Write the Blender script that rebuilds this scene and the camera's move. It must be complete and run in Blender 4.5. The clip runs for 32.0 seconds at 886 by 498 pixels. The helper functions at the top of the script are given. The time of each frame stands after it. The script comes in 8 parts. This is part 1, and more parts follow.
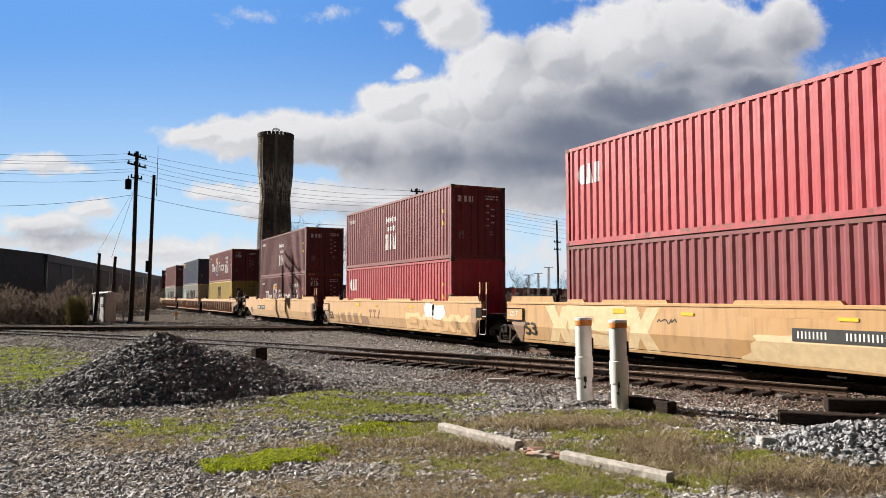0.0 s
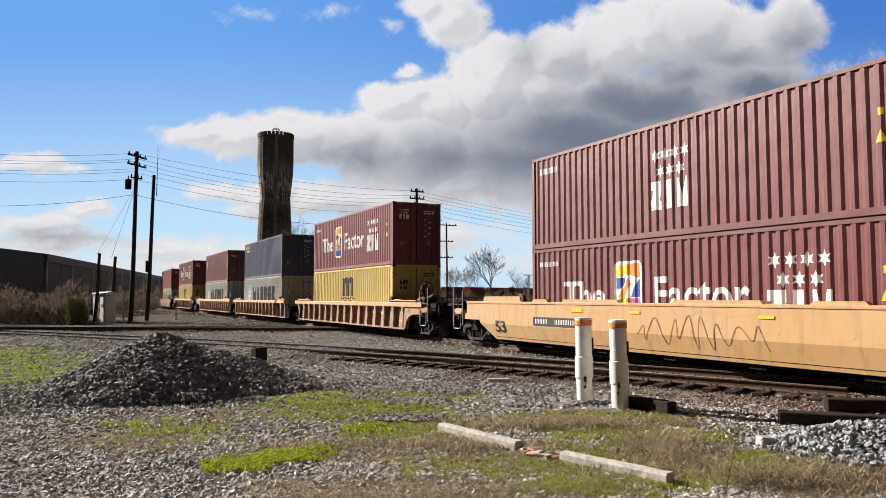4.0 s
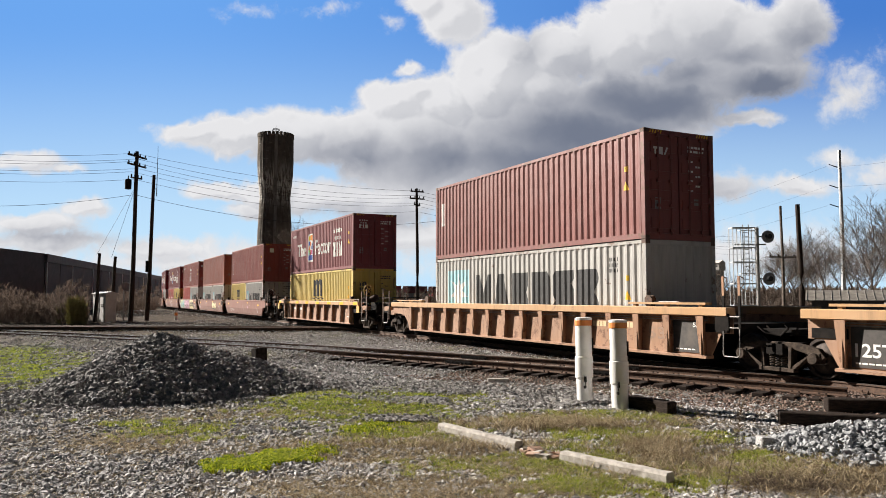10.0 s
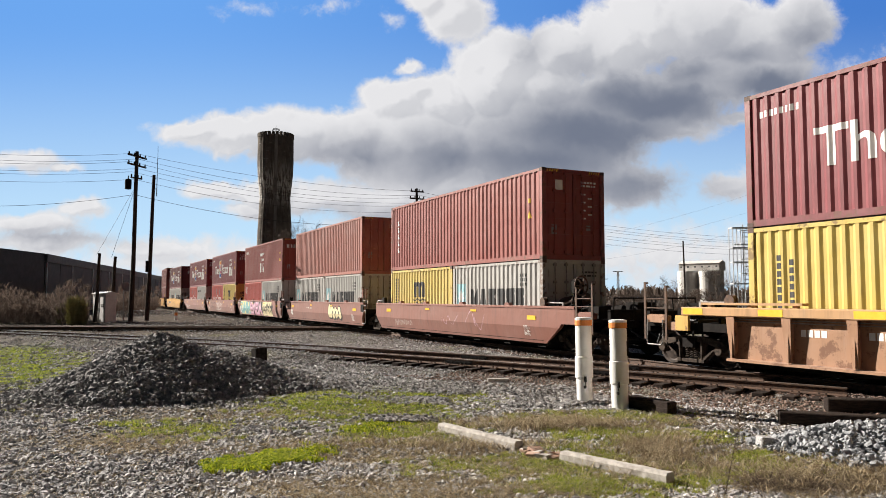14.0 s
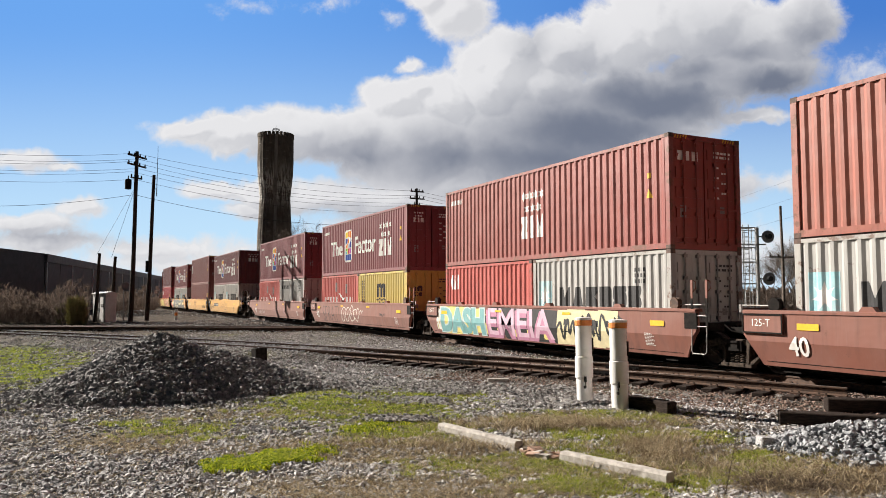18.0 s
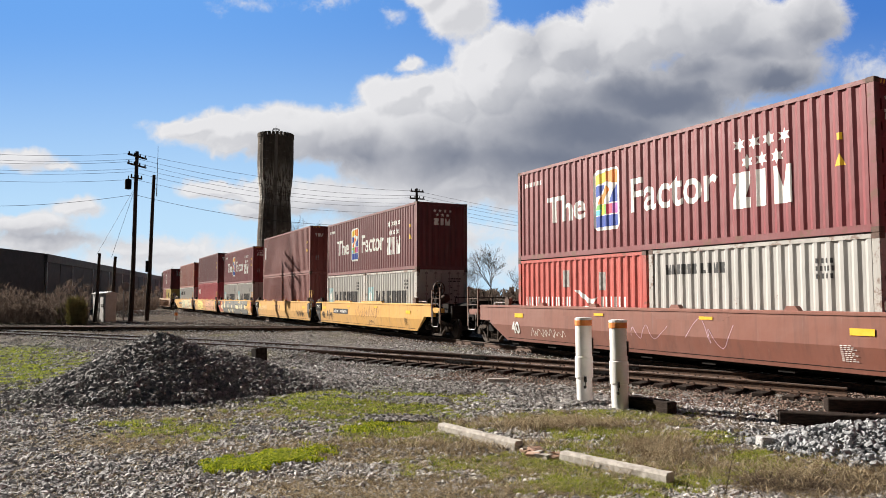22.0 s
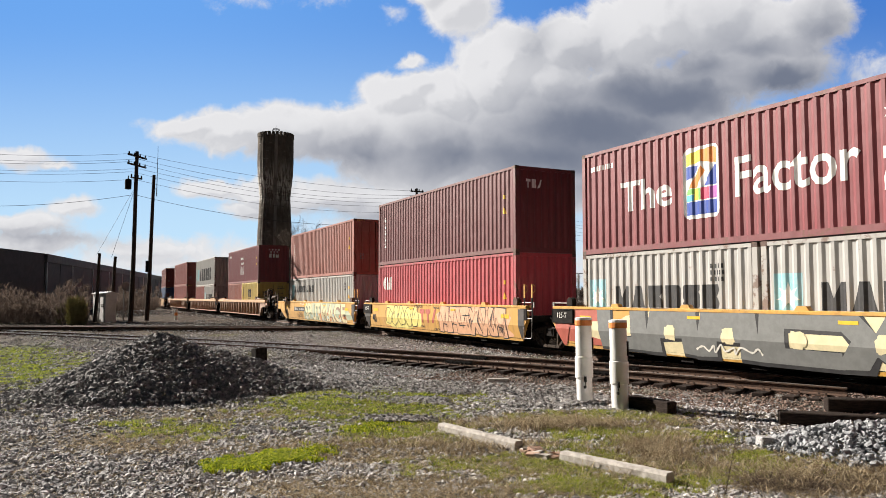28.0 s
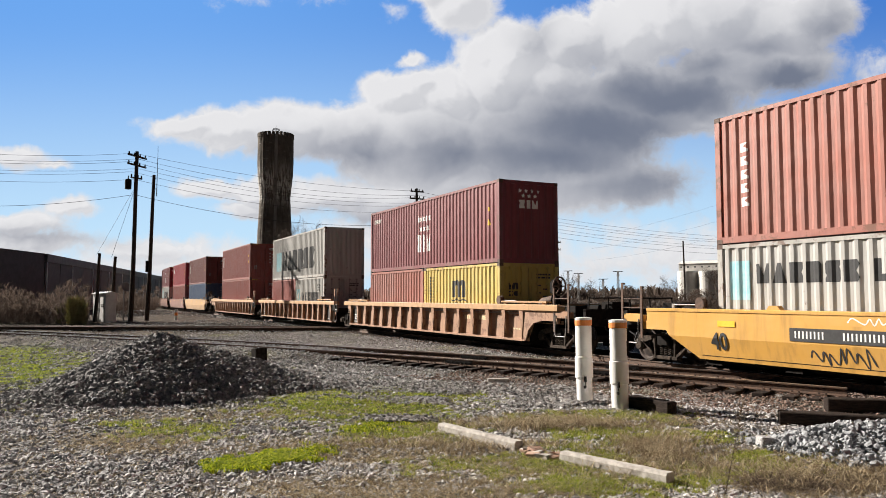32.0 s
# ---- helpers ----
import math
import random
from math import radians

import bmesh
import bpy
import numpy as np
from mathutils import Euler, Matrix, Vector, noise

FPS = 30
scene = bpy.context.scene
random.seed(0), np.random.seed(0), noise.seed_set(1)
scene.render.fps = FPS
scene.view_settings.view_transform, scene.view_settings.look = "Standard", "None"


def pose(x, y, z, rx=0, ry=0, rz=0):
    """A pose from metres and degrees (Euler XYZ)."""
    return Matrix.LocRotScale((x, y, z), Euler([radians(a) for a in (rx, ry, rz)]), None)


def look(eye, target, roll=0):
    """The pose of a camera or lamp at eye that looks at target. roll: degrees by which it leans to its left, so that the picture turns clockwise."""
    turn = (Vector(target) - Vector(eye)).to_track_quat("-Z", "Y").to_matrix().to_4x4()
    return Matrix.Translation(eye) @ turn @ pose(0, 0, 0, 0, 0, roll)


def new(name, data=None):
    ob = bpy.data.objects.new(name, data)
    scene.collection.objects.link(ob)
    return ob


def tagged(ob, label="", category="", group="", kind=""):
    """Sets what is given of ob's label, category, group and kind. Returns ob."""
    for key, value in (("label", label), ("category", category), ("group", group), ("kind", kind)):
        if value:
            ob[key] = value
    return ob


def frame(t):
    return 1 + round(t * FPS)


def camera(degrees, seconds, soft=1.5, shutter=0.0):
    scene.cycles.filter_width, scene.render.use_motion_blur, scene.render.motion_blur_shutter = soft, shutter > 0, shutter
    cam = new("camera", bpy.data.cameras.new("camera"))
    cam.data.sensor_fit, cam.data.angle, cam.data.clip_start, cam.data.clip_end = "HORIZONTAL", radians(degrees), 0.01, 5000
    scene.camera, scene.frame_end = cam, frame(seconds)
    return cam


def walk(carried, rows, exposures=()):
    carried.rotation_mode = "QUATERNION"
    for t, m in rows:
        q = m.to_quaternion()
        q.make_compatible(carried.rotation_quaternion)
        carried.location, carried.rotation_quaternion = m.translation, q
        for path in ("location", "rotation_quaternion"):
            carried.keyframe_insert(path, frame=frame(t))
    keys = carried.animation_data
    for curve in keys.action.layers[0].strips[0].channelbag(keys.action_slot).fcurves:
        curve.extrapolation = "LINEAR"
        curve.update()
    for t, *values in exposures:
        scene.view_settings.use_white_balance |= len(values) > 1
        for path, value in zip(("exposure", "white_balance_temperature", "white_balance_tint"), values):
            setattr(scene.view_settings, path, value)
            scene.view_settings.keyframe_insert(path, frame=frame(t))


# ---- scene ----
EYE = Vector((0.0, 0.0, 1.65))
AZ, TILT = radians(153.3344), radians(3.689)
AHEAD = Vector((math.cos(AZ) * math.cos(TILT), math.sin(AZ) * math.cos(TILT), math.sin(TILT)))
cam = camera(61.53, 32.0, soft=0.5)
walk(cam, [(0.0, look(EYE, EYE + AHEAD * 20)), (32.0, look(EYE, EYE + AHEAD * 20))])

# ---- light ----
SUN_GRAZE, SUN_UP = radians(32), radians(28)
to_sun = Vector((-math.cos(SUN_GRAZE) * math.cos(SUN_UP), -math.sin(SUN_GRAZE) * math.cos(SUN_UP), math.sin(SUN_UP)))
world = bpy.data.worlds.new("sky")
scene.world = world
world.use_nodes = True
wn = world.node_tree.nodes
sky = wn.new("ShaderNodeTexSky")
sky.sky_type, sky.sun_disc = "NISHITA", False
sky.sun_elevation, sky.sun_rotation = SUN_UP, math.atan2(to_sun.x, to_sun.y)
sky.air_density, sky.dust_density, sky.ozone_density = 1.0, 0.1, 3.0
wn["Background"].inputs["Strength"].default_value = 0.0033
rich = wn.new("ShaderNodeHueSaturation")
rich.inputs["Saturation"].default_value = 1.3
world.node_tree.links.new(sky.outputs[0], rich.inputs["Color"])
world.node_tree.links.new(rich.outputs[0], wn["Background"].inputs[0])
sun = new("sun", bpy.data.lights.new("sun", "SUN"))
sun.data.energy, sun.data.angle, sun.data.color = 5.0, radians(0.53), (1.0, 0.925, 0.83)
sun.matrix_world = look(to_sun * 50, (0, 0, 0))
scene.view_settings.exposure = 1.1


# ---- materials ----
MATS = {}


class Nodes:
    """Short hand for one material's node tree."""

    def __init__(self, name):
        self.m = bpy.data.materials.new(name)
        self.m.use_nodes = True
        self.t = self.m.node_tree
        self.b = self.t.nodes["Principled BSDF"]

    def n(self, kind, **sets):
        node = self.t.nodes.new(kind)
        for k, v in sets.items():
            if k in node.inputs:
                node.inputs[k].default_value = v
        return node

    def l(self, a, b):
        self.t.links.new(a, b)

    def math(self, op, a, b=None, clamp=False):
        node = self.t.nodes.new("ShaderNodeMath")
        node.operation, node.use_clamp = op, clamp
        for i, v in enumerate((a, b)):
            if v is None:
                continue
            if isinstance(v, (int, float)):
                node.inputs[i].default_value = v
            else:
                self.l(v, node.inputs[i])
        return node.outputs[0]

    def ramp(self, fac, lo, hi):
        node = self.t.nodes.new("ShaderNodeMapRange")
        node.interpolation_type = "SMOOTHSTEP"
        node.inputs["From Min"].default_value, node.inputs["From Max"].default_value = lo, hi
        self.l(fac, node.inputs["Value"])
        return node.outputs[0]

    def mix(self, fac, a, b, mode="MIX"):
        node = self.t.nodes.new("ShaderNodeMix")
        node.data_type, node.blend_type = "RGBA", mode
        for sock, v in ((node.inputs["Factor"], fac), (node.inputs["A"], a), (node.inputs["B"], b)):
            if isinstance(v, (int, float)):
                sock.default_value = v
            elif isinstance(v, tuple):
                sock.default_value = (*v[:3], 1)
            else:
                self.l(v, sock)
        return node.outputs["Result"]

    def coords(self, scale=(1, 1, 1), shift=True):
        tc = self.n("ShaderNodeTexCoord")
        mp = self.n("ShaderNodeMapping")
        mp.inputs["Scale"].default_value = scale
        self.l(tc.outputs["Object"], mp.inputs["Vector"])
        if shift:
            info = self.n("ShaderNodeObjectInfo")
            comb = self.n("ShaderNodeCombineXYZ")
            r = self.math("MULTIPLY", info.outputs["Random"], 37.0)
            for i in range(3):
                self.l(r, comb.inputs[i])
            self.l(comb.outputs[0], mp.inputs["Location"])
        return mp.outputs[0]

    def noise(self, vec, scale, detail=4.0, rough=0.6):
        node = self.n("ShaderNodeTexNoise", Scale=scale, Detail=detail, Roughness=rough)
        self.l(vec, node.inputs["Vector"])
        return node.outputs["Fac"]

    def bump(self, height, strength, dist):
        node = self.n("ShaderNodeBump", Strength=strength, Distance=dist)
        self.l(height, node.inputs["Height"])
        self.l(node.outputs[0], self.b.inputs["Normal"])


def surface(name, a, b, scale=6.0, rough=0.8, metal=0.0, grit=0.4, dist=0.01, stain=None, stain_scale=1.0, stain_at=0.6, stretch=(1, 1, 1), var=0.0):
    """A weathered surface: two tones mixed by fine noise, stains at a larger scale, fine relief."""
    if name in MATS:
        return MATS[name]
    k = Nodes(name)
    vec = k.coords(stretch)
    fine = k.noise(vec, scale, 6.0, 0.65)
    big = k.noise(vec, stain_scale, 4.0, 0.6)
    col = k.mix(k.ramp(fine, 0.35, 0.65), a, b)
    col = k.mix(k.ramp(big, stain_at, stain_at + 0.22), col, stain or tuple(c * 0.6 for c in a))
    if var:
        info = k.n("ShaderNodeObjectInfo")
        v = k.n("ShaderNodeHueSaturation")
        k.l(k.math("ADD", k.math("MULTIPLY", info.outputs["Random"], 2 * var), 1 - var), v.inputs["Value"])
        k.l(col, v.inputs["Color"])
        col = v.outputs[0]
    k.l(col, k.b.inputs["Base Color"])
    k.b.inputs["Roughness"].default_value, k.b.inputs["Metallic"].default_value = rough, metal
    if rough > 0.8:
        k.b.inputs["Specular IOR Level"].default_value = 0.15
    if grit:
        k.bump(fine, grit, dist)
    MATS[name] = k.m
    return k.m


def paint(name, rgb, rust=0.66, fade=0.25, rough=0.5):
    """Sun-faded paint on steel: chalky patches, streaks that run down, rust spots and shallow dents."""
    if name in MATS:
        return MATS[name]
    k = Nodes(name)
    vec = k.coords()
    streak = k.noise(k.coords((5.0, 5.0, 0.45)), 1.0, 5.0, 0.65)
    patch = k.noise(vec, 0.55, 5.0, 0.6)
    spot = k.noise(vec, 3.2, 7.0, 0.7)
    grey = sum(rgb) / 3
    chalk = tuple(min(1, c * 0.75 + (grey * 0.6 + 0.13) * 0.45) for c in rgb)
    col = k.mix(k.math("MULTIPLY", k.ramp(patch, 0.38, 0.72), fade), rgb, chalk)
    col = k.mix(k.math("MULTIPLY", k.ramp(streak, 0.46, 0.74), 0.55), col, tuple(c * 0.5 + 0.01 for c in rgb))
    col = k.mix(k.math("MULTIPLY", k.ramp(k.noise(k.coords((9.0, 9.0, 0.7)), 1.0, 6.0, 0.7), 0.56, 0.74), 0.35), col, tuple(min(1, c * 0.7 + 0.1) for c in rgb))
    scuff = k.noise(k.coords((1.2, 1.2, 7.0)), 1.6, 6.0, 0.75)
    col = k.mix(k.math("MULTIPLY", k.ramp(scuff, 0.66, 0.8), 0.22), col, tuple(c * 0.45 + 0.03 for c in rgb))
    col = k.mix(k.math("MULTIPLY", k.ramp(spot, rust, rust + 0.09), 0.75), col, (0.13, 0.055, 0.028))
    k.l(col, k.b.inputs["Base Color"])
    k.l(k.math("ADD", k.math("MULTIPLY", spot, 0.35), rough - 0.15), k.b.inputs["Roughness"])
    # road dust on the chalking paint catches light at a low angle
    k.b.inputs["Sheen Weight"].default_value, k.b.inputs["Sheen Roughness"].default_value = 0.13, 0.45
    k.bump(k.noise(vec, 1.3, 3.0, 0.5), 0.5, 0.045)
    MATS[name] = k.m
    return k.m


RUST = surface("rusted_steel", (0.062, 0.038, 0.028), (0.13, 0.073, 0.047), 14, 0.75, 0.15, stain=(0.045, 0.03, 0.024), stain_scale=2.2)
RAILTOP = surface("worn_rail_head", (0.33, 0.29, 0.26), (0.42, 0.38, 0.34), 30, 0.38, 0.85, 0.1)
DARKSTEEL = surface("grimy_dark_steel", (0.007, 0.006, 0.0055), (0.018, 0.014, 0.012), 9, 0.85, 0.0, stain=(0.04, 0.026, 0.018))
DUSTSTEEL = surface("dusty_truck_steel", (0.03, 0.023, 0.019), (0.085, 0.064, 0.05), 11, 0.85, 0.0, stain=(0.13, 0.095, 0.075))
WHEELMAT = surface("wheel_steel", (0.03, 0.022, 0.019), (0.07, 0.05, 0.04), 8, 0.6, 0.4)
CAST = surface("corner_casting_steel", (0.07, 0.04, 0.032), (0.13, 0.075, 0.055), 12, 0.7, 0.1)
GALV = surface("galvanised_rod", (0.2, 0.188, 0.18), (0.31, 0.29, 0.275), 12, 0.6, 0.3, stain=(0.16, 0.1, 0.07))
WHITE = surface("white_paint", (0.74, 0.72, 0.69), (0.82, 0.8, 0.77), 7, 0.6, 0, 0.15, stain=(0.5, 0.46, 0.42))
BLACK = surface("black_paint", (0.018, 0.018, 0.02), (0.03, 0.03, 0.032), 7, 0.55, 0, 0.15)
YELLOW = surface("reflective_yellow", (0.8, 0.46, 0.02), (0.85, 0.52, 0.04), 7, 0.45, 0, 0.1)
SKYBLUE = surface("pale_blue_paint", (0.26, 0.52, 0.58), (0.36, 0.56, 0.6), 4, 0.6, 0, 0.15, stain=(0.42, 0.5, 0.5), stain_at=0.5)
TIMBER = surface("creosoted_timber", (0.018, 0.013, 0.011), (0.046, 0.033, 0.027), 7, 0.9, 0, 0.8, 0.02, stain=(0.075, 0.058, 0.048), stretch=(1, 6, 6), var=0.25)
POLEWOOD = surface("weathered_pole_wood", (0.028, 0.021, 0.018), (0.07, 0.052, 0.043), 5, 0.9, 0, 0.6, 0.02, stretch=(6, 6, 0.6))
GREYPOLE = surface("galvanised_pole", (0.5, 0.51, 0.53), (0.62, 0.63, 0.64), 3, 0.5, 0.3, 0.1)
CONCRETE = surface("pale_concrete", (0.36, 0.33, 0.3), (0.52, 0.485, 0.445), 13, 0.9, 0, 0.7, 0.01, stain=(0.2, 0.17, 0.145), stain_scale=3.5, stain_at=0.54)
CONCRETE_OLD = surface("old_grey_concrete", (0.2, 0.183, 0.166), (0.36, 0.335, 0.31), 1.2, 0.95, 0, 0.5, 0.1, stain=(0.1, 0.088, 0.075), stain_scale=0.4, stretch=(1, 1, 0.2))
BRICKRED = surface("broken_pink_concrete", (0.4, 0.24, 0.18), (0.5, 0.36, 0.28), 13, 0.9, 0, 0.7, 0.01)
SILOMAT = surface("pale_silo_concrete", (0.6, 0.58, 0.55), (0.7, 0.68, 0.65), 0.8, 0.9, 0, 0.2, 0.1, stain=(0.4, 0.38, 0.35), stain_scale=0.2)
WALLDARK = surface("dark_cladding", (0.033, 0.03, 0.031), (0.05, 0.046, 0.046), 1.5, 0.7, 0.1, 0.2, stain_scale=0.2)
BANDGREY = surface("grey_roof_band", (0.075, 0.074, 0.075), (0.11, 0.108, 0.108), 1.5, 0.7, 0.0, 0.2, stain_scale=0.3)
FASCIA = surface("grey_fascia", (0.2, 0.2, 0.21), (0.27, 0.27, 0.28), 1.5, 0.6, 0.2, 0.2, stain_scale=0.3)
ROOFMET = surface("ribbed_metal_roof", (0.14, 0.126, 0.112), (0.23, 0.21, 0.187), 1.5, 0.75, 0.1, 0.2)
BOXMET = surface("bungalow_grey", (0.58, 0.57, 0.56), (0.68, 0.67, 0.66), 2.0, 0.55, 0.2, 0.2, stain=(0.3, 0.29, 0.28))
BARK = surface("winter_bark", (0.1, 0.08, 0.068), (0.2, 0.165, 0.14), 5, 0.95, 0, 0.5)
CHAR = surface("charred_wood", (0.012, 0.01, 0.009), (0.03, 0.024, 0.02), 8, 0.95, 0, 0.7, 0.02)
BRUSHGREEN = surface("evergreen_brush", (0.2, 0.19, 0.08), (0.34, 0.31, 0.15), 3, 0.9, 0, 0)
WIRE = surface("black_wire", (0.02, 0.02, 0.022), (0.035, 0.035, 0.037), 3, 0.6, 0, 0)
PVC = surface("white_marker_plastic", (0.74, 0.73, 0.71), (0.8, 0.79, 0.77), 5, 0.45, 0, 0.1, stain=(0.62, 0.6, 0.57), stain_scale=1.5)
ORANGE = surface("orange_band", (0.75, 0.24, 0.05), (0.8, 0.29, 0.07), 6, 0.5, 0, 0.1)
GLASS = surface("dark_lens", (0.02, 0.02, 0.02), (0.03, 0.03, 0.03), 4, 0.1, 0, 0)


def tower_concrete():
    """Old slip-formed concrete: grey-brown, ringed by its lifts, with lime streaks about the waist."""
    k = Nodes("stained_tower_concrete")
    vec = k.coords(shift=False)
    fine = k.noise(vec, 0.9, 6.0, 0.7)
    runs = k.noise(k.coords((1.9, 1.9, 0.13), False), 1.0, 6.0, 0.7)
    lime = k.noise(k.coords((3.4, 3.4, 0.3), False), 1.0, 5.0, 0.7)
    sep = k.n("ShaderNodeSeparateXYZ")
    k.l(vec, sep.inputs[0])
    col = k.mix(k.ramp(fine, 0.3, 0.7), (0.11, 0.094, 0.08), (0.2, 0.175, 0.152))
    col = k.mix(k.math("MULTIPLY", k.ramp(runs, 0.47, 0.64), 0.75), col, (0.1, 0.085, 0.071))
    waist = k.math("MULTIPLY", k.ramp(sep.outputs["Z"], 21.0, 25.0), k.ramp(sep.outputs["Z"], 34.0, 27.0))
    lifts = k.ramp(k.math("FRACT", k.math("MULTIPLY", sep.outputs["Z"], 0.55)), 0.12, 0.0)
    marks_ = k.math("MAXIMUM", k.math("MULTIPLY", k.ramp(lime, 0.46, 0.56), waist), k.math("MULTIPLY", k.math("MULTIPLY", lifts, k.ramp(fine, 0.5, 0.62)), 0.5))
    col = k.mix(k.math("MULTIPLY", marks_, 0.8), col, (0.78, 0.75, 0.7))
    k.l(col, k.b.inputs["Base Color"])
    k.b.inputs["Roughness"].default_value = 0.95
    k.b.inputs["Specular IOR Level"].default_value = 0.1
    k.bump(fine, 0.6, 0.2)
    return k.m


TOWERMAT = tower_concrete()


def stone(name, dark, mid, light, rough=0.85):
    """Crushed stone: each piece takes its own grey, with a mottled face."""
    k = Nodes(name)
    geo = k.n("ShaderNodeNewGeometry")
    ramp = k.t.nodes.new("ShaderNodeValToRGB")
    ramp.color_ramp.elements[0].color, ramp.color_ramp.elements[1].color = (*dark, 1), (*light, 1)
    ramp.color_ramp.elements.new(0.55).color = (*mid, 1)
    k.l(geo.outputs["Random Per Island"], ramp.inputs[0])
    spot = k.noise(k.coords(), 45, 4, 0.6)
    k.l(k.mix(0.55, ramp.outputs[0], k.mix(k.ramp(spot, 0.3, 0.7), tuple(c * 0.55 for c in mid), light)), k.b.inputs["Base Color"])
    k.b.inputs["Roughness"].default_value = rough
    k.bump(spot, 0.5, 0.01)
    MATS[name] = k.m
    return k.m


BALLAST = stone("brown_grey_ballast", (0.035, 0.022, 0.018), (0.125, 0.078, 0.062), (0.44, 0.31, 0.25))
GRAVEL = stone("grey_crushed_stone", (0.04, 0.038, 0.039), (0.23, 0.22, 0.222), (0.78, 0.755, 0.745))
WHITESTONE = stone("pale_riprap_stone", (0.045, 0.049, 0.056), (0.15, 0.156, 0.168), (0.46, 0.47, 0.485))
COARSE = stone("coarse_grey_stone", (0.035, 0.033, 0.033), (0.12, 0.114, 0.111), (0.48, 0.455, 0.435))
PILESTONE = stone("dark_heaped_stone", (0.03, 0.028, 0.029), (0.098, 0.092, 0.093), (0.5, 0.48, 0.47))


def blades(name, a, b, c):
    k = Nodes(name)
    geo = k.n("ShaderNodeNewGeometry")
    ramp = k.t.nodes.new("ShaderNodeValToRGB")
    ramp.color_ramp.elements[0].color, ramp.color_ramp.elements[1].color = (*a, 1), (*c, 1)
    ramp.color_ramp.elements.new(0.5).color = (*b, 1)
    k.l(geo.outputs["Random Per Island"], ramp.inputs[0])
    k.l(ramp.outputs[0], k.b.inputs["Base Color"])
    k.b.inputs["Roughness"].default_value = 0.7
    k.b.inputs["Specular IOR Level"].default_value = 0.2
    thin = k.n("ShaderNodeBsdfTranslucent")
    k.l(ramp.outputs[0], thin.inputs["Color"])
    both = k.n("ShaderNodeMixShader", Fac=0.42)
    k.l(k.b.outputs[0], both.inputs[1])
    k.l(thin.outputs[0], both.inputs[2])
    k.l(both.outputs[0], k.t.nodes["Material Output"].inputs["Surface"])
    MATS[name] = k.m
    return k.m


GRASS = blades("short_green_grass", (0.05, 0.08, 0.008), (0.27, 0.345, 0.026), (0.6, 0.6, 0.12))
CLOVER = blades("bright_clover", (0.04, 0.08, 0.003), (0.3, 0.38, 0.012), (0.66, 0.64, 0.05))
STRAW = blades("dead_straw", (0.1, 0.07, 0.04), (0.34, 0.26, 0.155), (0.7, 0.6, 0.42))
TWIG = blades("dark_twigs", (0.04, 0.028, 0.02), (0.08, 0.055, 0.04), (0.14, 0.1, 0.07))
GREYBRUSH = blades("grey_brown_brush", (0.07, 0.052, 0.042), (0.14, 0.105, 0.086), (0.23, 0.18, 0.148))
WEED = blades("dry_brush_stems", (0.1, 0.072, 0.052), (0.22, 0.165, 0.115), (0.38, 0.3, 0.21))


# ---- mesh tools ----
def box(bm, x0, x1, y0, y1, z0, z1, m=None, taper=0.0):
    """A box; taper pulls its top in by that much in x."""
    vs = [bm.verts.new((x + (taper if z == z1 and x == x0 else -taper if z == z1 else 0), y, z)) for z in (z0, z1) for y in (y0, y1) for x in (x0, x1)]
    for f in ((0, 2, 3, 1), (4, 5, 7, 6), (0, 1, 5, 4), (2, 6, 7, 3), (0, 4, 6, 2), (1, 3, 7, 5)):
        bm.faces.new([vs[i] for i in f])
    if m is not None:
        for v in vs:
            v.co = m @ v.co
    return vs


def tube(bm, a, b, r0, r1=None, n=8, caps=True):
    """A round bar from a to b, tapering from r0 to r1."""
    a, b = Vector(a), Vector(b)
    r1 = r0 if r1 is None else r1
    q = (b - a).to_track_quat("Z", "Y")
    rings = []
    for p, r in ((a, r0), (b, r1)):
        rings.append([bm.verts.new(p + q @ Vector((r * math.cos(2 * math.pi * i / n), r * math.sin(2 * math.pi * i / n), 0))) for i in range(n)])
    for i in range(n):
        j = (i + 1) % n
        bm.faces.new((rings[0][i], rings[0][j], rings[1][j], rings[1][i]))
    if caps and n > 2:
        bm.faces.new(rings[0][::-1])
        bm.faces.new(rings[1])


def sweep(bm, pts, radii, n=8):
    """One continuous round bar through pts."""
    pts = [Vector(p) for p in pts]
    rings = []
    for i, p in enumerate(pts):
        d = pts[min(i + 1, len(pts) - 1)] - pts[max(i - 1, 0)]
        q = d.to_track_quat("Z", "Y")
        r = radii if isinstance(radii, float) else radii[i]
        rings.append([bm.verts.new(p + q @ Vector((r * math.cos(2 * math.pi * k / n), r * math.sin(2 * math.pi * k / n), 0))) for k in range(n)])
    for a, b in zip(rings, rings[1:]):
        for k in range(n):
            bm.faces.new((a[k], a[(k + 1) % n], b[(k + 1) % n], b[k]))
    bm.faces.new(rings[0][::-1])
    bm.faces.new(rings[-1])


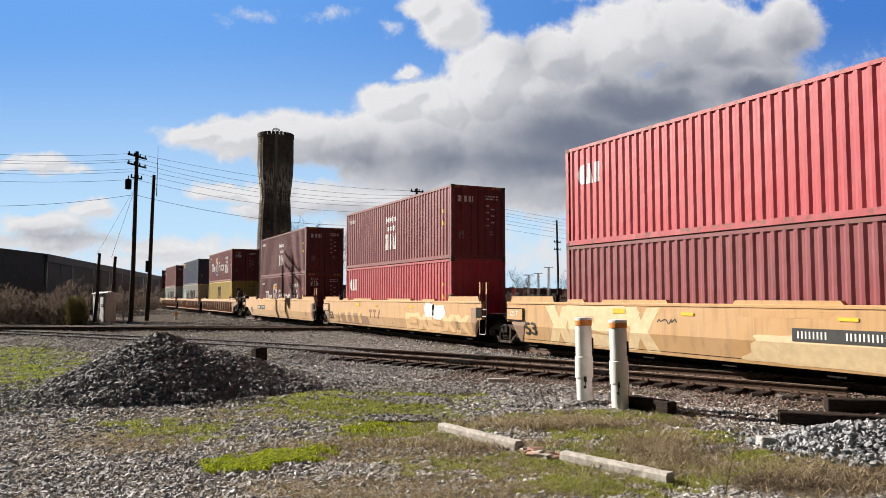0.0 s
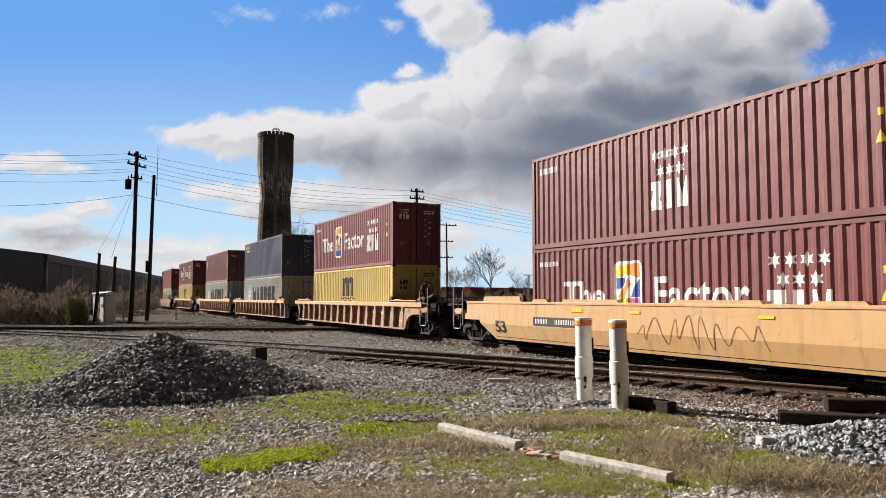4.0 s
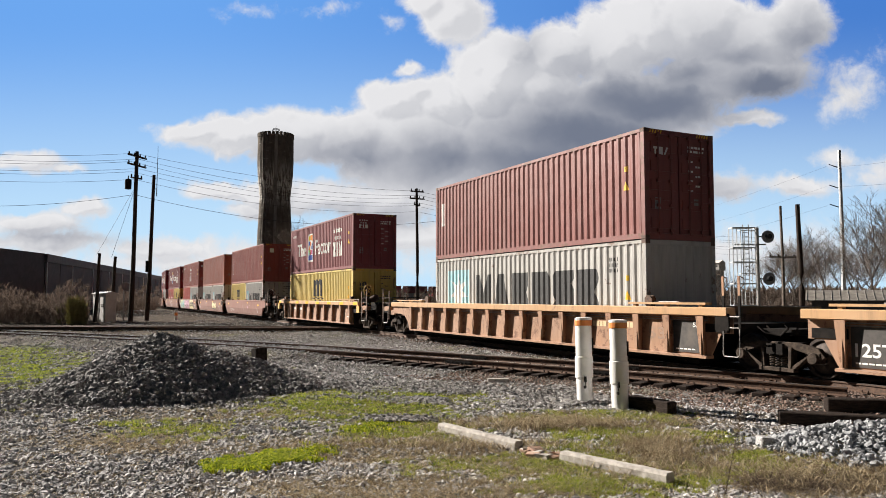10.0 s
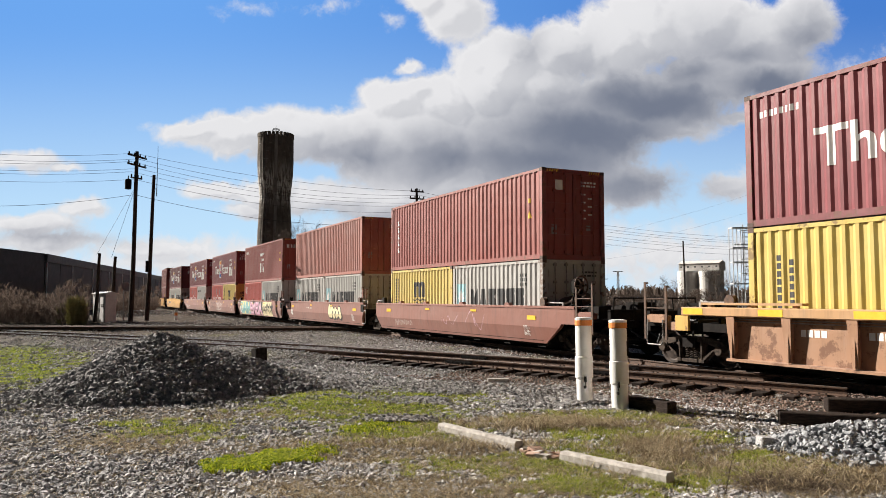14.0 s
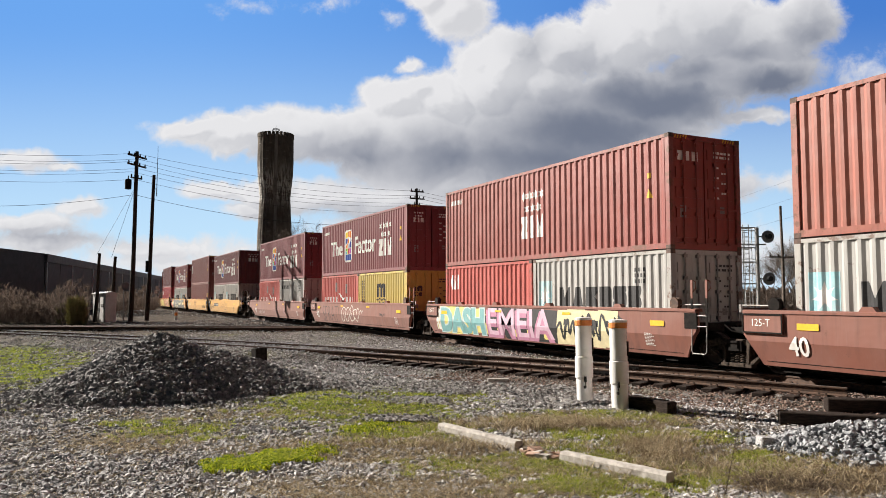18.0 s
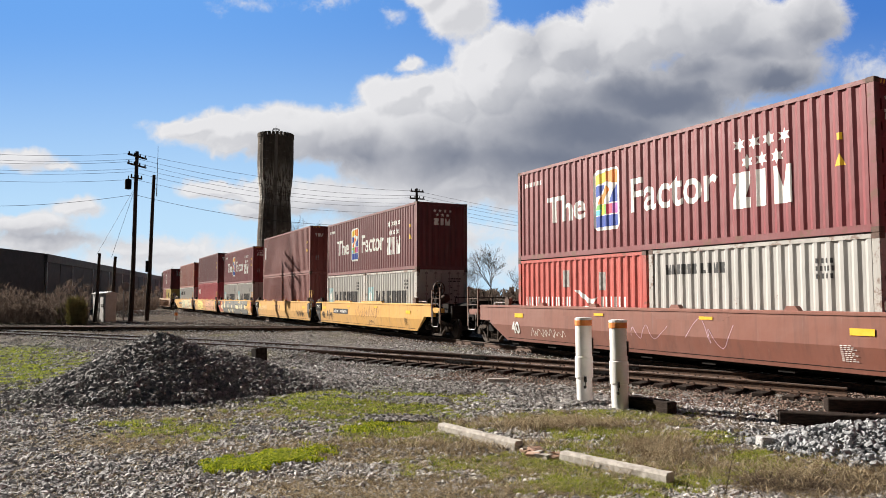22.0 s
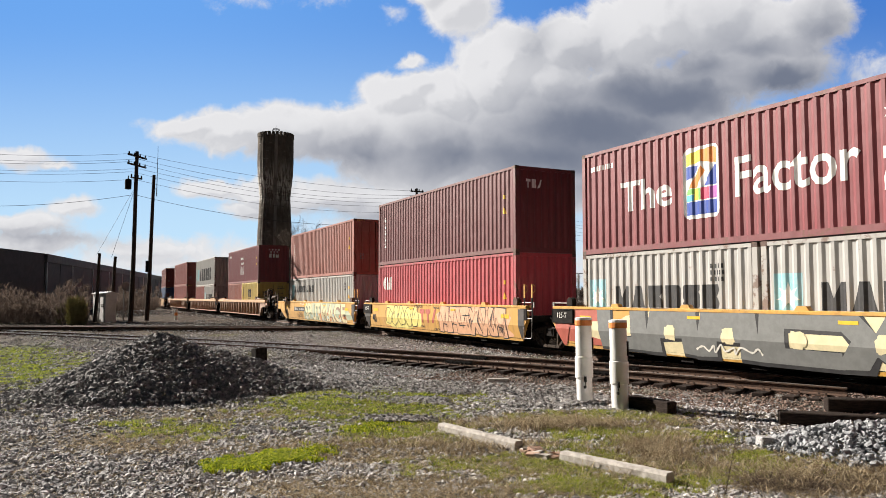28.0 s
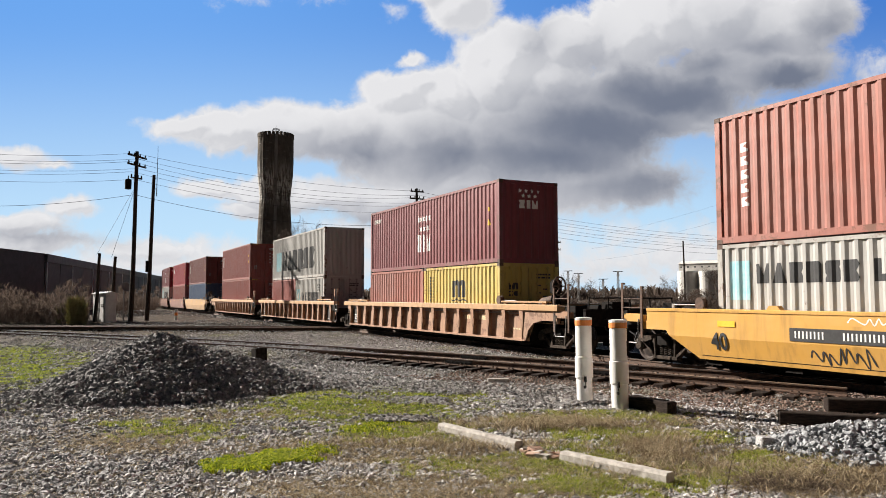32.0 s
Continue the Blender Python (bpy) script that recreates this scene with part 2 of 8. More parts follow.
def lathe(bm, profile, n=24, axis="Z", centre=(0, 0, 0)):
    """Turn (radius, height) pairs about an axis."""
    c = Vector(centre)
    rings = []
    for r, h in profile:
        ring = []
        for i in range(n):
            a = 2 * math.pi * i / n
            p = (r * math.cos(a), r * math.sin(a), h) if axis == "Z" else (r * math.cos(a), h, r * math.sin(a))
            ring.append(bm.verts.new(c + Vector(p)))
        rings.append(ring)
    for u, v in zip(rings, rings[1:]):
        for i in range(n):
            j = (i + 1) % n
            bm.faces.new((u[i], u[j], v[j], v[i]))
    bm.faces.new(rings[0][::-1])
    bm.faces.new(rings[-1])


def plate(bm, pts, y0, y1):
    """A flat plate with the outline pts in x and z, from y0 to y1."""
    a = [bm.verts.new((x, y0, z)) for x, z in pts]
    b = [bm.verts.new((x, y1, z)) for x, z in pts]
    bm.faces.new(a)
    bm.faces.new(b[::-1])
    for i in range(len(pts)):
        j = (i + 1) % len(pts)
        bm.faces.new((a[j], a[i], b[i], b[j]))


def extrude_x(bm, pts, x0, x1):
    """A bar with the section pts in y and z, from x0 to x1."""
    a = [bm.verts.new((x0, y, z)) for y, z in pts]
    b = [bm.verts.new((x1, y, z)) for y, z in pts]
    bm.faces.new(a)
    bm.faces.new(b[::-1])
    for i in range(len(pts)):
        j = (i + 1) % len(pts)
        bm.faces.new((a[j], a[i], b[i], b[j]))


def as_mesh(name, bm, material, smooth=False):
    bmesh.ops.recalc_face_normals(bm, faces=bm.faces)
    me = bpy.data.meshes.new(name)
    bm.to_mesh(me)
    bm.free()
    me.materials.append(material)
    if smooth:
        for p in me.polygons:
            p.use_smooth = True
    return me


def part(name, bm, material, parent, label="", at=None, smooth=False):
    """Link a bmesh or a mesh as one object under a thing."""
    me = bm if isinstance(bm, bpy.types.Mesh) else as_mesh(name, bm, material, smooth)
    ob = new(name, me)
    ob.parent = parent
    if at is not None:
        ob.matrix_basis = at if isinstance(at, Matrix) else Matrix.Translation(at)
    if label:
        ob["label"] = label
    return ob


def thing(name, label, category, m=None, group="", kind=""):
    ob = new(name)
    ob.empty_display_size = 0.3
    if m is not None:
        ob.matrix_basis = m
    return tagged(ob, label, category, group, kind)


CACHE = {}


def cached(key, make):
    if key not in CACHE:
        CACHE[key] = make()
    return CACHE[key]


def out(depth, side):
    """A place so many metres ahead of the viewer and to the right."""
    return Vector((math.cos(AZ) * depth + math.sin(AZ) * side * depth, math.sin(AZ) * depth - math.cos(AZ) * side * depth))


TRACK_Y = 14.36
GROUND = -0.33
rng = random.Random(7)

# ---- ground ----
def wye_y(x):
    """Centre line of the connecting track."""
    return 0.75 + 12.15 + 0.36 * (x + 10.8) - 0.0047 * (x + 10.8) ** 2


CROSS_A, CROSS_D = Vector((-50.0, -3.2)), Vector((10.2, 15.7)).normalized()


def cross_gap(x, y):
    d = Vector((x, y)) - CROSS_A
    return abs(d.x * CROSS_D.y - d.y * CROSS_D.x)


def bank(gap, half, soft):
    return max(0.0, min(1.0, 1 - (gap - half) / soft))


def height(x, y):
    """Height of the bare ground."""
    h = GROUND + 0.05 * noise.noise((x * 0.35, y * 0.35, 0)) + 0.025 * noise.noise((x * 1.3, y * 1.3, 3))
    b = bank(abs(y - TRACK_Y), 1.6, 1.5)
    if -60 < x < -3:
        b = max(b, bank(abs(y - wye_y(x)), 1.5, 1.1) * 0.9)
    level = (-0.19 if y > TRACK_Y - 2.2 or x < -21.5 else -0.25) + (0.13 * bank(abs(y - wye_y(x)), 1.2, 0.8) * max(0.0, min(1.0, (-21.5 - x) / 2)) if -44 < x < -3 else 0.0)
    b = max(b, bank(cross_gap(x, y), 1.5, 1.4))
    far = math.hypot(x + 74, (y - 6.5) * 1.3)
    h += 0.75 * math.exp(-(far / 7.0) ** 2)
    return h * (1 - b) + b * level


def ground_axis(fine0, fine1, step, far):
    xs = list(np.arange(fine0, fine1 + 1e-6, step))
    d, a, b = step, fine0, fine1
    while a > -far:
        d *= 1.35
        a -= d
        b += d
        xs.insert(0, a)
        xs.append(b)
    return xs


def build_ground():
    xs, ys = ground_axis(-34, 0, 0.25, 4200), ground_axis(-4, 17, 0.25, 4200)
    verts = [(x, y, height(x, y) if abs(x) < 300 and abs(y) < 300 else GROUND) for y in ys for x in xs]
    w = len(xs)
    faces = [(j * w + i, j * w + i + 1, (j + 1) * w + i + 1, (j + 1) * w + i) for j in range(len(ys) - 1) for i in range(w - 1)]
    me = bpy.data.meshes.new("ground")
    me.from_pydata(verts, [], faces)
    for p in me.polygons:
        p.use_smooth = True
    turf = me.attributes.new("turf", "FLOAT", "POINT")
    turf.data.foreach_set("value", [max(0.0, min(1.0, grassy(v[0], v[1]))) if abs(v[0]) < 60 and abs(v[1]) < 60 else 0.25 for v in verts])
    earth = me.attributes.new("earth", "FLOAT", "POINT")
    earth.data.foreach_set("value", [max(0.0, min(1.0, (-36 - v[0] - 0.25 * v[1]) / 6)) for v in verts])
    dead = me.attributes.new("thatch", "FLOAT", "POINT")
    dead.data.foreach_set("value", [max(0.0, min(1.0, strawy(v[0], v[1]))) if abs(v[0]) < 40 and abs(v[1]) < 40 else 0.0 for v in verts])
    k = Nodes("gravelly_soil")
    vec = k.coords(shift=False)
    big, mid, fine = k.noise(vec, 0.35, 5), k.noise(vec, 2.2, 5, 0.7), k.noise(vec, 26, 5, 0.7)
    vor = k.n("ShaderNodeTexVoronoi", Scale=22.0)
    k.l(vec, vor.inputs["Vector"])
    soil = k.mix(k.ramp(fine, 0.3, 0.7), (0.026, 0.022, 0.019), (0.115, 0.1, 0.082))
    peb = k.mix(k.ramp(fine, 0.3, 0.7), (0.06, 0.056, 0.053), (0.36, 0.34, 0.32))
    col = k.mix(k.ramp(mid, 0.42, 0.58), soil, peb)
    col = k.mix(k.math("MULTIPLY", k.ramp(big, 0.52, 0.66), 0.6), col, (0.15, 0.145, 0.05))
    mat_ = k.n("ShaderNodeAttribute")
    mat_.attribute_name = "thatch"
    col = k.mix(k.math("MULTIPLY", k.ramp(mat_.outputs["Fac"], 0.25, 0.7), 0.6), col, k.mix(k.ramp(fine, 0.3, 0.7), (0.03, 0.022, 0.014), (0.15, 0.114, 0.072)))
    att = k.n("ShaderNodeAttribute")
    att.attribute_name = "turf"
    lawn = k.mix(k.ramp(fine, 0.35, 0.65), (0.03, 0.036, 0.01), (0.14, 0.155, 0.042))
    col = k.mix(k.ramp(k.math("ADD", att.outputs["Fac"], k.math("MULTIPLY", k.math("SUBTRACT", mid, 0.5), 0.9)), 0.35, 0.62), col, lawn)
    far = k.n("ShaderNodeAttribute")
    far.attribute_name = "earth"
    col = k.mix(k.math("MULTIPLY", far.outputs["Fac"], 0.85), col, k.mix(k.ramp(mid, 0.35, 0.65), (0.05, 0.04, 0.033), (0.11, 0.085, 0.066)))
    k.l(col, k.b.inputs["Base Color"])
    k.b.inputs["Roughness"].default_value = 0.95
    k.b.inputs["Specular IOR Level"].default_value = 0.05
    k.bump(k.math("ADD", vor.outputs["Distance"], fine), 0.8, 0.03)
    me.materials.append(k.m)
    return tagged(new("ground", me), "gravelly ground with thin grass beside the tracks", "ground", kind="structure")



# ---- tracks ----
RAIL = ((-0.066, -0.17), (0.066, -0.17), (0.066, -0.155), (0.012, -0.13), (0.012, -0.045), (0.036, -0.03), (0.036, -0.003), (0.026, 0.0),
        (-0.026, 0.0), (-0.036, -0.003), (-0.036, -0.03), (-0.012, -0.045), (-0.012, -0.13), (-0.066, -0.155))


def rail_mesh(name, pts, shiny):
    """A rail of the standard section along a line of (x, y)."""
    bm = bmesh.new()
    rings = []
    for i, p in enumerate(pts):
        d = (pts[min(i + 1, len(pts) - 1)] - pts[max(i - 1, 0)]).normalized()
        s = Vector((-d.y, d.x))
        rings.append([bm.verts.new((p.x + s.x * u, p.y + s.y * u, z)) for u, z in RAIL])
    n = len(RAIL)
    for a, b in zip(rings, rings[1:]):
        for i in range(n):
            f = bm.faces.new((a[i], a[(i + 1) % n], b[(i + 1) % n], b[i]))
            f.material_index = 1 if shiny and i in (6, 7, 8) else 0
    bm.faces.new(rings[0])
    bm.faces.new(rings[-1][::-1])
    me = as_mesh(name, bm, RUST)
    me.materials.append(RAILTOP)
    return me


def tie_mesh(length=2.6):
    def make():
        bm = bmesh.new()
        box(bm, -0.115, 0.115, -length / 2, length / 2, -0.36, -0.172)
        bmesh.ops.bevel(bm, geom=bm.edges[:], offset=0.012, segments=1, affect="EDGES")
        return as_mesh("tie", bm, TIMBER)
    return cached(("tie", length), make)


def hardware_mesh():
    """A tie plate with its spikes."""
    def make():
        bm = bmesh.new()
        box(bm, -0.09, 0.09, -0.17, 0.17, -0.172, -0.155)
        for x in (-0.06, 0.06):
            for y in (-0.1, 0.1):
                box(bm, x - 0.014, x + 0.014, y - 0.02, y + 0.02, -0.155, -0.115)
        return as_mesh("tie_plate", bm, RUST)
    return cached("plate", make)


def joint_bar_mesh():
    def make():
        bm = bmesh.new()
        for s in (-1, 1):
            box(bm, -0.45, 0.45, s * 0.014, s * 0.045, -0.125, -0.05)
            for i in range(6):
                tube(bm, (-0.375 + i * 0.15, s * 0.04, -0.088), (-0.375 + i * 0.15, s * 0.075, -0.088), 0.018, n=6)
        return as_mesh("joint_bar", bm, DARKSTEEL)
    return cached("joint", make)


def track(label, line, near, shiny=True, gauge=1.505, step=0.52, plates=True, joints=()):
    """A track along a line of (x, y): two rails, ties, tie plates. near(p) picks the ties built one by one."""
    t = thing("railway_track", label, "railway track", kind="structure")
    side = []
    for i, p in enumerate(line):
        d = (line[min(i + 1, len(line) - 1)] - line[max(i - 1, 0)]).normalized()
        side.append(Vector((-d.y, d.x)))
    for s in (-1, 1):
        part("rail", rail_mesh("rail", [p + n * s * gauge / 2 for p, n in zip(line, side)], shiny), RUST, t)
    rest, run, i = bmesh.new(), 0.0, 0
    for a, b in zip(line, line[1:]):
        seg = (b - a).length
        d = (b - a) / seg
        while run < seg:
            p = a + d * run
            m = Matrix.Translation((p.x + rng.uniform(-0.03, 0.03), p.y, rng.uniform(-0.012, 0.006))) @ Matrix.Rotation(math.atan2(d.y, d.x) + rng.uniform(-0.025, 0.025), 4, "Z")
            if near(p):
                part("tie", tie_mesh(), TIMBER, t, at=m)
                if plates:
                    for s in (-1, 1):
                        part("tie_plate", hardware_mesh(), RUST, t, at=Matrix.Translation((m.translation.x, m.translation.y, 0)) @ Matrix.Rotation(math.atan2(d.y, d.x), 4, "Z") @ Matrix.Translation((0, s * gauge / 2, 0)))
            else:
                box(rest, -0.11, 0.11, -1.3, 1.3, -0.36, -0.172, m)
            run += step
        run -= seg
    if len(rest.verts):
        tagged(part("far_ties", rest, TIMBER, t), kind="stuff")
    else:
        rest.free()
    for p, ang, s in joints:
        part("joint_bar", joint_bar_mesh(), DARKSTEEL, t, at=Matrix.Translation((p.x, p.y, 0)) @ Matrix.Rotation(ang, 4, "Z") @ Matrix.Translation((0, s * gauge / 2, 0)))
    return t


BEND, RADIUS = -116.0, 170.0


def along(s):
    """Place and heading on the main line at s metres: straight past the viewer, out of a curve far off."""
    if s >= BEND:
        return Vector((s, TRACK_Y)), 0.0
    a = min((BEND - s) / RADIUS, 1.15)
    p = Vector((BEND - RADIUS * math.sin(a), TRACK_Y + RADIUS * (1 - math.cos(a))))
    rest = BEND - s - a * RADIUS
    if rest > 0:
        p += Vector((-math.cos(a), math.sin(a))) * rest
    return p, -math.degrees(a)


main_line = [along(s)[0] for s in (-420, -380, -340, -310, -290, -270, -250, -230, -210, -190, -170, -150, -135, -125, -116, -60, 12)]
track("main railway track with worn steel rails on timber ties", main_line, lambda p: -34 < p.x < 2,
      joints=[(Vector((x, TRACK_Y)), 0.0, s) for x, s in ((-12.4, -1), (-24.2, -1), (-18.0, 1))])
wye_line = [Vector((x, wye_y(x))) for x in np.arange(-62, -8.4, 1.6)]
track("rusty connecting track curving into the main line", wye_line, lambda p: p.x > -30,
      joints=[(Vector((x, wye_y(x))), math.atan2(wye_y(x + 0.5) - wye_y(x - 0.5), 1.0), s) for x, s in ((-18.6, 1), (-18.0, -1), (-14.3, 1), (-14.0, -1), (-25.0, -1))])
cross_line = [CROSS_A + CROSS_D * d for d in np.arange(-60, 80, 10.0)]
track("crossing railway track meeting the main line at a diamond", cross_line, lambda p: abs(p.y - 2) < 10, shiny=False, plates=False)


def guard_rails():
    """The check rails and planks of the diamond crossing."""
    t = thing("diamond_crossing", "dark steel check rails of the diamond crossing", "rail crossing", kind="structure")
    for off in (-0.52, 0.52, -0.98, 0.98):
        n = Vector((-CROSS_D.y, CROSS_D.x))
        part("check_rail", rail_mesh("check_rail", [CROSS_A + CROSS_D * d + n * off for d in (-14, 0, 8, 24)], False), RUST, t)


guard_rails()


def crossing_planks():
    t = thing("crossing_planks", "dark creosoted planks laid between the crossing rails", "planks", kind="structure")
    ang = math.degrees(math.atan2(CROSS_D.y, CROSS_D.x))
    for i in range(12):
        for off in (-0.3, 0.0, 0.3):
            n = Vector((-CROSS_D.y, CROSS_D.x)) * off
            p = CROSS_A + CROSS_D * (-26 + i * 3.0) + n
            bm = bmesh.new()
            box(bm, -1.47, 1.47, -0.14, 0.14, -0.17, -0.03 + rng.uniform(-0.015, 0.01))
            part("plank", bm, TIMBER, t, at=pose(p.x, p.y, 0, 0, 0, ang))


crossing_planks()


# ---- loose stone ----
def pebble(r):
    """The corners and faces of one angular stone."""
    vs = [(1, 0, 0), (-1, 0, 0), (0, 1, 0), (0, -1, 0), (0, 0, 1), (0, 0, -1), (0.7, 0.6, 0.5), (-0.6, -0.7, 0.45)]
    fs = [(6, 4, 0), (6, 2, 4), (6, 0, 2), (2, 1, 4), (7, 4, 1), (7, 3, 4), (7, 1, 3), (3, 0, 4), (2, 0, 5), (1, 2, 5), (3, 1, 5), (0, 3, 5)]
    return np.array(vs, float), fs


def scatter(name, label, places, material, parent_kind="stuff", flat=0.7):
    """Stones at places of (x, y, z, size) as one mesh."""
    base, fs = pebble(1)
    r = np.random.RandomState(len(places))
    n = len(places)
    p = np.array(places)
    q = r.normal(size=(n, 4))
    q /= np.linalg.norm(q, axis=1)[:, None]
    w, x, y, z = q.T
    rot = np.stack([1 - 2 * (y * y + z * z), 2 * (x * y - z * w), 2 * (x * z + y * w), 2 * (x * y + z * w), 1 - 2 * (x * x + z * z), 2 * (y * z - x * w),
                    2 * (x * z - y * w), 2 * (y * z + x * w), 1 - 2 * (x * x + y * y)], 1).reshape(n, 3, 3)
    shape = base[None] * r.uniform(0.6, 1.25, (n, len(base), 1)) * r.uniform(0.65, 1.2, (n, 1, 3))
    v = np.einsum("nij,nkj->nki", rot, shape)
    v[:, :, 2] *= flat
    v = v * p[:, None, 3:4] + p[:, None, :3]
    f = (np.array(fs)[None] + (np.arange(n) * len(base))[:, None, None]).reshape(-1, 3)
    me = bpy.data.meshes.new(name)
    me.from_pydata(v.reshape(-1, 3).tolist(), [], f.tolist())
    me.materials.append(material)
    return tagged(new(name, me), label, "stones", kind=parent_kind)


def in_patch(x, y, seed, scale=0.55):
    return noise.noise((x * scale + seed, y * scale, seed))


# grass patches: depth and spread, side and spread, strength
LAWNS = ((14.4, 2.1, -0.11, 0.17, 1.0), (11.3, 1.1, -0.06, 0.12, 0.95), (24.0, 8.5, -0.57, 0.1, 0.8), (11.4, 1.0, -0.35, 0.12, 0.62), (12.2, 0.75, 0.2, 0.15, 0.9), (9.3, 0.7, 0.33, 0.08, 0.6),
         (8.9, 0.9, 0.47, 0.11, 0.95), (9.4, 0.5, 0.42, 0.06, 0.9), (7.9, 0.5, 0.2, 0.13, 0.75), (14.4, 0.8, -0.52, 0.06, 0.7), (8.9, 0.6, 0.04, 0.12, 0.7), (10.5, 0.5, -0.02, 0.1, 0.7), (12.6, 0.8, -0.2, 0.1, 0.6), (10.6, 0.8, 0.26, 0.13, 0.85), (9.0, 0.7, 0.2, 0.16, 0.9), (8.2, 0.5, 0.3, 0.2, 0.75))


def grassy(x, y):
    """How much the ground at x, y is grassed over: ragged patches broken by bare stone."""
    d = x * math.cos(AZ) + y * math.sin(AZ)
    s = (x * math.sin(AZ) - y * math.cos(AZ)) / max(d, 1)
    g = max(k * (1 - max(((d - a) / b) ** 2 + ((s - c) / e) ** 2 - 0.25, 0) * 0.8) for a, b, c, e, k in LAWNS)
    return max(g, -0.5) + 0.3 * noise.noise((x * 0.6, y * 0.6, 9)) + 0.6 * noise.noise((x * 1.9, y * 1.9, 4)) + 0.85 * noise.noise((x * 4.3, y * 4.3, 2)) + 0.5 * noise.noise((x * 9.1, y * 9.1, 6)) - 0.14


THATCH = ((9.7, 0.7, -0.1, 0.2, 1.0), (8.9, 1.0, 0.14, 0.3, 0.6), (7.7, 0.7, -0.04, 0.25, 0.8), (10.3, 0.8, -0.42, 0.13, 0.6), (9.0, 1.2, 0.45, 0.2, 0.65), (11.8, 1.0, 0.2, 0.2, 0.7), (12.7, 0.6, -0.3, 0.2, 0.5), (11.4, 0.35, 0.13, 0.09, 1.0), (10.0, 0.45, 0.02, 0.12, 1.1), (8.2, 0.8, 0.5, 0.13, 1.1))


def strawy(x, y):
    """How much dead straw lies at x, y."""
    d = x * math.cos(AZ) + y * math.sin(AZ)
    s = (x * math.sin(AZ) - y * math.cos(AZ)) / max(d, 1)
    g = max(k * (1 - max(((d - a) / b) ** 2 + ((s - c) / e) ** 2 - 0.25, 0) * 0.8) for a, b, c, e, k in THATCH)
    return max(g, -0.5) + 0.35 * noise.noise((x * 0.9, y * 0.9, 19)) + 0.45 * noise.noise((x * 3.1, y * 3.1, 14)) - 0.1


def rail_gap(x, y):
    return min(abs(y - TRACK_Y), abs(y - wye_y(x)) if -55 < x < -8 else 9)


def stones_everywhere():
    near, bal, pale = [], [], []
    r = random.Random(3)
    for i in range(125000):
        d = 6.3 + 24 * r.random() ** 1.7
        s = r.uniform(-0.66, 0.66)
        p = out(d, s)
        if rail_gap(p.x, p.y) < 2.2 or grassy(p.x, p.y) > 0.36 and r.random() < 0.86:
            continue
        if in_patch(p.x, p.y, 5.0) < -0.22 and r.random() < 0.6 or strawy(p.x, p.y) > 0.4 and r.random() < 0.5:
            continue
        size = (0.011 + 0.026 * r.random() ** 1.8) * (1 + 0.03 * d)
        near.append((p.x, p.y, height(p.x, p.y) + size * 0.25, size))
    for i in range(62000):
        x = -46 + 46 * r.random() ** 0.68
        y = r.uniform(wye_y(x) - 3.1 if x < -8.4 else TRACK_Y - 3.6, TRACK_Y + 2.4)
        size = r.uniform(0.016, 0.034) * (1.0 if x > -20 else 1.5)
        grey_here = x < -17.5 + 2.5 * in_patch(x, y, 3.0, 0.4) and (y < TRACK_Y - 1.6 or r.random() < 0.35)
        (pale if grey_here else bal).append((x, y, height(x, y) + size * 0.3 + r.uniform(-0.01, 0.02), size))
    for i in range(9000):
        p = Vector((r.uniform(-9, 10), r.uniform(-10, 11)))
        if (p.x * math.cos(AZ) + p.y * math.sin(AZ)) > 6.3 and abs(p.x * math.sin(AZ) - p.y * math.cos(AZ)) < 5 or rail_gap(p.x, p.y) < 2.2 or grassy(p.x, p.y) > 0.36:
            continue
        size = r.uniform(0.016, 0.036)
        near.append((p.x, p.y, height(p.x, p.y) + size * 0.25, size))
    far = []
    for i in range(9000):
        p = out(44 + 46 * r.random() ** 1.3, r.uniform(-0.46, -0.1))
        if p.y < TRACK_Y + 2 and cross_gap(p.x, p.y) > 1.5:
            size = r.uniform(0.05, 0.11)
            far.append((p.x, p.y, height(p.x, p.y) + size * 0.2, size))
    scatter("dark_ballast", "dark sooty ballast beyond the crossing", far, PILESTONE)
    scatter("crushed_stone", "grey crushed stone strewn over the ground", near, GRAVEL, flat=0.68)
    scatter("grey_ballast", "grey crushed stone ballast along the old siding", pale, GRAVEL, flat=0.68)
    scatter("ballast", "brown-grey crushed stone ballast around the ties", bal, BALLAST)
    band = []
    for i in range(9000):
        d = 13.2 + 3.6 * r.random() + 0.0
        s = r.uniform(-0.2, 0.22)
        if 0.35 + 1.3 * noise.noise((s * 9, d * 0.8, 1)) - max(0, -0.1 - s) * 8 < 0.2:
            continue
        p = out(d + 2.0 * (0.2 - s), s)
        size = r.uniform(0.03, 0.06)
        if rail_gap(p.x, p.y) > 2.3:
            band.append((p.x, p.y, height(p.x, p.y) + size * 0.3 + 0.05 * max(0, in_patch(p.x, p.y, 2.0, 1.2)), size))
    for i in range(420):
        p = out(12.1 + r.gauss(0, 0.16), -0.058 + r.gauss(0, 0.024))
        size = r.uniform(0.022, 0.045)
        band.append((p.x, p.y, height(p.x, p.y) + 0.04 + size * 0.4, size))
    scatter("coarse_stone", "coarse grey stone edging the track bed", band, COARSE)


build_ground()
stones_everywhere()


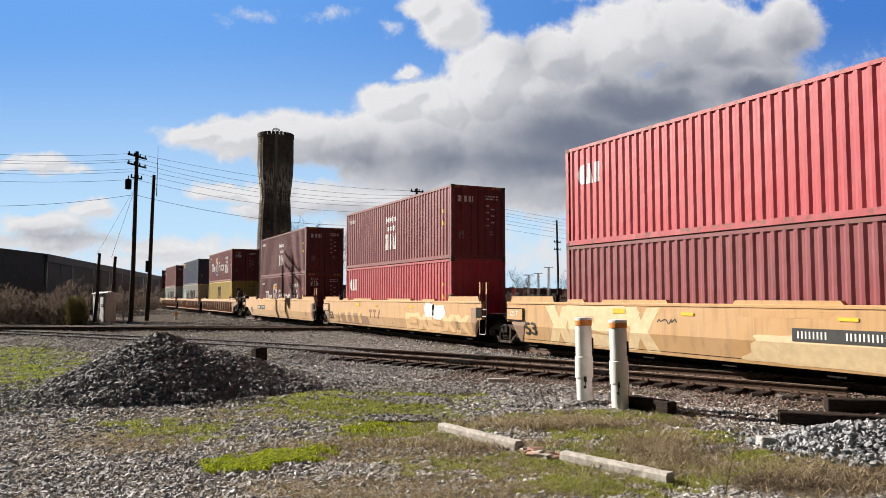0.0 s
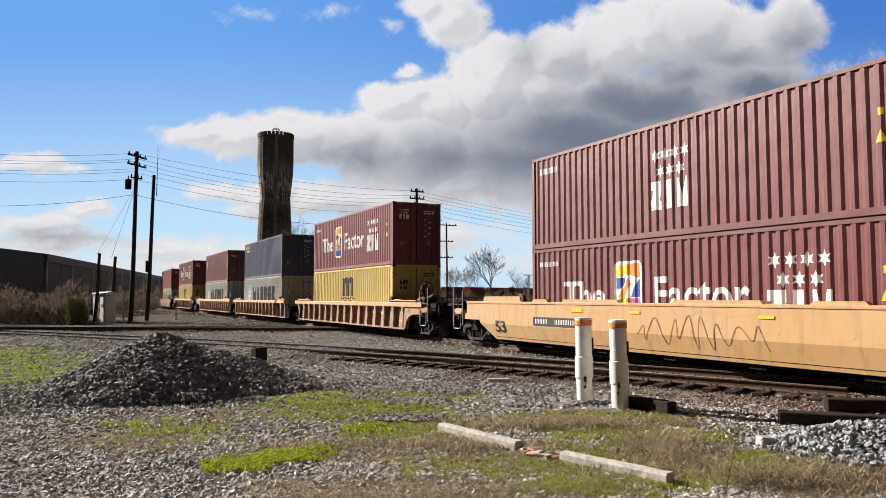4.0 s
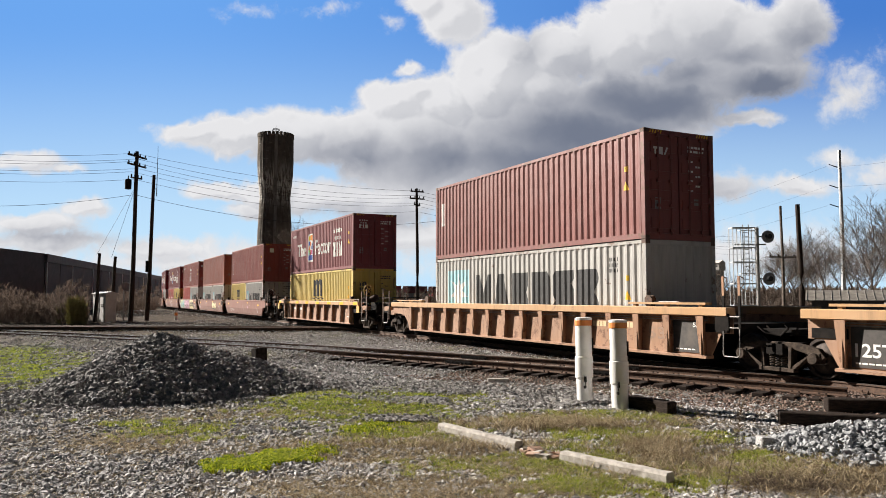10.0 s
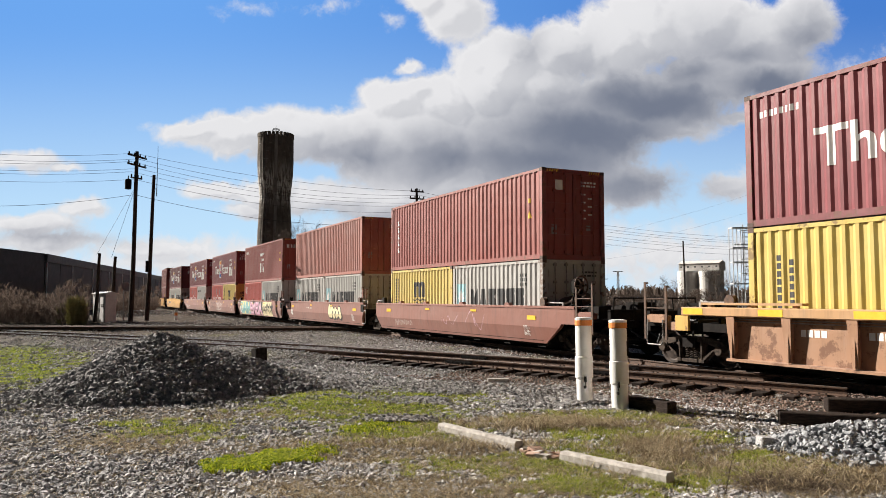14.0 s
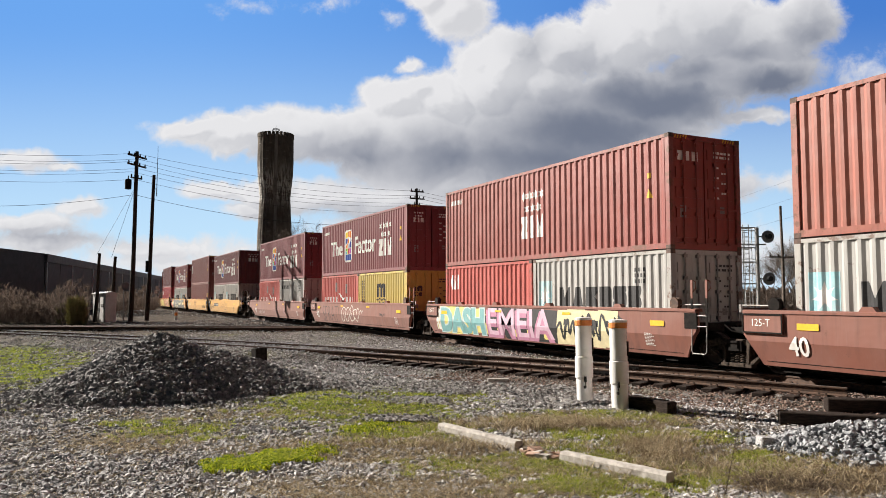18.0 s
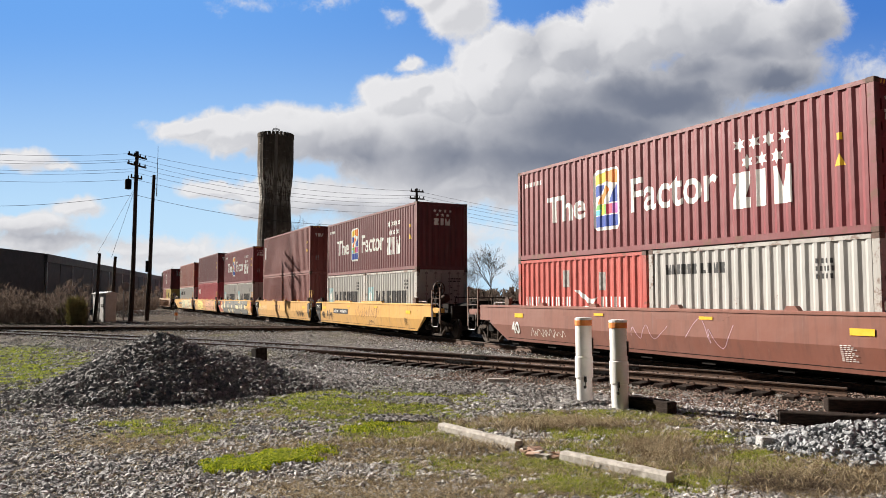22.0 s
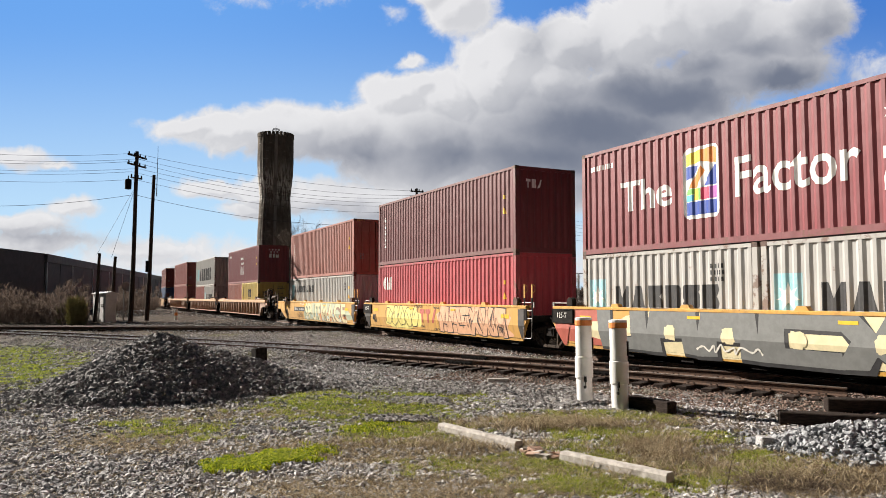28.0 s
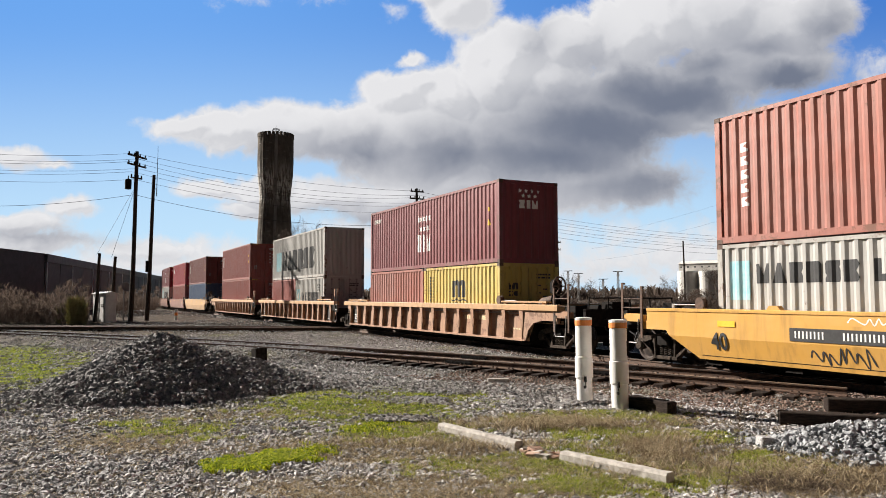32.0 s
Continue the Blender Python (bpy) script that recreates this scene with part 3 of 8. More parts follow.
def stone_heap():
    """A cone of dark stone with a long shoulder towards the tracks."""
    t = thing("stone_heap", "dark heap of crushed stone dumped on the gravel", "stone heap", pose(-17.0, 2.05, 0))

    def rise(u, v):
        a = 1.2 * max(0, 1 - math.hypot(u / 2.6, (v + 0.25) / 2.5) ** 1.15)
        b = 0.8 * max(0, 1 - math.hypot(u / 2.2, (v - 1.0) / 2.3))
        return max(a, b) + 0.07 * noise.noise((u * 1.3, v * 1.3, 1))
    bm = bmesh.new()
    n = 40
    grid = [[bm.verts.new((-3.2 + 6.4 * i / n, -3.6 + 7.2 * j / n, GROUND - 0.05 + rise(-3.2 + 6.4 * i / n, -3.6 + 7.2 * j / n))) for i in range(n + 1)] for j in range(n + 1)]
    for j in range(n):
        for i in range(n):
            bm.faces.new((grid[j][i], grid[j][i + 1], grid[j + 1][i + 1], grid[j + 1][i]))
    part("core", bm, PILESTONE, t, smooth=True)
    r, places = random.Random(11), []
    while len(places) < 19000:
        u, v = r.uniform(-3.1, 3.1), r.uniform(-3.5, 3.6)
        h = rise(u, v)
        if h < 0.05 and r.random() < 0.85:
            continue
        size = 0.024 + 0.046 * r.random() ** 1.5
        places.append((u, v, GROUND + h + r.uniform(-0.02, 0.03), size))
    ob = scatter("loose_stone", "", places, PILESTONE, "stuff", 0.8)
    ob.parent = t
    del ob["category"]
    return t


stone_heap()


def pale_heap():
    t = thing("riprap_heap", "low heap of blue-grey broken stone beside the timbers", "stone heap", pose(-6.0, 9.95, 0, 0, 0, 63.3))

    def rise(u, v):
        e = math.hypot(u / 1.95, v / (1.5 if v < 0 else 1.35)) + 0.22 * noise.noise((u * 1.7, v * 1.7, 8))
        return 0.3 * max(0, 1 - e ** 2.4)
    r, places = random.Random(5), []
    while len(places) < 4600:
        u, v = r.uniform(-2.1, 2.1), r.uniform(-1.7, 1.4)
        h = rise(u, v)
        if h <= 0.0 and r.random() < 0.95:
            continue
        size = 0.024 + 0.036 * r.random() ** 1.6
        places.append((u, v, GROUND + h * r.uniform(0.5, 1) + 0.02, size))
    ob = scatter("broken_stone", "", places, WHITESTONE, "stuff", 0.85)
    ob.parent = t
    del ob["category"]
    n = 0
    while n < 190:
        u, v = r.uniform(-1.9, 1.6), r.uniform(-1.5, 1.2)
        h = rise(u, v)
        if h <= 0.01:
            continue
        n += 1
        bm = bmesh.new()
        bmesh.ops.create_icosphere(bm, subdivisions=1, radius=r.uniform(0.04, 0.064))
        for q in bm.verts:
            q.co = q.co * r.uniform(0.7, 1.25)
            q.co.z *= 0.65
        part("stone", bm, WHITESTONE, t, at=pose(u, v, GROUND + h + 0.02, r.uniform(0, 360), r.uniform(0, 40), r.uniform(0, 360)))


pale_heap()


# ---- grass and dry stalks ----
def tufts(name, label, places, material, blades_each, tall, wide, lean, seed, category="grass", rise=1.0):
    """Thin bent blades at places of (x, y, z) as one mesh."""
    r = np.random.RandomState(seed)
    p = np.repeat(np.array(places), blades_each, 0)
    n = len(p)
    p[:, :2] += r.normal(0, 0.035, (n, 2))
    h = tall * r.uniform(0.45, 1.2, n)
    a = r.uniform(0, 2 * np.pi, n)
    b = r.uniform(0, 2 * np.pi, n)
    w = np.stack([np.cos(a), np.sin(a), 0 * a], 1) * (wide * r.uniform(0.6, 1.3, n))[:, None]
    ln = np.stack([np.cos(b), np.sin(b), 0 * b], 1) * (h * r.uniform(0.2, 1.0, n) * lean)[:, None]
    up = np.zeros((n, 3))
    up[:, 2] = h * rise
    mid = p + ln * 0.35 + up * 0.6
    v = np.stack([p - w, p + w, mid + w * 0.7, mid - w * 0.7, p + ln + up * (1 - 0.4 * min(1, lean))], 1)
    i = (np.arange(n) * 5)[:, None]
    quads = (i + np.array([[0, 1, 2, 3]])).tolist()
    tris = (i + np.array([[3, 2, 4]])).tolist()
    me = bpy.data.meshes.new(name)
    me.from_pydata(v.reshape(-1, 3).tolist(), [], quads + tris)
    me.materials.append(material)
    return tagged(new(name, me), label, category, kind="stuff")


def plants():
    r = random.Random(21)
    green, straw, clover, brown = [], [], [], []
    for i in range(90000):
        d = 6.6 + 22 * r.random() ** 1.6
        s = r.uniform(-0.64, 0.64)
        p = out(d, s)
        if rail_gap(p.x, p.y) < 2.6 or math.hypot((p.x + 17) / 2.9, (p.y - 2) / 3.1) < 1:
            continue
        g = grassy(p.x, p.y)
        if g > 0.38 and r.random() < min(1, (g - 0.3) * 2.2) and (strawy(p.x, p.y) < 0.6 or r.random() < 0.45):
            green.append((p.x, p.y, height(p.x, p.y) - 0.005))
        if d < 17 and r.random() < 0.05 + 0.6 * max(0.0, min(1.0, strawy(p.x, p.y))) + (0.16 if g > 0.3 else 0):
            straw.append((p.x, p.y, height(p.x, p.y)))
    for i in range(2600):
        u, v = r.gauss(0, 0.36), r.gauss(0, 0.42)
        lobes = math.hypot((u + 0.2 * v) / 0.42, v / 0.92) + 0.8 * noise.noise((u * 2.4, v * 2.4, 2)) + 0.5 * noise.noise((u * 7, v * 7, 5))
        if lobes < 0.9:
            x, y = -9.15 + u, 2.15 + v
            clover.append((x, y, height(x, y)))
    for depth, side, spread, n in ((11.4, -0.095, 0.26, 520), (9.7, -0.17, 0.22, 300), (8.6, 0.42, 0.3, 260), (12.4, 0.0, 0.3, 260), (8.1, 0.17, 0.3, 200), (9.4, 0.415, 0.26, 420), (11.1, 0.19, 0.34, 420), (9.6, 0.16, 0.34, 300)):
        p = out(depth, side)
        for i in range(n):
            u, v = r.gauss(0, spread), r.gauss(0, spread * 1.3)
            if 0.35 + noise.noise((u * 4, v * 4, depth)) > math.hypot(u, v) / spread * 0.3:
                x, y = p.x + u, p.y + v
                (clover if side < -0.05 else green).append((x, y, height(x, y)))
    for depth, side, along_, across, n in ((11.5, 0.12, 0.9, 0.3, 240), (10.0, 0.05, 0.75, 0.18, 130), (9.6, 0.3, 0.45, 0.35, 70), (8.4, 0.5, 0.7, 0.5, 330), (8.7, 0.28, 0.3, 0.2, 60), (10.2, -0.1, 0.7, 0.3, 60), (9.7, 0.28, 0.22, 0.3, 260), (11.4, 0.17, 0.5, 0.2, 200)):
        p = out(depth, side)
        for i in range(n):
            u, v = r.gauss(0, along_), r.gauss(0, across)
            x, y = p.x + math.sin(AZ) * u + math.cos(AZ) * v, p.y - math.cos(AZ) * u + math.sin(AZ) * v
            brown.append((x, y, height(x, y)))
    tufts("grass", "short green winter grass among the stones", green, GRASS, 8, 0.068, 0.0032, 1.6, 1)
    tufts("dead_grass", "matted straw-coloured dead grass", straw, STRAW, 7, 0.095, 0.0034, 2.6, 2, rise=0.6)
    tufts("clover", "bright green clover patch in the gravel", clover, CLOVER, 9, 0.075, 0.009, 1.0, 3, "clover")
    tufts("dead_weeds", "tangled dry weed stalks by the kerb", brown, STRAW, 8, 0.22, 0.0036, 2.0, 4, "weeds", 0.75)
    tufts("dark_thatch", "dark matted dead stems under the weeds", brown, TWIG, 2, 0.2, 0.0035, 1.7, 14, "weeds", 0.6)
    stalks = [(-8.6 + r.gauss(0, 1.5), 7.3 + r.gauss(0, 0.35), GROUND) for i in range(150)]
    tufts("fallen_twigs", "dark fallen twigs and stems", stalks, TWIG, 2, 0.42, 0.005, 2.2, 5, "twigs", 0.16)
    litter = []
    for i in range(2600):
        p = out(7.0 + 6.5 * r.random() ** 1.2, r.uniform(-0.4, 0.62))
        if strawy(p.x, p.y) > 0.1 or grassy(p.x, p.y) > 0.3:
            litter.append((p.x, p.y, height(p.x, p.y) + 0.02))
    tufts("straw_litter", "pale dry straw strewn over the grass", litter, STRAW, 3, 0.16, 0.0026, 2.6, 25, "straw", 0.22)
    tufts("dark_litter", "dark dead stems among the straw", litter[::2], TWIG, 2, 0.15, 0.003, 2.4, 26, "straw", 0.2)
    sticks = [tuple(out(9.2 + 2.6 * r.random(), r.uniform(-0.3, 0.5))[:2]) + (GROUND + 0.02,) for i in range(46)]
    tufts("fallen_sticks", "long pale dry sticks lying on the grass", sticks, STRAW, 1, 0.5, 0.005, 3.0, 15, "sticks", 0.12)
    clump = [(-7.74 + r.gauss(0, 0.2), 7.3 + r.gauss(0, 0.24), GROUND) for i in range(70)]
    tufts("straw_clump", "clump of long pale straw behind the kerb", clump, STRAW, 6, 0.36, 0.0034, 1.8, 7, "grass", 0.7)
    vines = [tuple(out(7.7 + 0.55 * r.random(), r.uniform(0.4, 0.64))[:2]) + (GROUND + 0.02,) for i in range(420)]
    tufts("dead_vines", "dark brown tangle of dead vines on the ground", vines, TWIG, 5, 0.3, 0.004, 2.4, 8, "vines", 0.2)
    tufts("bent_straw", "pale bent stems over the dead vines", vines[::4], STRAW, 3, 0.36, 0.003, 2.4, 9, "straw", 0.22)


def tall_weed():
    """One dead stalk with a feathery head."""
    t = thing("dry_weed", "tall thin dead weed stalk with a feathery brown head", "weed", pose(-5.54, 5.96, GROUND))
    r = random.Random(31)
    lean = Vector((0.449, 0.894, 0)) * 0.2
    bm = bmesh.new()
    for i in range(6):
        tube(bm, lean * (i / 6) + Vector((0, 0, 0.92 * i / 6)), lean * ((i + 1) / 6) + Vector((0, 0, 0.92 * (i + 1) / 6)), 0.0045 - 0.0005 * i, n=5)
    part("stem", bm, TWIG, t)
    bm = bmesh.new()
    for i in range(130):
        f = 0.62 + 0.38 * r.random()
        p = lean * f + Vector((0, 0, 0.92 * f))
        a, l = r.uniform(0, math.tau), r.uniform(0.05, 0.15) * (1.25 - f * 0.6)
        q = p + Vector((math.cos(a) * l * 0.7, math.sin(a) * l * 0.7, l * r.uniform(0.3, 1.0)))
        tube(bm, p, q, 0.0011, n=3)
    part("head", bm, WEED, t, "feathery brown seed head")


tall_weed()


plants()


# ---- small things on the ground ----
def wheel_stop(m, broken):
    """A precast concrete parking kerb."""
    t = thing("parking_kerb", "weathered concrete parking kerb lying in the grass", "kerb", m, "parking kerbs")
    bm = bmesh.new()
    pts = ((-0.075, 0), (0.075, 0), (0.07, 0.1), (0.05, 0.13), (-0.05, 0.13), (-0.07, 0.1))
    extrude_x(bm, pts, 0 if not broken else 0.66, 1.72 if not broken else 2.14)
    bmesh.ops.subdivide_edges(bm, edges=[e for e in bm.edges if abs((e.verts[0].co - e.verts[1].co).x) > 1], cuts=14)
    for v in bm.verts:
        v.co += Vector((0, noise.noise(v.co * 9) * 0.008, noise.noise(v.co * 7 + Vector((3, 0, 0))) * 0.008))
    part("body", bm, CONCRETE, t)
    if broken:
        for i in range(9):
            bm = bmesh.new()
            box(bm, -0.09, 0.09, -0.06, 0.06, 0, 0.07)
            for v in bm.verts:
                v.co *= rng.uniform(0.6, 1.2)
            part("fragment", bm, BRICKRED if i % 3 else CONCRETE, t, "broken pinkish concrete lump", at=pose(0.02 + i * 0.07, rng.uniform(-0.12, 0.12), 0.0, rng.uniform(-15, 15), rng.uniform(-15, 15), rng.uniform(0, 90)))
    return t


wheel_stop(pose(-10.0, 5.0, GROUND - 0.01, 0, 0, 9), False)
wheel_stop(pose(-8.2, 5.28, GROUND - 0.015, 0, 0, 13.5), True)


def marker_post(m, lean):
    t = thing("marker_post", "white plastic utility marker post with an orange band", "marker post", m @ pose(0, 0, 0, 0, lean), "marker posts")
    for z0, z1, r in ((-0.25, 0.46, 0.145), (0.46, 0.86, 0.165), (0.86, 1.43, 0.15)):
        bm = bmesh.new()
        lathe(bm, ((r * 0.97, z0), (r, z0 + 0.02), (r, z1 - 0.015), (r * 0.93, z1)), 40)
        part("sleeve", bm, PVC, t, smooth=False)
    bm = bmesh.new()
    lathe(bm, ((0.158, 1.43), (0.16, 1.44), (0.16, 1.52), (0.157, 1.53)), 20)
    part("band", bm, ORANGE, t, "orange band")
    bm = bmesh.new()
    lathe(bm, ((0.158, 1.53), (0.16, 1.54), (0.155, 1.57), (0.1, 1.585)), 20)
    part("cap", bm, PVC, t)
    bm = bmesh.new()
    box(bm, 0.11, 0.145, -0.125, -0.095, 0.4, 0.5)
    tube(bm, (0.13, -0.11, 0.42), (0.135, -0.125, 0.34), 0.008, n=6)
    lathe(bm, ((0.02, -0.012), (0.028, -0.012), (0.028, 0.012), (0.02, 0.012)), 10, "Y", (0.135, -0.13, 0.31))
    part("latch", bm, DARKSTEEL, t, "rusty hasp and padlock")
    bm = bmesh.new()
    box(bm, 0.105, 0.13, 0.085, 0.125, 0.95, 1.2)
    part("bracket", bm, DARKSTEEL, t)
    return t


marker_post(pose(-11.3, 8.62, GROUND + 0.02, 0, 0, 10), -0.6)
marker_post(pose(-10.4, 8.7, GROUND + 0.0, 0, 0, -5), -1.4)


def old_tie(name, label, m, l, w, h, material=TIMBER):
    t = thing(name, label, "stone" if "stone" in name else "railway tie", m, "" if "stone" in name else "loose ties")
    bm = bmesh.new()
    box(bm, -l / 2, l / 2, -w / 2, w / 2, 0, h)
    bmesh.ops.bevel(bm, geom=bm.edges[:], offset=0.015, segments=1, affect="EDGES")
    bmesh.ops.subdivide_edges(bm, edges=[e for e in bm.edges if e.calc_length() > l * 0.8], cuts=8)
    for v in bm.verts:
        v.co += Vector((0, noise.noise(v.co * 4) * 0.012, noise.noise(v.co * 5) * 0.012))
    part("beam", bm, material, t)


old_tie("loose_tie", "dark creosoted timber tie lying by the track", pose(-8.02, 12.18, GROUND + 0.0, 0, 0, 52), 1.6, 0.26, 0.27)
old_tie("loose_tie", "long dark timber beam beside the broken stone", pose(-7.3, 10.87, GROUND - 0.03, 0, 0, 44), 2.5, 0.28, 0.23)
old_tie("tie_block", "short dark tie block behind the marker posts", pose(-9.95, 9.0, GROUND, 0, 0, 4), 0.95, 0.22, 0.24)
old_tie("stone_lump", "broken grey stone lump half sunk in the grass", pose(-7.02, 8.4, GROUND - 0.1, 3, 5, 66), 0.36, 0.2, 0.22, GRAVEL)
old_tie("tie_stub", "charred timber stub standing in the gravel", pose(-21.0, 4.75, GROUND + 0.1, 0, 84, 20), 0.9, 0.36, 0.26, CHAR)
old_tie("flat_board", "pale worn board lying on the ballast", pose(out(17.2, 0.0737).x, out(17.2, 0.0737).y, GROUND + 0.04, 0, 0, 62), 0.5, 0.2, 0.08, CONCRETE)


# ---- background ----
def water_tower():
    p = out(170, -0.2272)
    t = thing("concrete_tower", "dark stained concrete tower with a flared battlemented top", "tower", pose(p.x, p.y, 0))
    n = 28
    prof = ((4.2, -1), (3.85, 16), (3.55, 22.5), (3.45, 24.3), (3.65, 26.5), (4.0, 29.5), (4.08, 32.0), (4.05, 38.4))
    bm = bmesh.new()
    rings = []
    levels = np.linspace(-1, 38.4, 46)
    for z in levels:
        r = np.interp(z, [q[1] for q in prof], [q[0] for q in prof])
        ring = []
        for i in range(n * 2):
            a = math.pi * i / n
            rr = r * (1.0 if i % 2 else 0.988) + 0.05 * noise.noise((i * 0.7, z * 0.5, 0))
            ring.append(bm.verts.new((rr * math.cos(a), rr * math.sin(a), z)))
        rings.append(ring)
    for u, v in zip(rings, rings[1:]):
        for i in range(n * 2):
            bm.faces.new((u[i], u[(i + 1) % (n * 2)], v[(i + 1) % (n * 2)], v[i]))
    bm.faces.new(rings[-1])
    part("shaft", bm, TOWERMAT, t)
    for i in range(n):
        a = 2 * math.pi * (i + 0.25) / n
        bm = bmesh.new()
        box(bm, -0.3, 0.15, -0.28, 0.28, 38.2, 39.1)
        part("merlon", bm, TOWERMAT, t, at=Matrix.Rotation(a, 4, "Z") @ Matrix.Translation((3.98, 0, 0)))
    bm = bmesh.new()
    for i in range(6):
        a = math.pi * i / 3
        tube(bm, (1.3 * math.cos(a), 1.3 * math.sin(a), 38.3), (0.75 * math.cos(a), 0.75 * math.sin(a), 40.4), 0.06, n=5)
        b = a + math.pi / 3
        for z, r in ((39.6, 0.95), (40.4, 0.75)):
            tube(bm, (r * math.cos(a), r * math.sin(a), z), (r * math.cos(b), r * math.sin(b), z), 0.06, n=5)
    tube(bm, (0, 0, 39.6), (0, 0, 41.2), 0.05, n=5)
    part("beacon_cage", bm, DARKSTEEL, t)
    # a paler downpipe strip on the side towards the tracks
    bm = bmesh.new()
    face = math.atan2(-p.y, -p.x) + 0.02
    for z0, z1 in zip(levels, levels[1:]):
        ends = []
        for z in (z0, z1):
            r = np.interp(z, [q[1] for q in prof], [q[0] for q in prof]) + 0.06
            ends.append([bm.verts.new((r * math.cos(face + a), r * math.sin(face + a), z)) for a in (-0.085, 0.085)])
        bm.faces.new((ends[0][0], ends[0][1], ends[1][1], ends[1][0]))
    part("pale_strip", bm, CONCRETE_OLD, t, "pale grey vertical strip")


water_tower()


def pole(name, label, depth, side, top, r, mat, arms=(), lean=(0, 0), category="utility pole", base=GROUND - 0.3):
    """A pole with crossarms of (height, half length, turn)."""
    p = out(depth, side)
    t = thing(name, label, category, pose(p.x, p.y, 0), "poles")
    bm = bmesh.new()
    us = [i / 8 for i in range(9)]
    sweep(bm, [(lean[0] * u + 0.05 * math.sin(u * 4), lean[1] * u + 0.03 * math.sin(u * 5), base + (top - base) * u) for u in us], [r * (1 - 0.3 * u) for u in us], 10)
    part("shaft", bm, mat, t)
    for h, half, turn in arms:
        bm = bmesh.new()
        m = pose(lean[0] * h / top, lean[1] * h / top, h, 0, 0, turn)
        box(bm, -half, half, -0.06, 0.06, -0.06, 0.06, m)
        part("crossarm", bm, mat, t)
        for k in range(4):
            bm = bmesh.new()
            x = -half * 0.9 + k * half * 0.6
            lathe(bm, ((0.03, 0), (0.06, 0.04), (0.045, 0.1), (0.06, 0.14), (0.02, 0.2)), 8)
            part("insulator", bm, DARKSTEEL, t, at=m @ Matrix.Translation((x, 0, 0.06)))
    return t


def camera_turn(deg):
    return math.degrees(AZ) - 90 + deg


p1 = pole("utility_pole", "tall dark wooden utility pole with a transformer", 57.5, -0.4185, 13.0, 0.19, POLEWOOD, ((12.6, 1.1, camera_turn(76)), (11.9, 1.1, camera_turn(76)), (10.9, 0.5, camera_turn(60))), (0.02, 0.2))
bm = bmesh.new()
lathe(bm, ((0.1, 0), (0.24, 0.03), (0.25, 0.7), (0.2, 0.8), (0.08, 0.83)), 14)
for dx in (-0.1, 0.1):
    tube(bm, (dx, 0, 0.8), (dx, 0, 1.05), 0.035, n=6)
part("transformer", bm, DARKSTEEL, p1, "grey pole-mounted transformer can", at=(0.35 * -math.sin(AZ), 0.45 * math.cos(AZ), 10.0))
p2 = pole("wooden_mast", "bare dark wooden mast with a whip aerial", 58.5, -0.397, 11.3, 0.17, POLEWOOD, (), (0.12, 0.32), "mast")
bm = bmesh.new()
tube(bm, (0.25, 0.5, 9.6), (0.28, 0.52, 13.6), 0.035, 0.015, 6)
tube(bm, (0.1, 0.3, 10.2), (0.25, 0.5, 10.2), 0.025, n=5)
tube(bm, (0.1, 0.3, 11.0), (0.25, 0.5, 11.0), 0.025, n=5)
part("aerial", bm, DARKSTEEL, p2)
bm = bmesh.new()
box(bm, -0.16, 0.16, -0.16, 0.02, 3.6, 4.5)
part("meter_box", bm, DARKSTEEL, p2)
pole("guy_stub_pole", "short dark wooden stub pole by the signal bungalow", 57.0, -0.4665, 5.0, 0.15, POLEWOOD, (), (0.1, 0.25))
pole("guy_stub_pole", "short dark wooden stub pole by the signal bungalow", 57.0, -0.446, 4.75, 0.15, POLEWOOD, (), (0.1, 0.3))
pole("utility_pole", "wooden utility pole with double crossarms behind the train", 72, -0.0350, 12.2, 0.17, POLEWOOD, ((11.9, 0.7, camera_turn(30)), (11.2, 0.8, camera_turn(30)), (10.6, 0.5, camera_turn(60))))
pole("utility_pole", "thin distant wooden pole with short arms", 105, 0.0050, 12.1, 0.15, POLEWOOD, ((11.8, 1.6, camera_turn(30)), (9.5, 1.0, camera_turn(30)), (7.2, 1.0, camera_turn(30))))
pole("utility_pole", "distant wooden pole with staggered arms", 100, 0.1540, 12.0, 0.17, POLEWOOD, ((9.0, 0.8, camera_turn(50)), (8.0, 0.8, camera_turn(50))))
pole("utility_pole", "thin wooden pole by the silo", 95, 0.3240, 8.8, 0.13, POLEWOOD)
pole("leaning_pole", "leaning wooden pole with one crossarm", 66, 0.4560, 9.8, 0.15, BARK, ((5.2, 1.3, camera_turn(10)),), (-0.35, 0.5))
pole("dark_post", "thick black timber post beyond the train", 38, 0.4795, 6.4, 0.155, POLEWOOD, (), (0.0, 0.05))
pole("steel_pole", "tall pale steel transmission pole", 92, 0.5370, 20.0, 0.28, GREYPOLE, (), (-0.1, 0.35))
p9 = out(92, 0.537)
for h in (17.8, 15.2, 12.8):
    t = thing("insulator_arm", "dark insulator arm reaching out from the steel pole", "insulator", pose(p9.x, p9.y, h, 0, 0, camera_turn(180)), "insulator arms")
    bm = bmesh.new()
    tube(bm, (0.2, 0, 0), (1.25, 0, 0.35), 0.07, 0.05, 8)
    for i in range(7):
        lathe(bm, ((0.06, -0.03), (0.11, 0), (0.06, 0.03)), 8, centre=(0.4 + i * 0.12, 0, 0.07 + i * 0.04))
    part("arm", bm, DARKSTEEL, t)


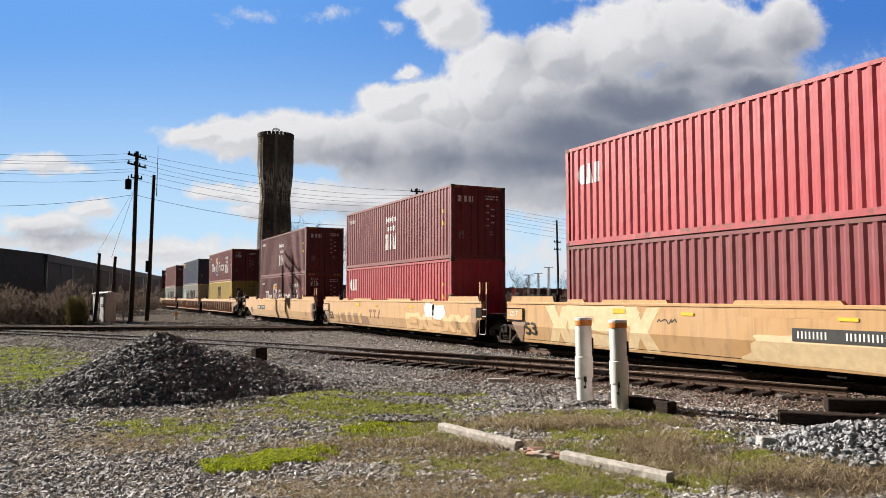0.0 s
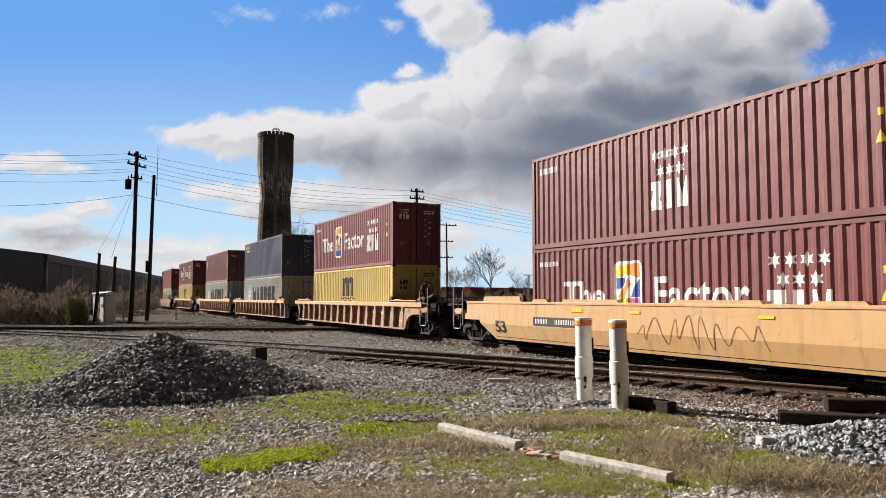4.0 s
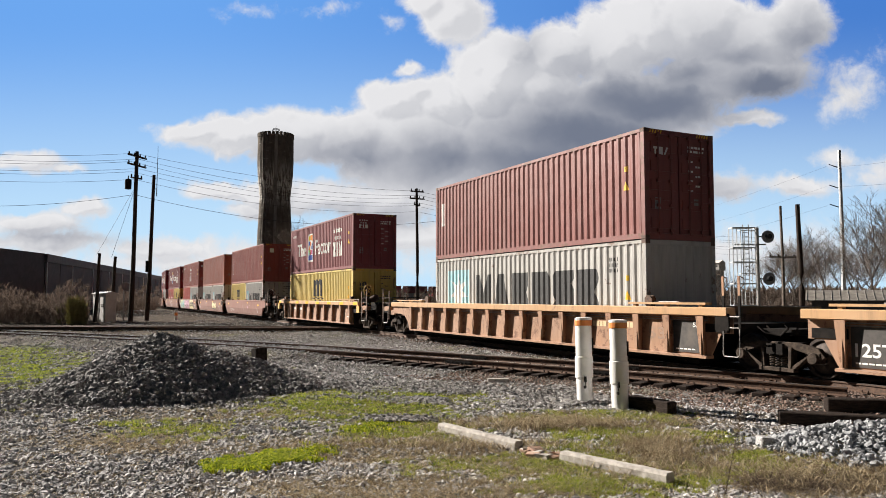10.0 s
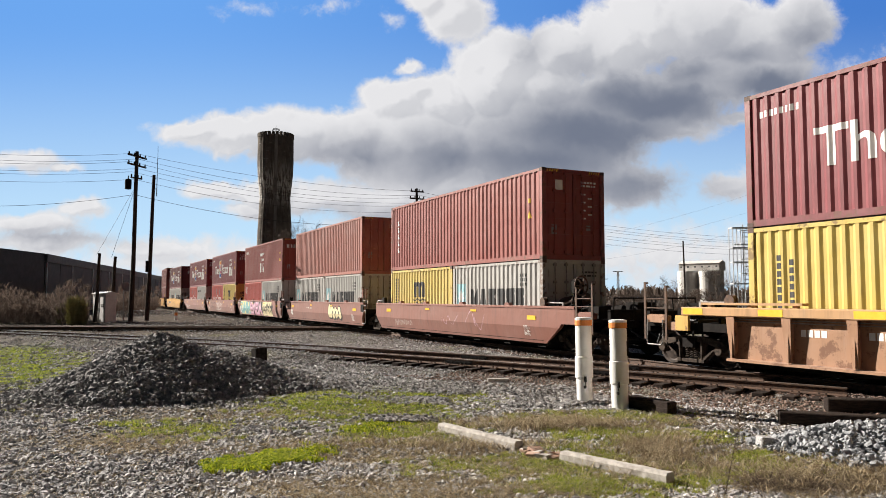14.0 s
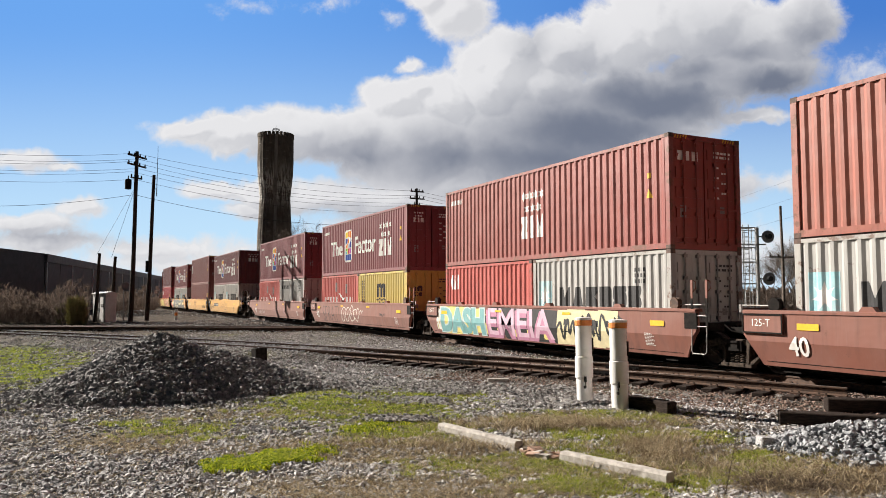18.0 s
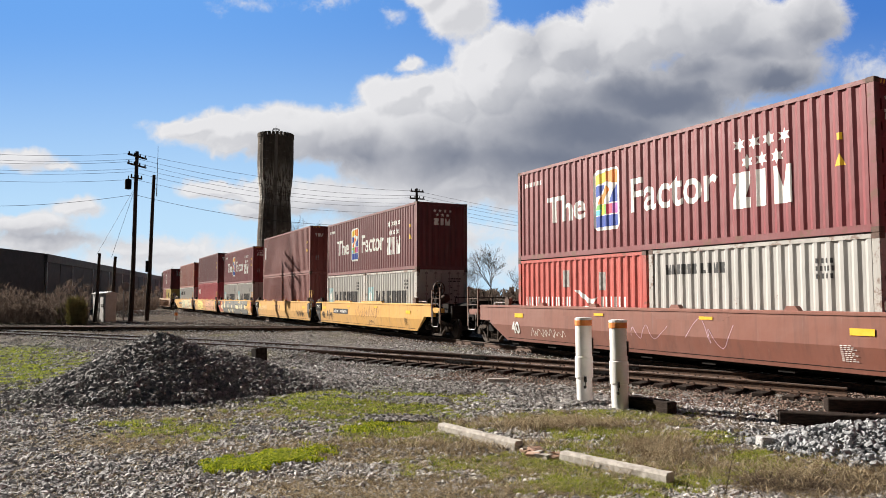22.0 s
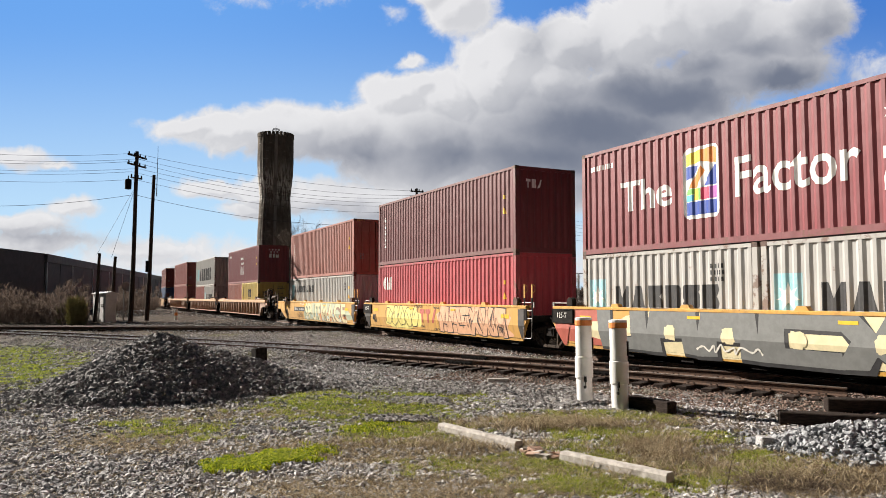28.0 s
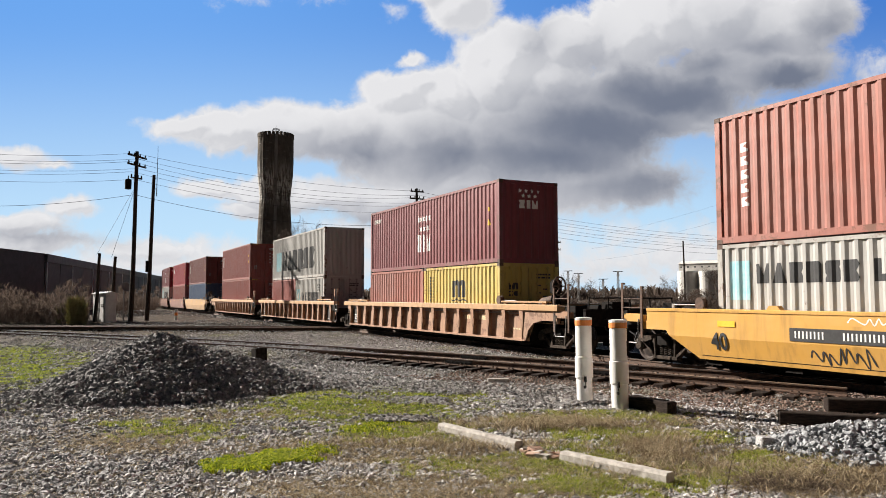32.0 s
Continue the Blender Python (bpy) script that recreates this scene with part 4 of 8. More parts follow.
def wire(a, b, sag, r=0.02):
    bm = bmesh.new()
    a, b = Vector(a), Vector(b)
    n = 18
    pts = [a.lerp(b, i / n) - Vector((0, 0, 4 * sag * (i / n) * (1 - i / n))) for i in range(n + 1)]
    sweep(bm, pts, float(r), 4)
    return tagged(new("overhead_wire", as_mesh("overhead_wire", bm, WIRE)), "thin black overhead wire strung between poles", "wire", "overhead wires")


def at(depth, side, z):
    p = out(depth, side)
    return (p.x, p.y, z)


for dz, ds, sag in ((12.85, 0.0, 0.6), (12.4, 0.004, 0.8), (12.2, -0.004, 1.0), (11.65, 0.004, 0.8), (11.4, -0.004, 0.9), (10.8, 0.0, 0.9)):
    wire(at(57.5, -0.4185 + ds, dz), at(72, -0.035 + ds, dz * 0.985 - 0.7), sag, 0.011)
    wire(at(72, -0.035 + ds, dz * 0.985 - 0.7), at(88, 0.42 + ds, dz - 4.2), 0.9, 0.011)
    wire(at(55, -0.72 + ds, dz - 0.1), at(57.5, -0.4185 + ds, dz), 0.35, 0.011)
wire(at(57.5, -0.418, 9.6), at(75, 0.0, 9.4), 1.3, 0.014)
wire(at(55, -0.72, 8.6), at(57.5, -0.418, 9.6), 0.5, 0.014)
wire(at(57.0, -0.466, 4.9), at(57.5, -0.4185, 10.0), 0.0, 0.01)
wire(at(57.0, -0.446, 4.7), at(57.5, -0.4185, 9.8), 0.0, 0.01)
for h in (17.9, 15.4, 13.0):
    wire(at(92, 0.537, h), at(70, 0.75, h - 1.2), 0.5, 0.009)
    wire(at(92, 0.52, h), at(150, 0.2, h - 4), 1.0, 0.008)


def signal_bungalow():
    p = out(58.0, -0.4445)
    t = thing("signal_bungalow", "weathered grey metal signal bungalow by the crossing", "equipment shed", pose(p.x, p.y, GROUND, 0, 0, camera_turn(-46)))
    bm = bmesh.new()
    box(bm, -1.35, 1.3, -0.9, -0.1, 0.05, 2.2)
    part("body", bm, BOXMET, t)
    bm = bmesh.new()
    extrude_x(bm, ((-1.0, 2.2), (0.0, 2.2), (0.0, 2.26), (-0.5, 2.4), (-1.0, 2.26)), -1.45, 1.4)
    part("roof", bm, BOXMET, t)
    bm = bmesh.new()
    box(bm, -0.9, -0.05, -0.94, -0.9, 0.2, 2.05)
    d = part("door", bm, BOXMET, t)
    bm = bmesh.new()
    box(bm, -0.18, -0.12, -0.98, -0.94, 1.0, 1.2)
    part("handle", bm, DARKSTEEL, d)
    for z in (1.35, 1.22):
        bm = bmesh.new()
        box(bm, 0.35, 0.9, -0.92, -0.9, z, z + 0.07)
        part("sign_bar", bm, BLACK, t)
    for x in (-1.0, 1.0):
        bm = bmesh.new()
        box(bm, x - 0.15, x + 0.15, -0.85, -0.15, -0.3, 0.05)
        part("footing", bm, CONCRETE, t)


signal_bungalow()


def satellite_dish():
    p = out(59.0, -0.428)
    t = thing("satellite_dish", "small pale dish aerial on a post", "dish aerial", pose(p.x, p.y, GROUND, 0, 0, camera_turn(30)))
    bm = bmesh.new()
    tube(bm, (0, 0, 0), (0, 0, 3.0), 0.05, n=8)
    part("post", bm, GALV, t)
    bm = bmesh.new()
    lathe(bm, ((0.02, 0), (0.23, 0.035), (0.4, 0.12), (0.415, 0.135), (0.4, 0.14), (0.23, 0.055), (0.02, 0.02)), 18)
    part("dish", bm, FASCIA, t, at=pose(0.1, -0.1, 2.75, 70, 0, 20))


satellite_dish()


def warehouse():
    a, b = out(91, -0.5345), out(238, -0.352)
    d = b - a
    ln, ang = d.length, math.degrees(math.atan2(d.y, d.x))
    t = thing("warehouse", "long dark metal-clad warehouse with a grey roof fascia", "warehouse", pose(a.x, a.y, 0, 0, 0, ang))
    top = 6.92
    bm = bmesh.new()
    box(bm, 0, ln, 0, 0.25, GROUND - 0.5, top - 0.97)
    part("wall", bm, WALLDARK, t)
    bm = bmesh.new()
    box(bm, 0, 0.25, 0.25, 40, GROUND - 0.5, top - 0.1)
    part("wall", bm, WALLDARK, t)
    bm = bmesh.new()
    box(bm, ln - 0.25, ln, 0.25, 40, GROUND - 0.5, top - 0.1)
    part("wall", bm, WALLDARK, t)
    bm = bmesh.new()
    box(bm, -0.2, ln + 0.2, -0.25, 0.2, top - 0.97, top)
    part("fascia", bm, BANDGREY, t)
    bm = bmesh.new()
    box(bm, -0.1, ln + 0.1, 0.2, 40, top - 0.1, top + 0.02)
    part("roof", bm, WALLDARK, t)
    n = 13
    for i in range(n):
        bm = bmesh.new()
        x = 0.6 + (ln - 1.2) * i / (n - 1)
        box(bm, x - 0.08, x + 0.08, -0.1, -0.002, GROUND - 0.5, top - 0.98)
        part("downpipe", bm, GREYPOLE, t)
    for i in range(n - 1):
        bm = bmesh.new()
        x = 0.6 + (ln - 1.2) * (i + 0.5) / (n - 1)
        box(bm, x - 0.05, x + 0.05, -0.04, -0.002, GROUND - 0.5, top - 0.98)
        part("cladding_seam", bm, WALLDARK, t)
    # the wing that runs on towards the viewer's left
    c = out(74.4, -0.64)
    e = a - c
    w = thing("warehouse_wing", "dark wing of the warehouse with a plain parapet", "warehouse", pose(c.x, c.y, 0, 0, 0, math.degrees(math.atan2(e.y, e.x))))
    bm = bmesh.new()
    box(bm, -20, e.length - 0.3, 0, 0.3, GROUND - 0.5, top - 0.1)
    part("wall", bm, WALLDARK, w)
    bm = bmesh.new()
    box(bm, -20, e.length - 0.3, -0.06, 0.36, top - 0.1, top + 0.02)
    part("coping", bm, WALLDARK, w)
    bm = bmesh.new()
    box(bm, -20, e.length - 0.3, 0.3, 14, top - 0.5, top - 0.35)
    part("roof", bm, WALLDARK, w)


warehouse()


def silo_block():
    p = out(240, 0.339)
    t = thing("grain_silos", "pale concrete silo block with a flat headhouse", "silo", pose(p.x, p.y, 0, 0, 0, camera_turn(-42)))
    for i in range(2):
        bm = bmesh.new()
        lathe(bm, ((3.3, -1), (3.3, 9.6), (3.2, 9.8)), 24)
        part("silo", bm, SILOMAT, t, at=(-1.9 + i * 7.0, -1.2, 0))
    bm = bmesh.new()
    box(bm, -4.4, 8.8, -2.6, 2.6, 10.0, 12.3)
    h = part("headhouse", bm, SILOMAT, t)
    for i in range(6):
        bm = bmesh.new()
        box(bm, -3.8 + i * 2.3, -3.3 + i * 2.3, -2.63, -2.58, 11.0, 11.5)
        part("vent", bm, BLACK, h)
    bm = bmesh.new()
    extrude_x(bm, ((-2.8, 12.3), (2.8, 12.3), (0.0, 13.3)), -4.6, 9.0)
    part("roof", bm, SILOMAT, t)
    bm = bmesh.new()
    box(bm, 1.0, 8.4, -0.5, 2.4, -1, 10.0)
    part("annex", bm, SILOMAT, t)


silo_block()


def signal_mast(depth, side, top):
    p = out(depth, side)
    t = thing("signal_mast", "galvanised railway signal mast with caged ladder and two heads", "railway signal", pose(p.x, p.y, GROUND, 0, 0, camera_turn(0)))
    bm = bmesh.new()
    tube(bm, (0.7, 0, -0.1), (0.7, 0, top), 0.11, n=10)
    part("mast", bm, GALV, t)
    bm = bmesh.new()
    for x in (-0.3, 0.1):
        tube(bm, (x, 0, 0), (x, 0, top + 0.2), 0.035, n=6)
    for i in range(int(top / 0.3)):
        tube(bm, (-0.3, 0, 0.3 * i + 0.2), (0.1, 0, 0.3 * i + 0.2), 0.02, n=5)
    part("ladder", bm, GALV, t)
    for z in (2.6, 3.6, 4.6, 5.6, 6.6):
        bm = bmesh.new()
        for i in range(6):
            a, b = math.pi * i / 5 - math.pi, math.pi * (i + 1) / 5 - math.pi
            tube(bm, (-0.1 + 0.55 * math.cos(a), 0.6 * math.sin(a), z), (-0.1 + 0.55 * math.cos(b), 0.6 * math.sin(b), z), 0.03, n=5)
        part("cage_hoop", bm, GREYPOLE, t)
    bm = bmesh.new()
    for x in (-0.6, -0.35, 0.15, 0.4):
        tube(bm, (x, -0.35, 0.4), (x, -0.35, top), 0.028, n=5)
    part("cage_bars", bm, GREYPOLE, t)
    bm = bmesh.new()
    for z in (1.4, 2.9, 4.4, 5.4, top - 0.05):
        for y in (-0.35, 0.35):
            box(bm, -1.15, 0.45, y - 0.025, y + 0.025, z - 0.04, z + 0.04)
        for x in (-1.15, 0.45):
            box(bm, x - 0.025, x + 0.025, -0.325, 0.325, z - 0.04, z + 0.04)
    for x in (-1.15, -0.88):
        for y in (-0.35, 0.35):
            tube(bm, (x, y, 0.0), (x, y, top), 0.03, n=5)
    part("platform_frame", bm, GREYPOLE, t)
    bm = bmesh.new()
    box(bm, -0.9, 1.3, -0.05, 0.05, top - 1.25, top - 1.15)
    part("platform", bm, GALV, t)
    for z in (top - 0.65, top - 3.6):
        bm = bmesh.new()
        lathe(bm, ((0.44, -0.03), (0.44, 0.03)), 22, "Y", (1.45, 0, z))
        hd = part("target", bm, FASCIA, t, "round grey signal target")
        bm = bmesh.new()
        lathe(bm, ((0.17, -0.34), (0.19, -0.03), (0.19, 0.3), (0.14, 0.36)), 14, "Y", (1.45, 0, z))
        part("lamp_housing", bm, BLACK, hd)
        bm = bmesh.new()
        lathe(bm, ((0.12, -0.2), (0.02, -0.23)), 12, "Y", (1.45, 0, z))
        part("lens", bm, GLASS, hd)
        bm = bmesh.new()
        tube(bm, (0.7, 0, z), (1.4, 0.1, z), 0.05, n=6)
        part("arm", bm, DARKSTEEL, hd)


signal_mast(52, 0.410, 6.85)


def delineator(depth, side):
    p = out(depth, side)
    t = thing("delineator_post", "small white and orange marker post by the crossing", "marker post", pose(p.x, p.y, height(p.x, p.y)))
    for z0, z1, mat in ((-0.1, 0.45, PVC), (0.45, 0.7, ORANGE), (0.7, 0.95, PVC)):
        bm = bmesh.new()
        lathe(bm, ((0.11, z0), (0.12, z0 + 0.02), (0.12, z1 - 0.02), (0.1, z1)), 14)
        part("sleeve", bm, mat, t)


delineator(60, -0.3575)


def low_roof():
    p = out(62, 0.665)
    t = thing("low_shed", "low shed with a ribbed metal roof behind the train", "shed", pose(p.x, p.y, 0, 0, 0, camera_turn(-27)))
    bm = bmesh.new()
    box(bm, -9.5, 9, 0, 6, GROUND - 0.5, 1.3)
    part("wall", bm, WALLDARK, t)
    bm = bmesh.new()
    for s in (0, 1):
        y0, y1 = (-0.4, 3) if not s else (3, 6.4)
        z0, z1 = (1.3, 2.2) if not s else (2.2, 1.3)
        vs = [bm.verts.new(v) for v in ((-10, y0, z0), (9.5, y0, z0), (9.5, y1, z1), (-10, y1, z1))]
        ws = [bm.verts.new(v.co + Vector((0, 0, 0.06))) for v in vs]
        bm.faces.new(vs)
        bm.faces.new(ws)
        for i in range(4):
            bm.faces.new((vs[i], vs[(i + 1) % 4], ws[(i + 1) % 4], ws[i]))
    roof = part("roof", bm, ROOFMET, t)
    for i in range(30):
        bm = bmesh.new()
        x = -9.9 + i * 0.66
        vs = [bm.verts.new(v) for v in ((x, -0.4, 1.36), (x + 0.06, -0.4, 1.36), (x + 0.06, 3, 2.26), (x, 3, 2.26), (x + 0.03, -0.4, 1.41), (x + 0.03, 3, 2.31))]
        for f in ((0, 1, 4), (1, 2, 5, 4), (3, 0, 4, 5), (2, 3, 5)):
            bm.faces.new([vs[j] for j in f])
        part("seam", bm, ROOFMET, roof)


low_roof()


# ---- trees ----
def branch_mesh(seed, tall, spread, depth, twigs):
    r = random.Random(seed)
    trunk, crown = bmesh.new(), bmesh.new()

    def grow(bm, p, d, length, rad, level):
        n = 3 if level < 2 else 2
        for i in range(n):
            d = (d + Vector((r.gauss(0, 0.13), r.gauss(0, 0.13), 0.05))).normalized()
            q = p + d * length / n
            tube(bm, p, q, rad * (1 - 0.3 * i / n), rad * (1 - 0.3 * (i + 1) / n), 6 if level < 2 else 3, caps=False)
            p = q
            if level >= 1 or i == n - 1:
                kids = r.choice((1, 2)) if i < n - 1 else (r.choice((3, 4)) if level == 0 else 2 + (r.random() < twigs))
                if level < depth:
                    for k in range(kids):
                        a = r.uniform(0, 2 * math.pi)
                        e = (d * (0.9 if i == n - 1 else 0.6) + Vector((math.cos(a), math.sin(a), r.uniform(-0.1, 0.5))) * spread).normalized()
                        grow(crown, p, e, length * r.uniform(0.52, 0.78), max(rad * 0.48, 0.009), level + 1)
    grow(trunk, Vector((0, 0, -0.4)), Vector((0, 0, 1)), tall * 0.36, tall * 0.012, 0)
    return as_mesh("trunk", trunk, BARK), as_mesh("crown", crown, BARK)


def tree_of(kind, m):
    tall = (9.0, 10.5, 8.0)[kind]
    tk, cr = cached(("tree", kind), lambda: branch_mesh(40 + kind, tall, (0.7, 0.62, 0.85)[kind], 5, 0.35))
    t = thing("bare_tree", "leafless winter tree with a fine grey-brown crown", "tree", m, "bare trees")
    part("trunk", tk, BARK, t)
    part("crown", cr, BARK, t)
    return t


def grove():
    r = random.Random(4)
    spots = [(120, -0.188, 1.6, 1), (128, -0.15, 1.75, 0), (140, -0.30, 0.85, 2), (150, -0.364, 0.98, 0), (95, 0.07, 0.95, 1), (99, 0.045, 0.8, 0), (90, 0.098, 0.75, 2),
             (125, 0.20, 0.7, 2), (130, 0.02, 0.8, 1), (150, 0.17, 0.85, 0), (120, 0.30, 0.75, 2), (135, 0.365, 0.85, 1), (92, 0.395, 0.6, 0)]
    for i in range(28):
        u = i / 27
        spots.append((72 + r.uniform(0, 46), 0.45 + 0.2 * u + r.uniform(-0.01, 0.01), 0.85 + 0.6 * u + r.uniform(-0.12, 0.15), i % 3))
    for d, s, k, kind in spots:
        p = out(d, s)
        tree_of(kind, pose(p.x, p.y, GROUND, 0, 0, r.uniform(0, 360)) @ Matrix.Scale(k, 4))


grove()


def thicket(name, label, strips, material, tall, seed, per, wide=0.02, reach=1.6):
    """Brush as many thin stems along strips from (depth, side) to (depth, side)."""
    r = random.Random(seed)
    pts = []
    for (d0, s0), (d1, s1), thick, n in strips:
        for i in range(n):
            u = r.random()
            p = out(d0 + (d1 - d0) * u + r.uniform(0, thick), s0 + (s1 - s0) * u)
            lift = 0.45 + 1.1 * max(0.0, noise.noise((p.x * 0.3, p.y * 0.3, seed)) + 0.4)
            if r.random() < lift:
                pts.append((p.x, p.y, height(p.x, p.y) - 0.1 + r.uniform(0, reach) * tall * lift))
    return tufts(name, label, pts, material, per, tall, wide, 1.5, seed, "brush")


thicket("dry_brush", "dense brown winter brush along the warehouse", [((52.0, -0.72), (53.5, -0.476), 8.0, 2400), ((62, -0.45), (90, -0.385), 4, 900), ((96, -0.40), (125, -0.37), 3, 300)], GREYBRUSH, 0.75, 31, 24, 0.008, 3.0)
thicket("green_brush", "olive green evergreen shrubs in the brush", [((52.0, -0.502), (52.5, -0.48), 1.5, 150), ((55.0, -0.515), (55.5, -0.495), 1.0, 50)], BRUSHGREEN, 0.75, 32, 26, 0.016)
thicket("far_brush", "dark tangled brush below the far trees", [((110, -0.02), (110, 0.30), 6, 1500), ((80, 0.30), (75, 0.68), 8, 2200), ((130, -0.22), (110, 0.0), 4, 800)], GREYBRUSH, 0.8, 33, 30, 0.011, 2.8)


def far_woods():
    """A low dark line of woods on the horizon all round."""
    r = random.Random(8)
    pts = []
    for i in range(9000):
        a = r.uniform(0, 2 * math.pi)
        d = r.uniform(420, 520)
        pts.append((d * math.cos(a), d * math.sin(a), GROUND + r.uniform(-1, 3)))
    return tufts("far_woods", "low line of bare woods on the horizon", pts, GREYBRUSH, 6, 7.0, 0.7, 0.6, 34, "woods")


far_woods()


def substation():
    """Thin lattice masts and lamps far behind the tracks."""
    for d, s, h in ((125, 0.128, 6.0), (125, 0.142, 7.0), (128, 0.168, 6.5), (126, 0.182, 6.0), (118, 0.115, 5.5), (124, 0.215, 5.0), (122, 0.235, 6.2)):
        p = out(d, s)
        t = thing("lattice_mast", "thin steel lattice mast far behind the tracks", "mast", pose(p.x, p.y, GROUND, 0, 0, 20), "lattice masts")
        bm = bmesh.new()
        for x, y in ((-0.2, -0.2), (0.2, -0.2), (0.2, 0.2), (-0.2, 0.2)):
            tube(bm, (x, y, -0.2), (x * 0.4, y * 0.4, h), 0.04, n=4)
        part("legs", bm, GALV, t)
        bm = bmesh.new()
        n = int(h / 0.7)
        for i in range(n):
            z = i * h / n
            tube(bm, (-0.2, -0.2, z), (0.2, -0.2, z + h / n), 0.025, n=4)
            tube(bm, (0.2, 0.2, z), (-0.2, 0.2, z + h / n), 0.025, n=4)
        part("bracing", bm, GALV, t)
        bm = bmesh.new()
        box(bm, -0.9, 0.9, -0.05, 0.05, h - 0.1, h)
        part("arm", bm, DARKSTEEL, t)


substation()


# ---- train: containers ----
HALF = 1.219
PITCH, DEEP = 0.2783, 0.034


def wave(x):
    """How far the corrugated wall steps in at x along it."""
    u = (x / PITCH) % 1.0
    if u < 0.26:
        return 0.0
    if u < 0.5:
        return DEEP * (u - 0.26) / 0.24
    if u < 0.76:
        return DEEP
    return DEEP * (1 - (u - 0.76) / 0.24)


BREAKS = (0.0, 0.26, 0.5, 0.76)


def cuts(x0, x1):
    k = math.floor(x0 / PITCH)
    xs = []
    while k * PITCH < x1:
        xs += [(k + b) * PITCH for b in BREAKS if x0 + 1e-4 < (k + b) * PITCH < x1 - 1e-4]
        k += 1
    return xs


def corrugated(x0, x1, z0, z1, material, name="side_panel"):
    """A corrugated wall in the x, z plane whose outer skin is y = 0, stepping back to +y."""
    bm = bmesh.new()
    xs = [x0] + cuts(x0, x1) + [x1]
    front = [[bm.verts.new((x, wave(x), z)) for x in xs] for z in (z0, z1)]
    back = [[bm.verts.new((x, wave(x) + 0.004, z)) for x in xs] for z in (z0, z1)]
    for i in range(len(xs) - 1):
        bm.faces.new((front[0][i], front[0][i + 1], front[1][i + 1], front[1][i]))
        bm.faces.new((back[0][i + 1], back[0][i], back[1][i], back[1][i + 1]))
        for k in (0, 1):
            bm.faces.new((front[k][i], front[k][i + 1], back[k][i + 1], back[k][i]))
    for i in (0, -1):
        bm.faces.new((front[0][i], front[1][i], back[1][i], back[0][i]))
    return as_mesh(name, bm, material)


def flat_shape(bm, pts, y=0.0):
    bm.faces.new([bm.verts.new((x, y, z)) for x, z in pts])


def rect(bm, x0, x1, z0, z1):
    flat_shape(bm, ((x0, z0), (x1, z0), (x1, z1), (x0, z1)))


def star(bm, x, z, r, n=6, inner=0.5):
    flat_shape(bm, [(x + (r if i % 2 == 0 else r * inner) * math.sin(math.pi * i / n), z + (r if i % 2 == 0 else r * inner) * math.cos(math.pi * i / n)) for i in range(2 * n)])


def words(bm, text, x0, x1, z0, z1, bold=0.018):
    """Plain lettering of the built-in font, set into a box."""
    cu = bpy.data.curves.new("letters", "FONT")
    cu.body, cu.resolution_u, cu.offset = text, 3, bold
    ob = bpy.data.objects.new("letters", cu)
    scene.collection.objects.link(ob)
    bpy.context.view_layer.update()
    me = bpy.data.meshes.new_from_object(ob.evaluated_get(bpy.context.evaluated_depsgraph_get()))
    bpy.data.objects.remove(ob)
    vs = [v.co.copy() for v in me.vertices]
    ax, bx, az, bz = min(v.x for v in vs), max(v.x for v in vs), min(v.y for v in vs), max(v.y for v in vs)
    new_vs = [bm.verts.new((x0 + (v.x - ax) / (bx - ax) * (x1 - x0), 0, z0 + (v.y - az) / (bz - az) * (z1 - z0))) for v in vs]
    for p in me.polygons:
        bm.faces.new([new_vs[i] for i in p.vertices])


def on_waves(bm, proud=0.003):
    """Lay flat shapes on the corrugated wall."""
    lo, hi = min(v.co.x for v in bm.verts), max(v.co.x for v in bm.verts)
    for x in cuts(lo, hi):
        bmesh.ops.bisect_plane(bm, geom=bm.verts[:] + bm.edges[:] + bm.faces[:], plane_co=(x, 0, 0), plane_no=(1, 0, 0))
    for v in bm.verts:
        v.co.y = wave(v.co.x) - proud
    return bm


def facing_out(bm, name, material):
    """A painted marking whose faces look towards -y."""
    bmesh.ops.triangulate(bm, faces=bm.faces)
    for f in bm.faces:
        f.normal_update()
        if f.normal.y > 0:
            f.normal_flip()
    me = bpy.data.meshes.new(name)
    bm.to_mesh(me)
    bm.free()
    me.materials.append(material)
    return me


def marks(key, draw, material, wavy=True):
    def make():
        bm = bmesh.new()
        draw(bm)
        return islands(facing_out(on_waves(bm) if wavy else bm, "marking", material), material)
    return cached(("mark", key, material.name), make)


def islands(me, material, most=10):
    """Split a painted marking into its separate shapes, if they are few enough to tell apart."""
    parent = list(range(len(me.vertices)))

    def root(i):
        while parent[i] != i:
            parent[i] = parent[parent[i]]
            i = parent[i]
        return i
    for p in me.polygons:
        for v in p.vertices[1:]:
            parent[root(v)] = root(p.vertices[0])
    groups = {}
    for p in me.polygons:
        groups.setdefault(root(p.vertices[0]), []).append(tuple(p.vertices))
    if len(groups) == 1 or len(groups) > most:
        return [me]
    made = []
    for faces in groups.values():
        used = sorted({v for f in faces for v in f})
        back = {v: i for i, v in enumerate(used)}
        one = bpy.data.meshes.new("marking")
        one.from_pydata([me.vertices[v].co[:] for v in used], [], [[back[v] for v in f] for f in faces])
        one.materials.append(material)
        made.append(one)
    return made


def mark_parts(name, meshes, material, parent, label="", at=None):
    for me in meshes:
        ob = part(name, me, material, parent, label, at)
        if len(meshes) == 1 and len(me.polygons) > 24:
            tagged(ob, kind="stuff")


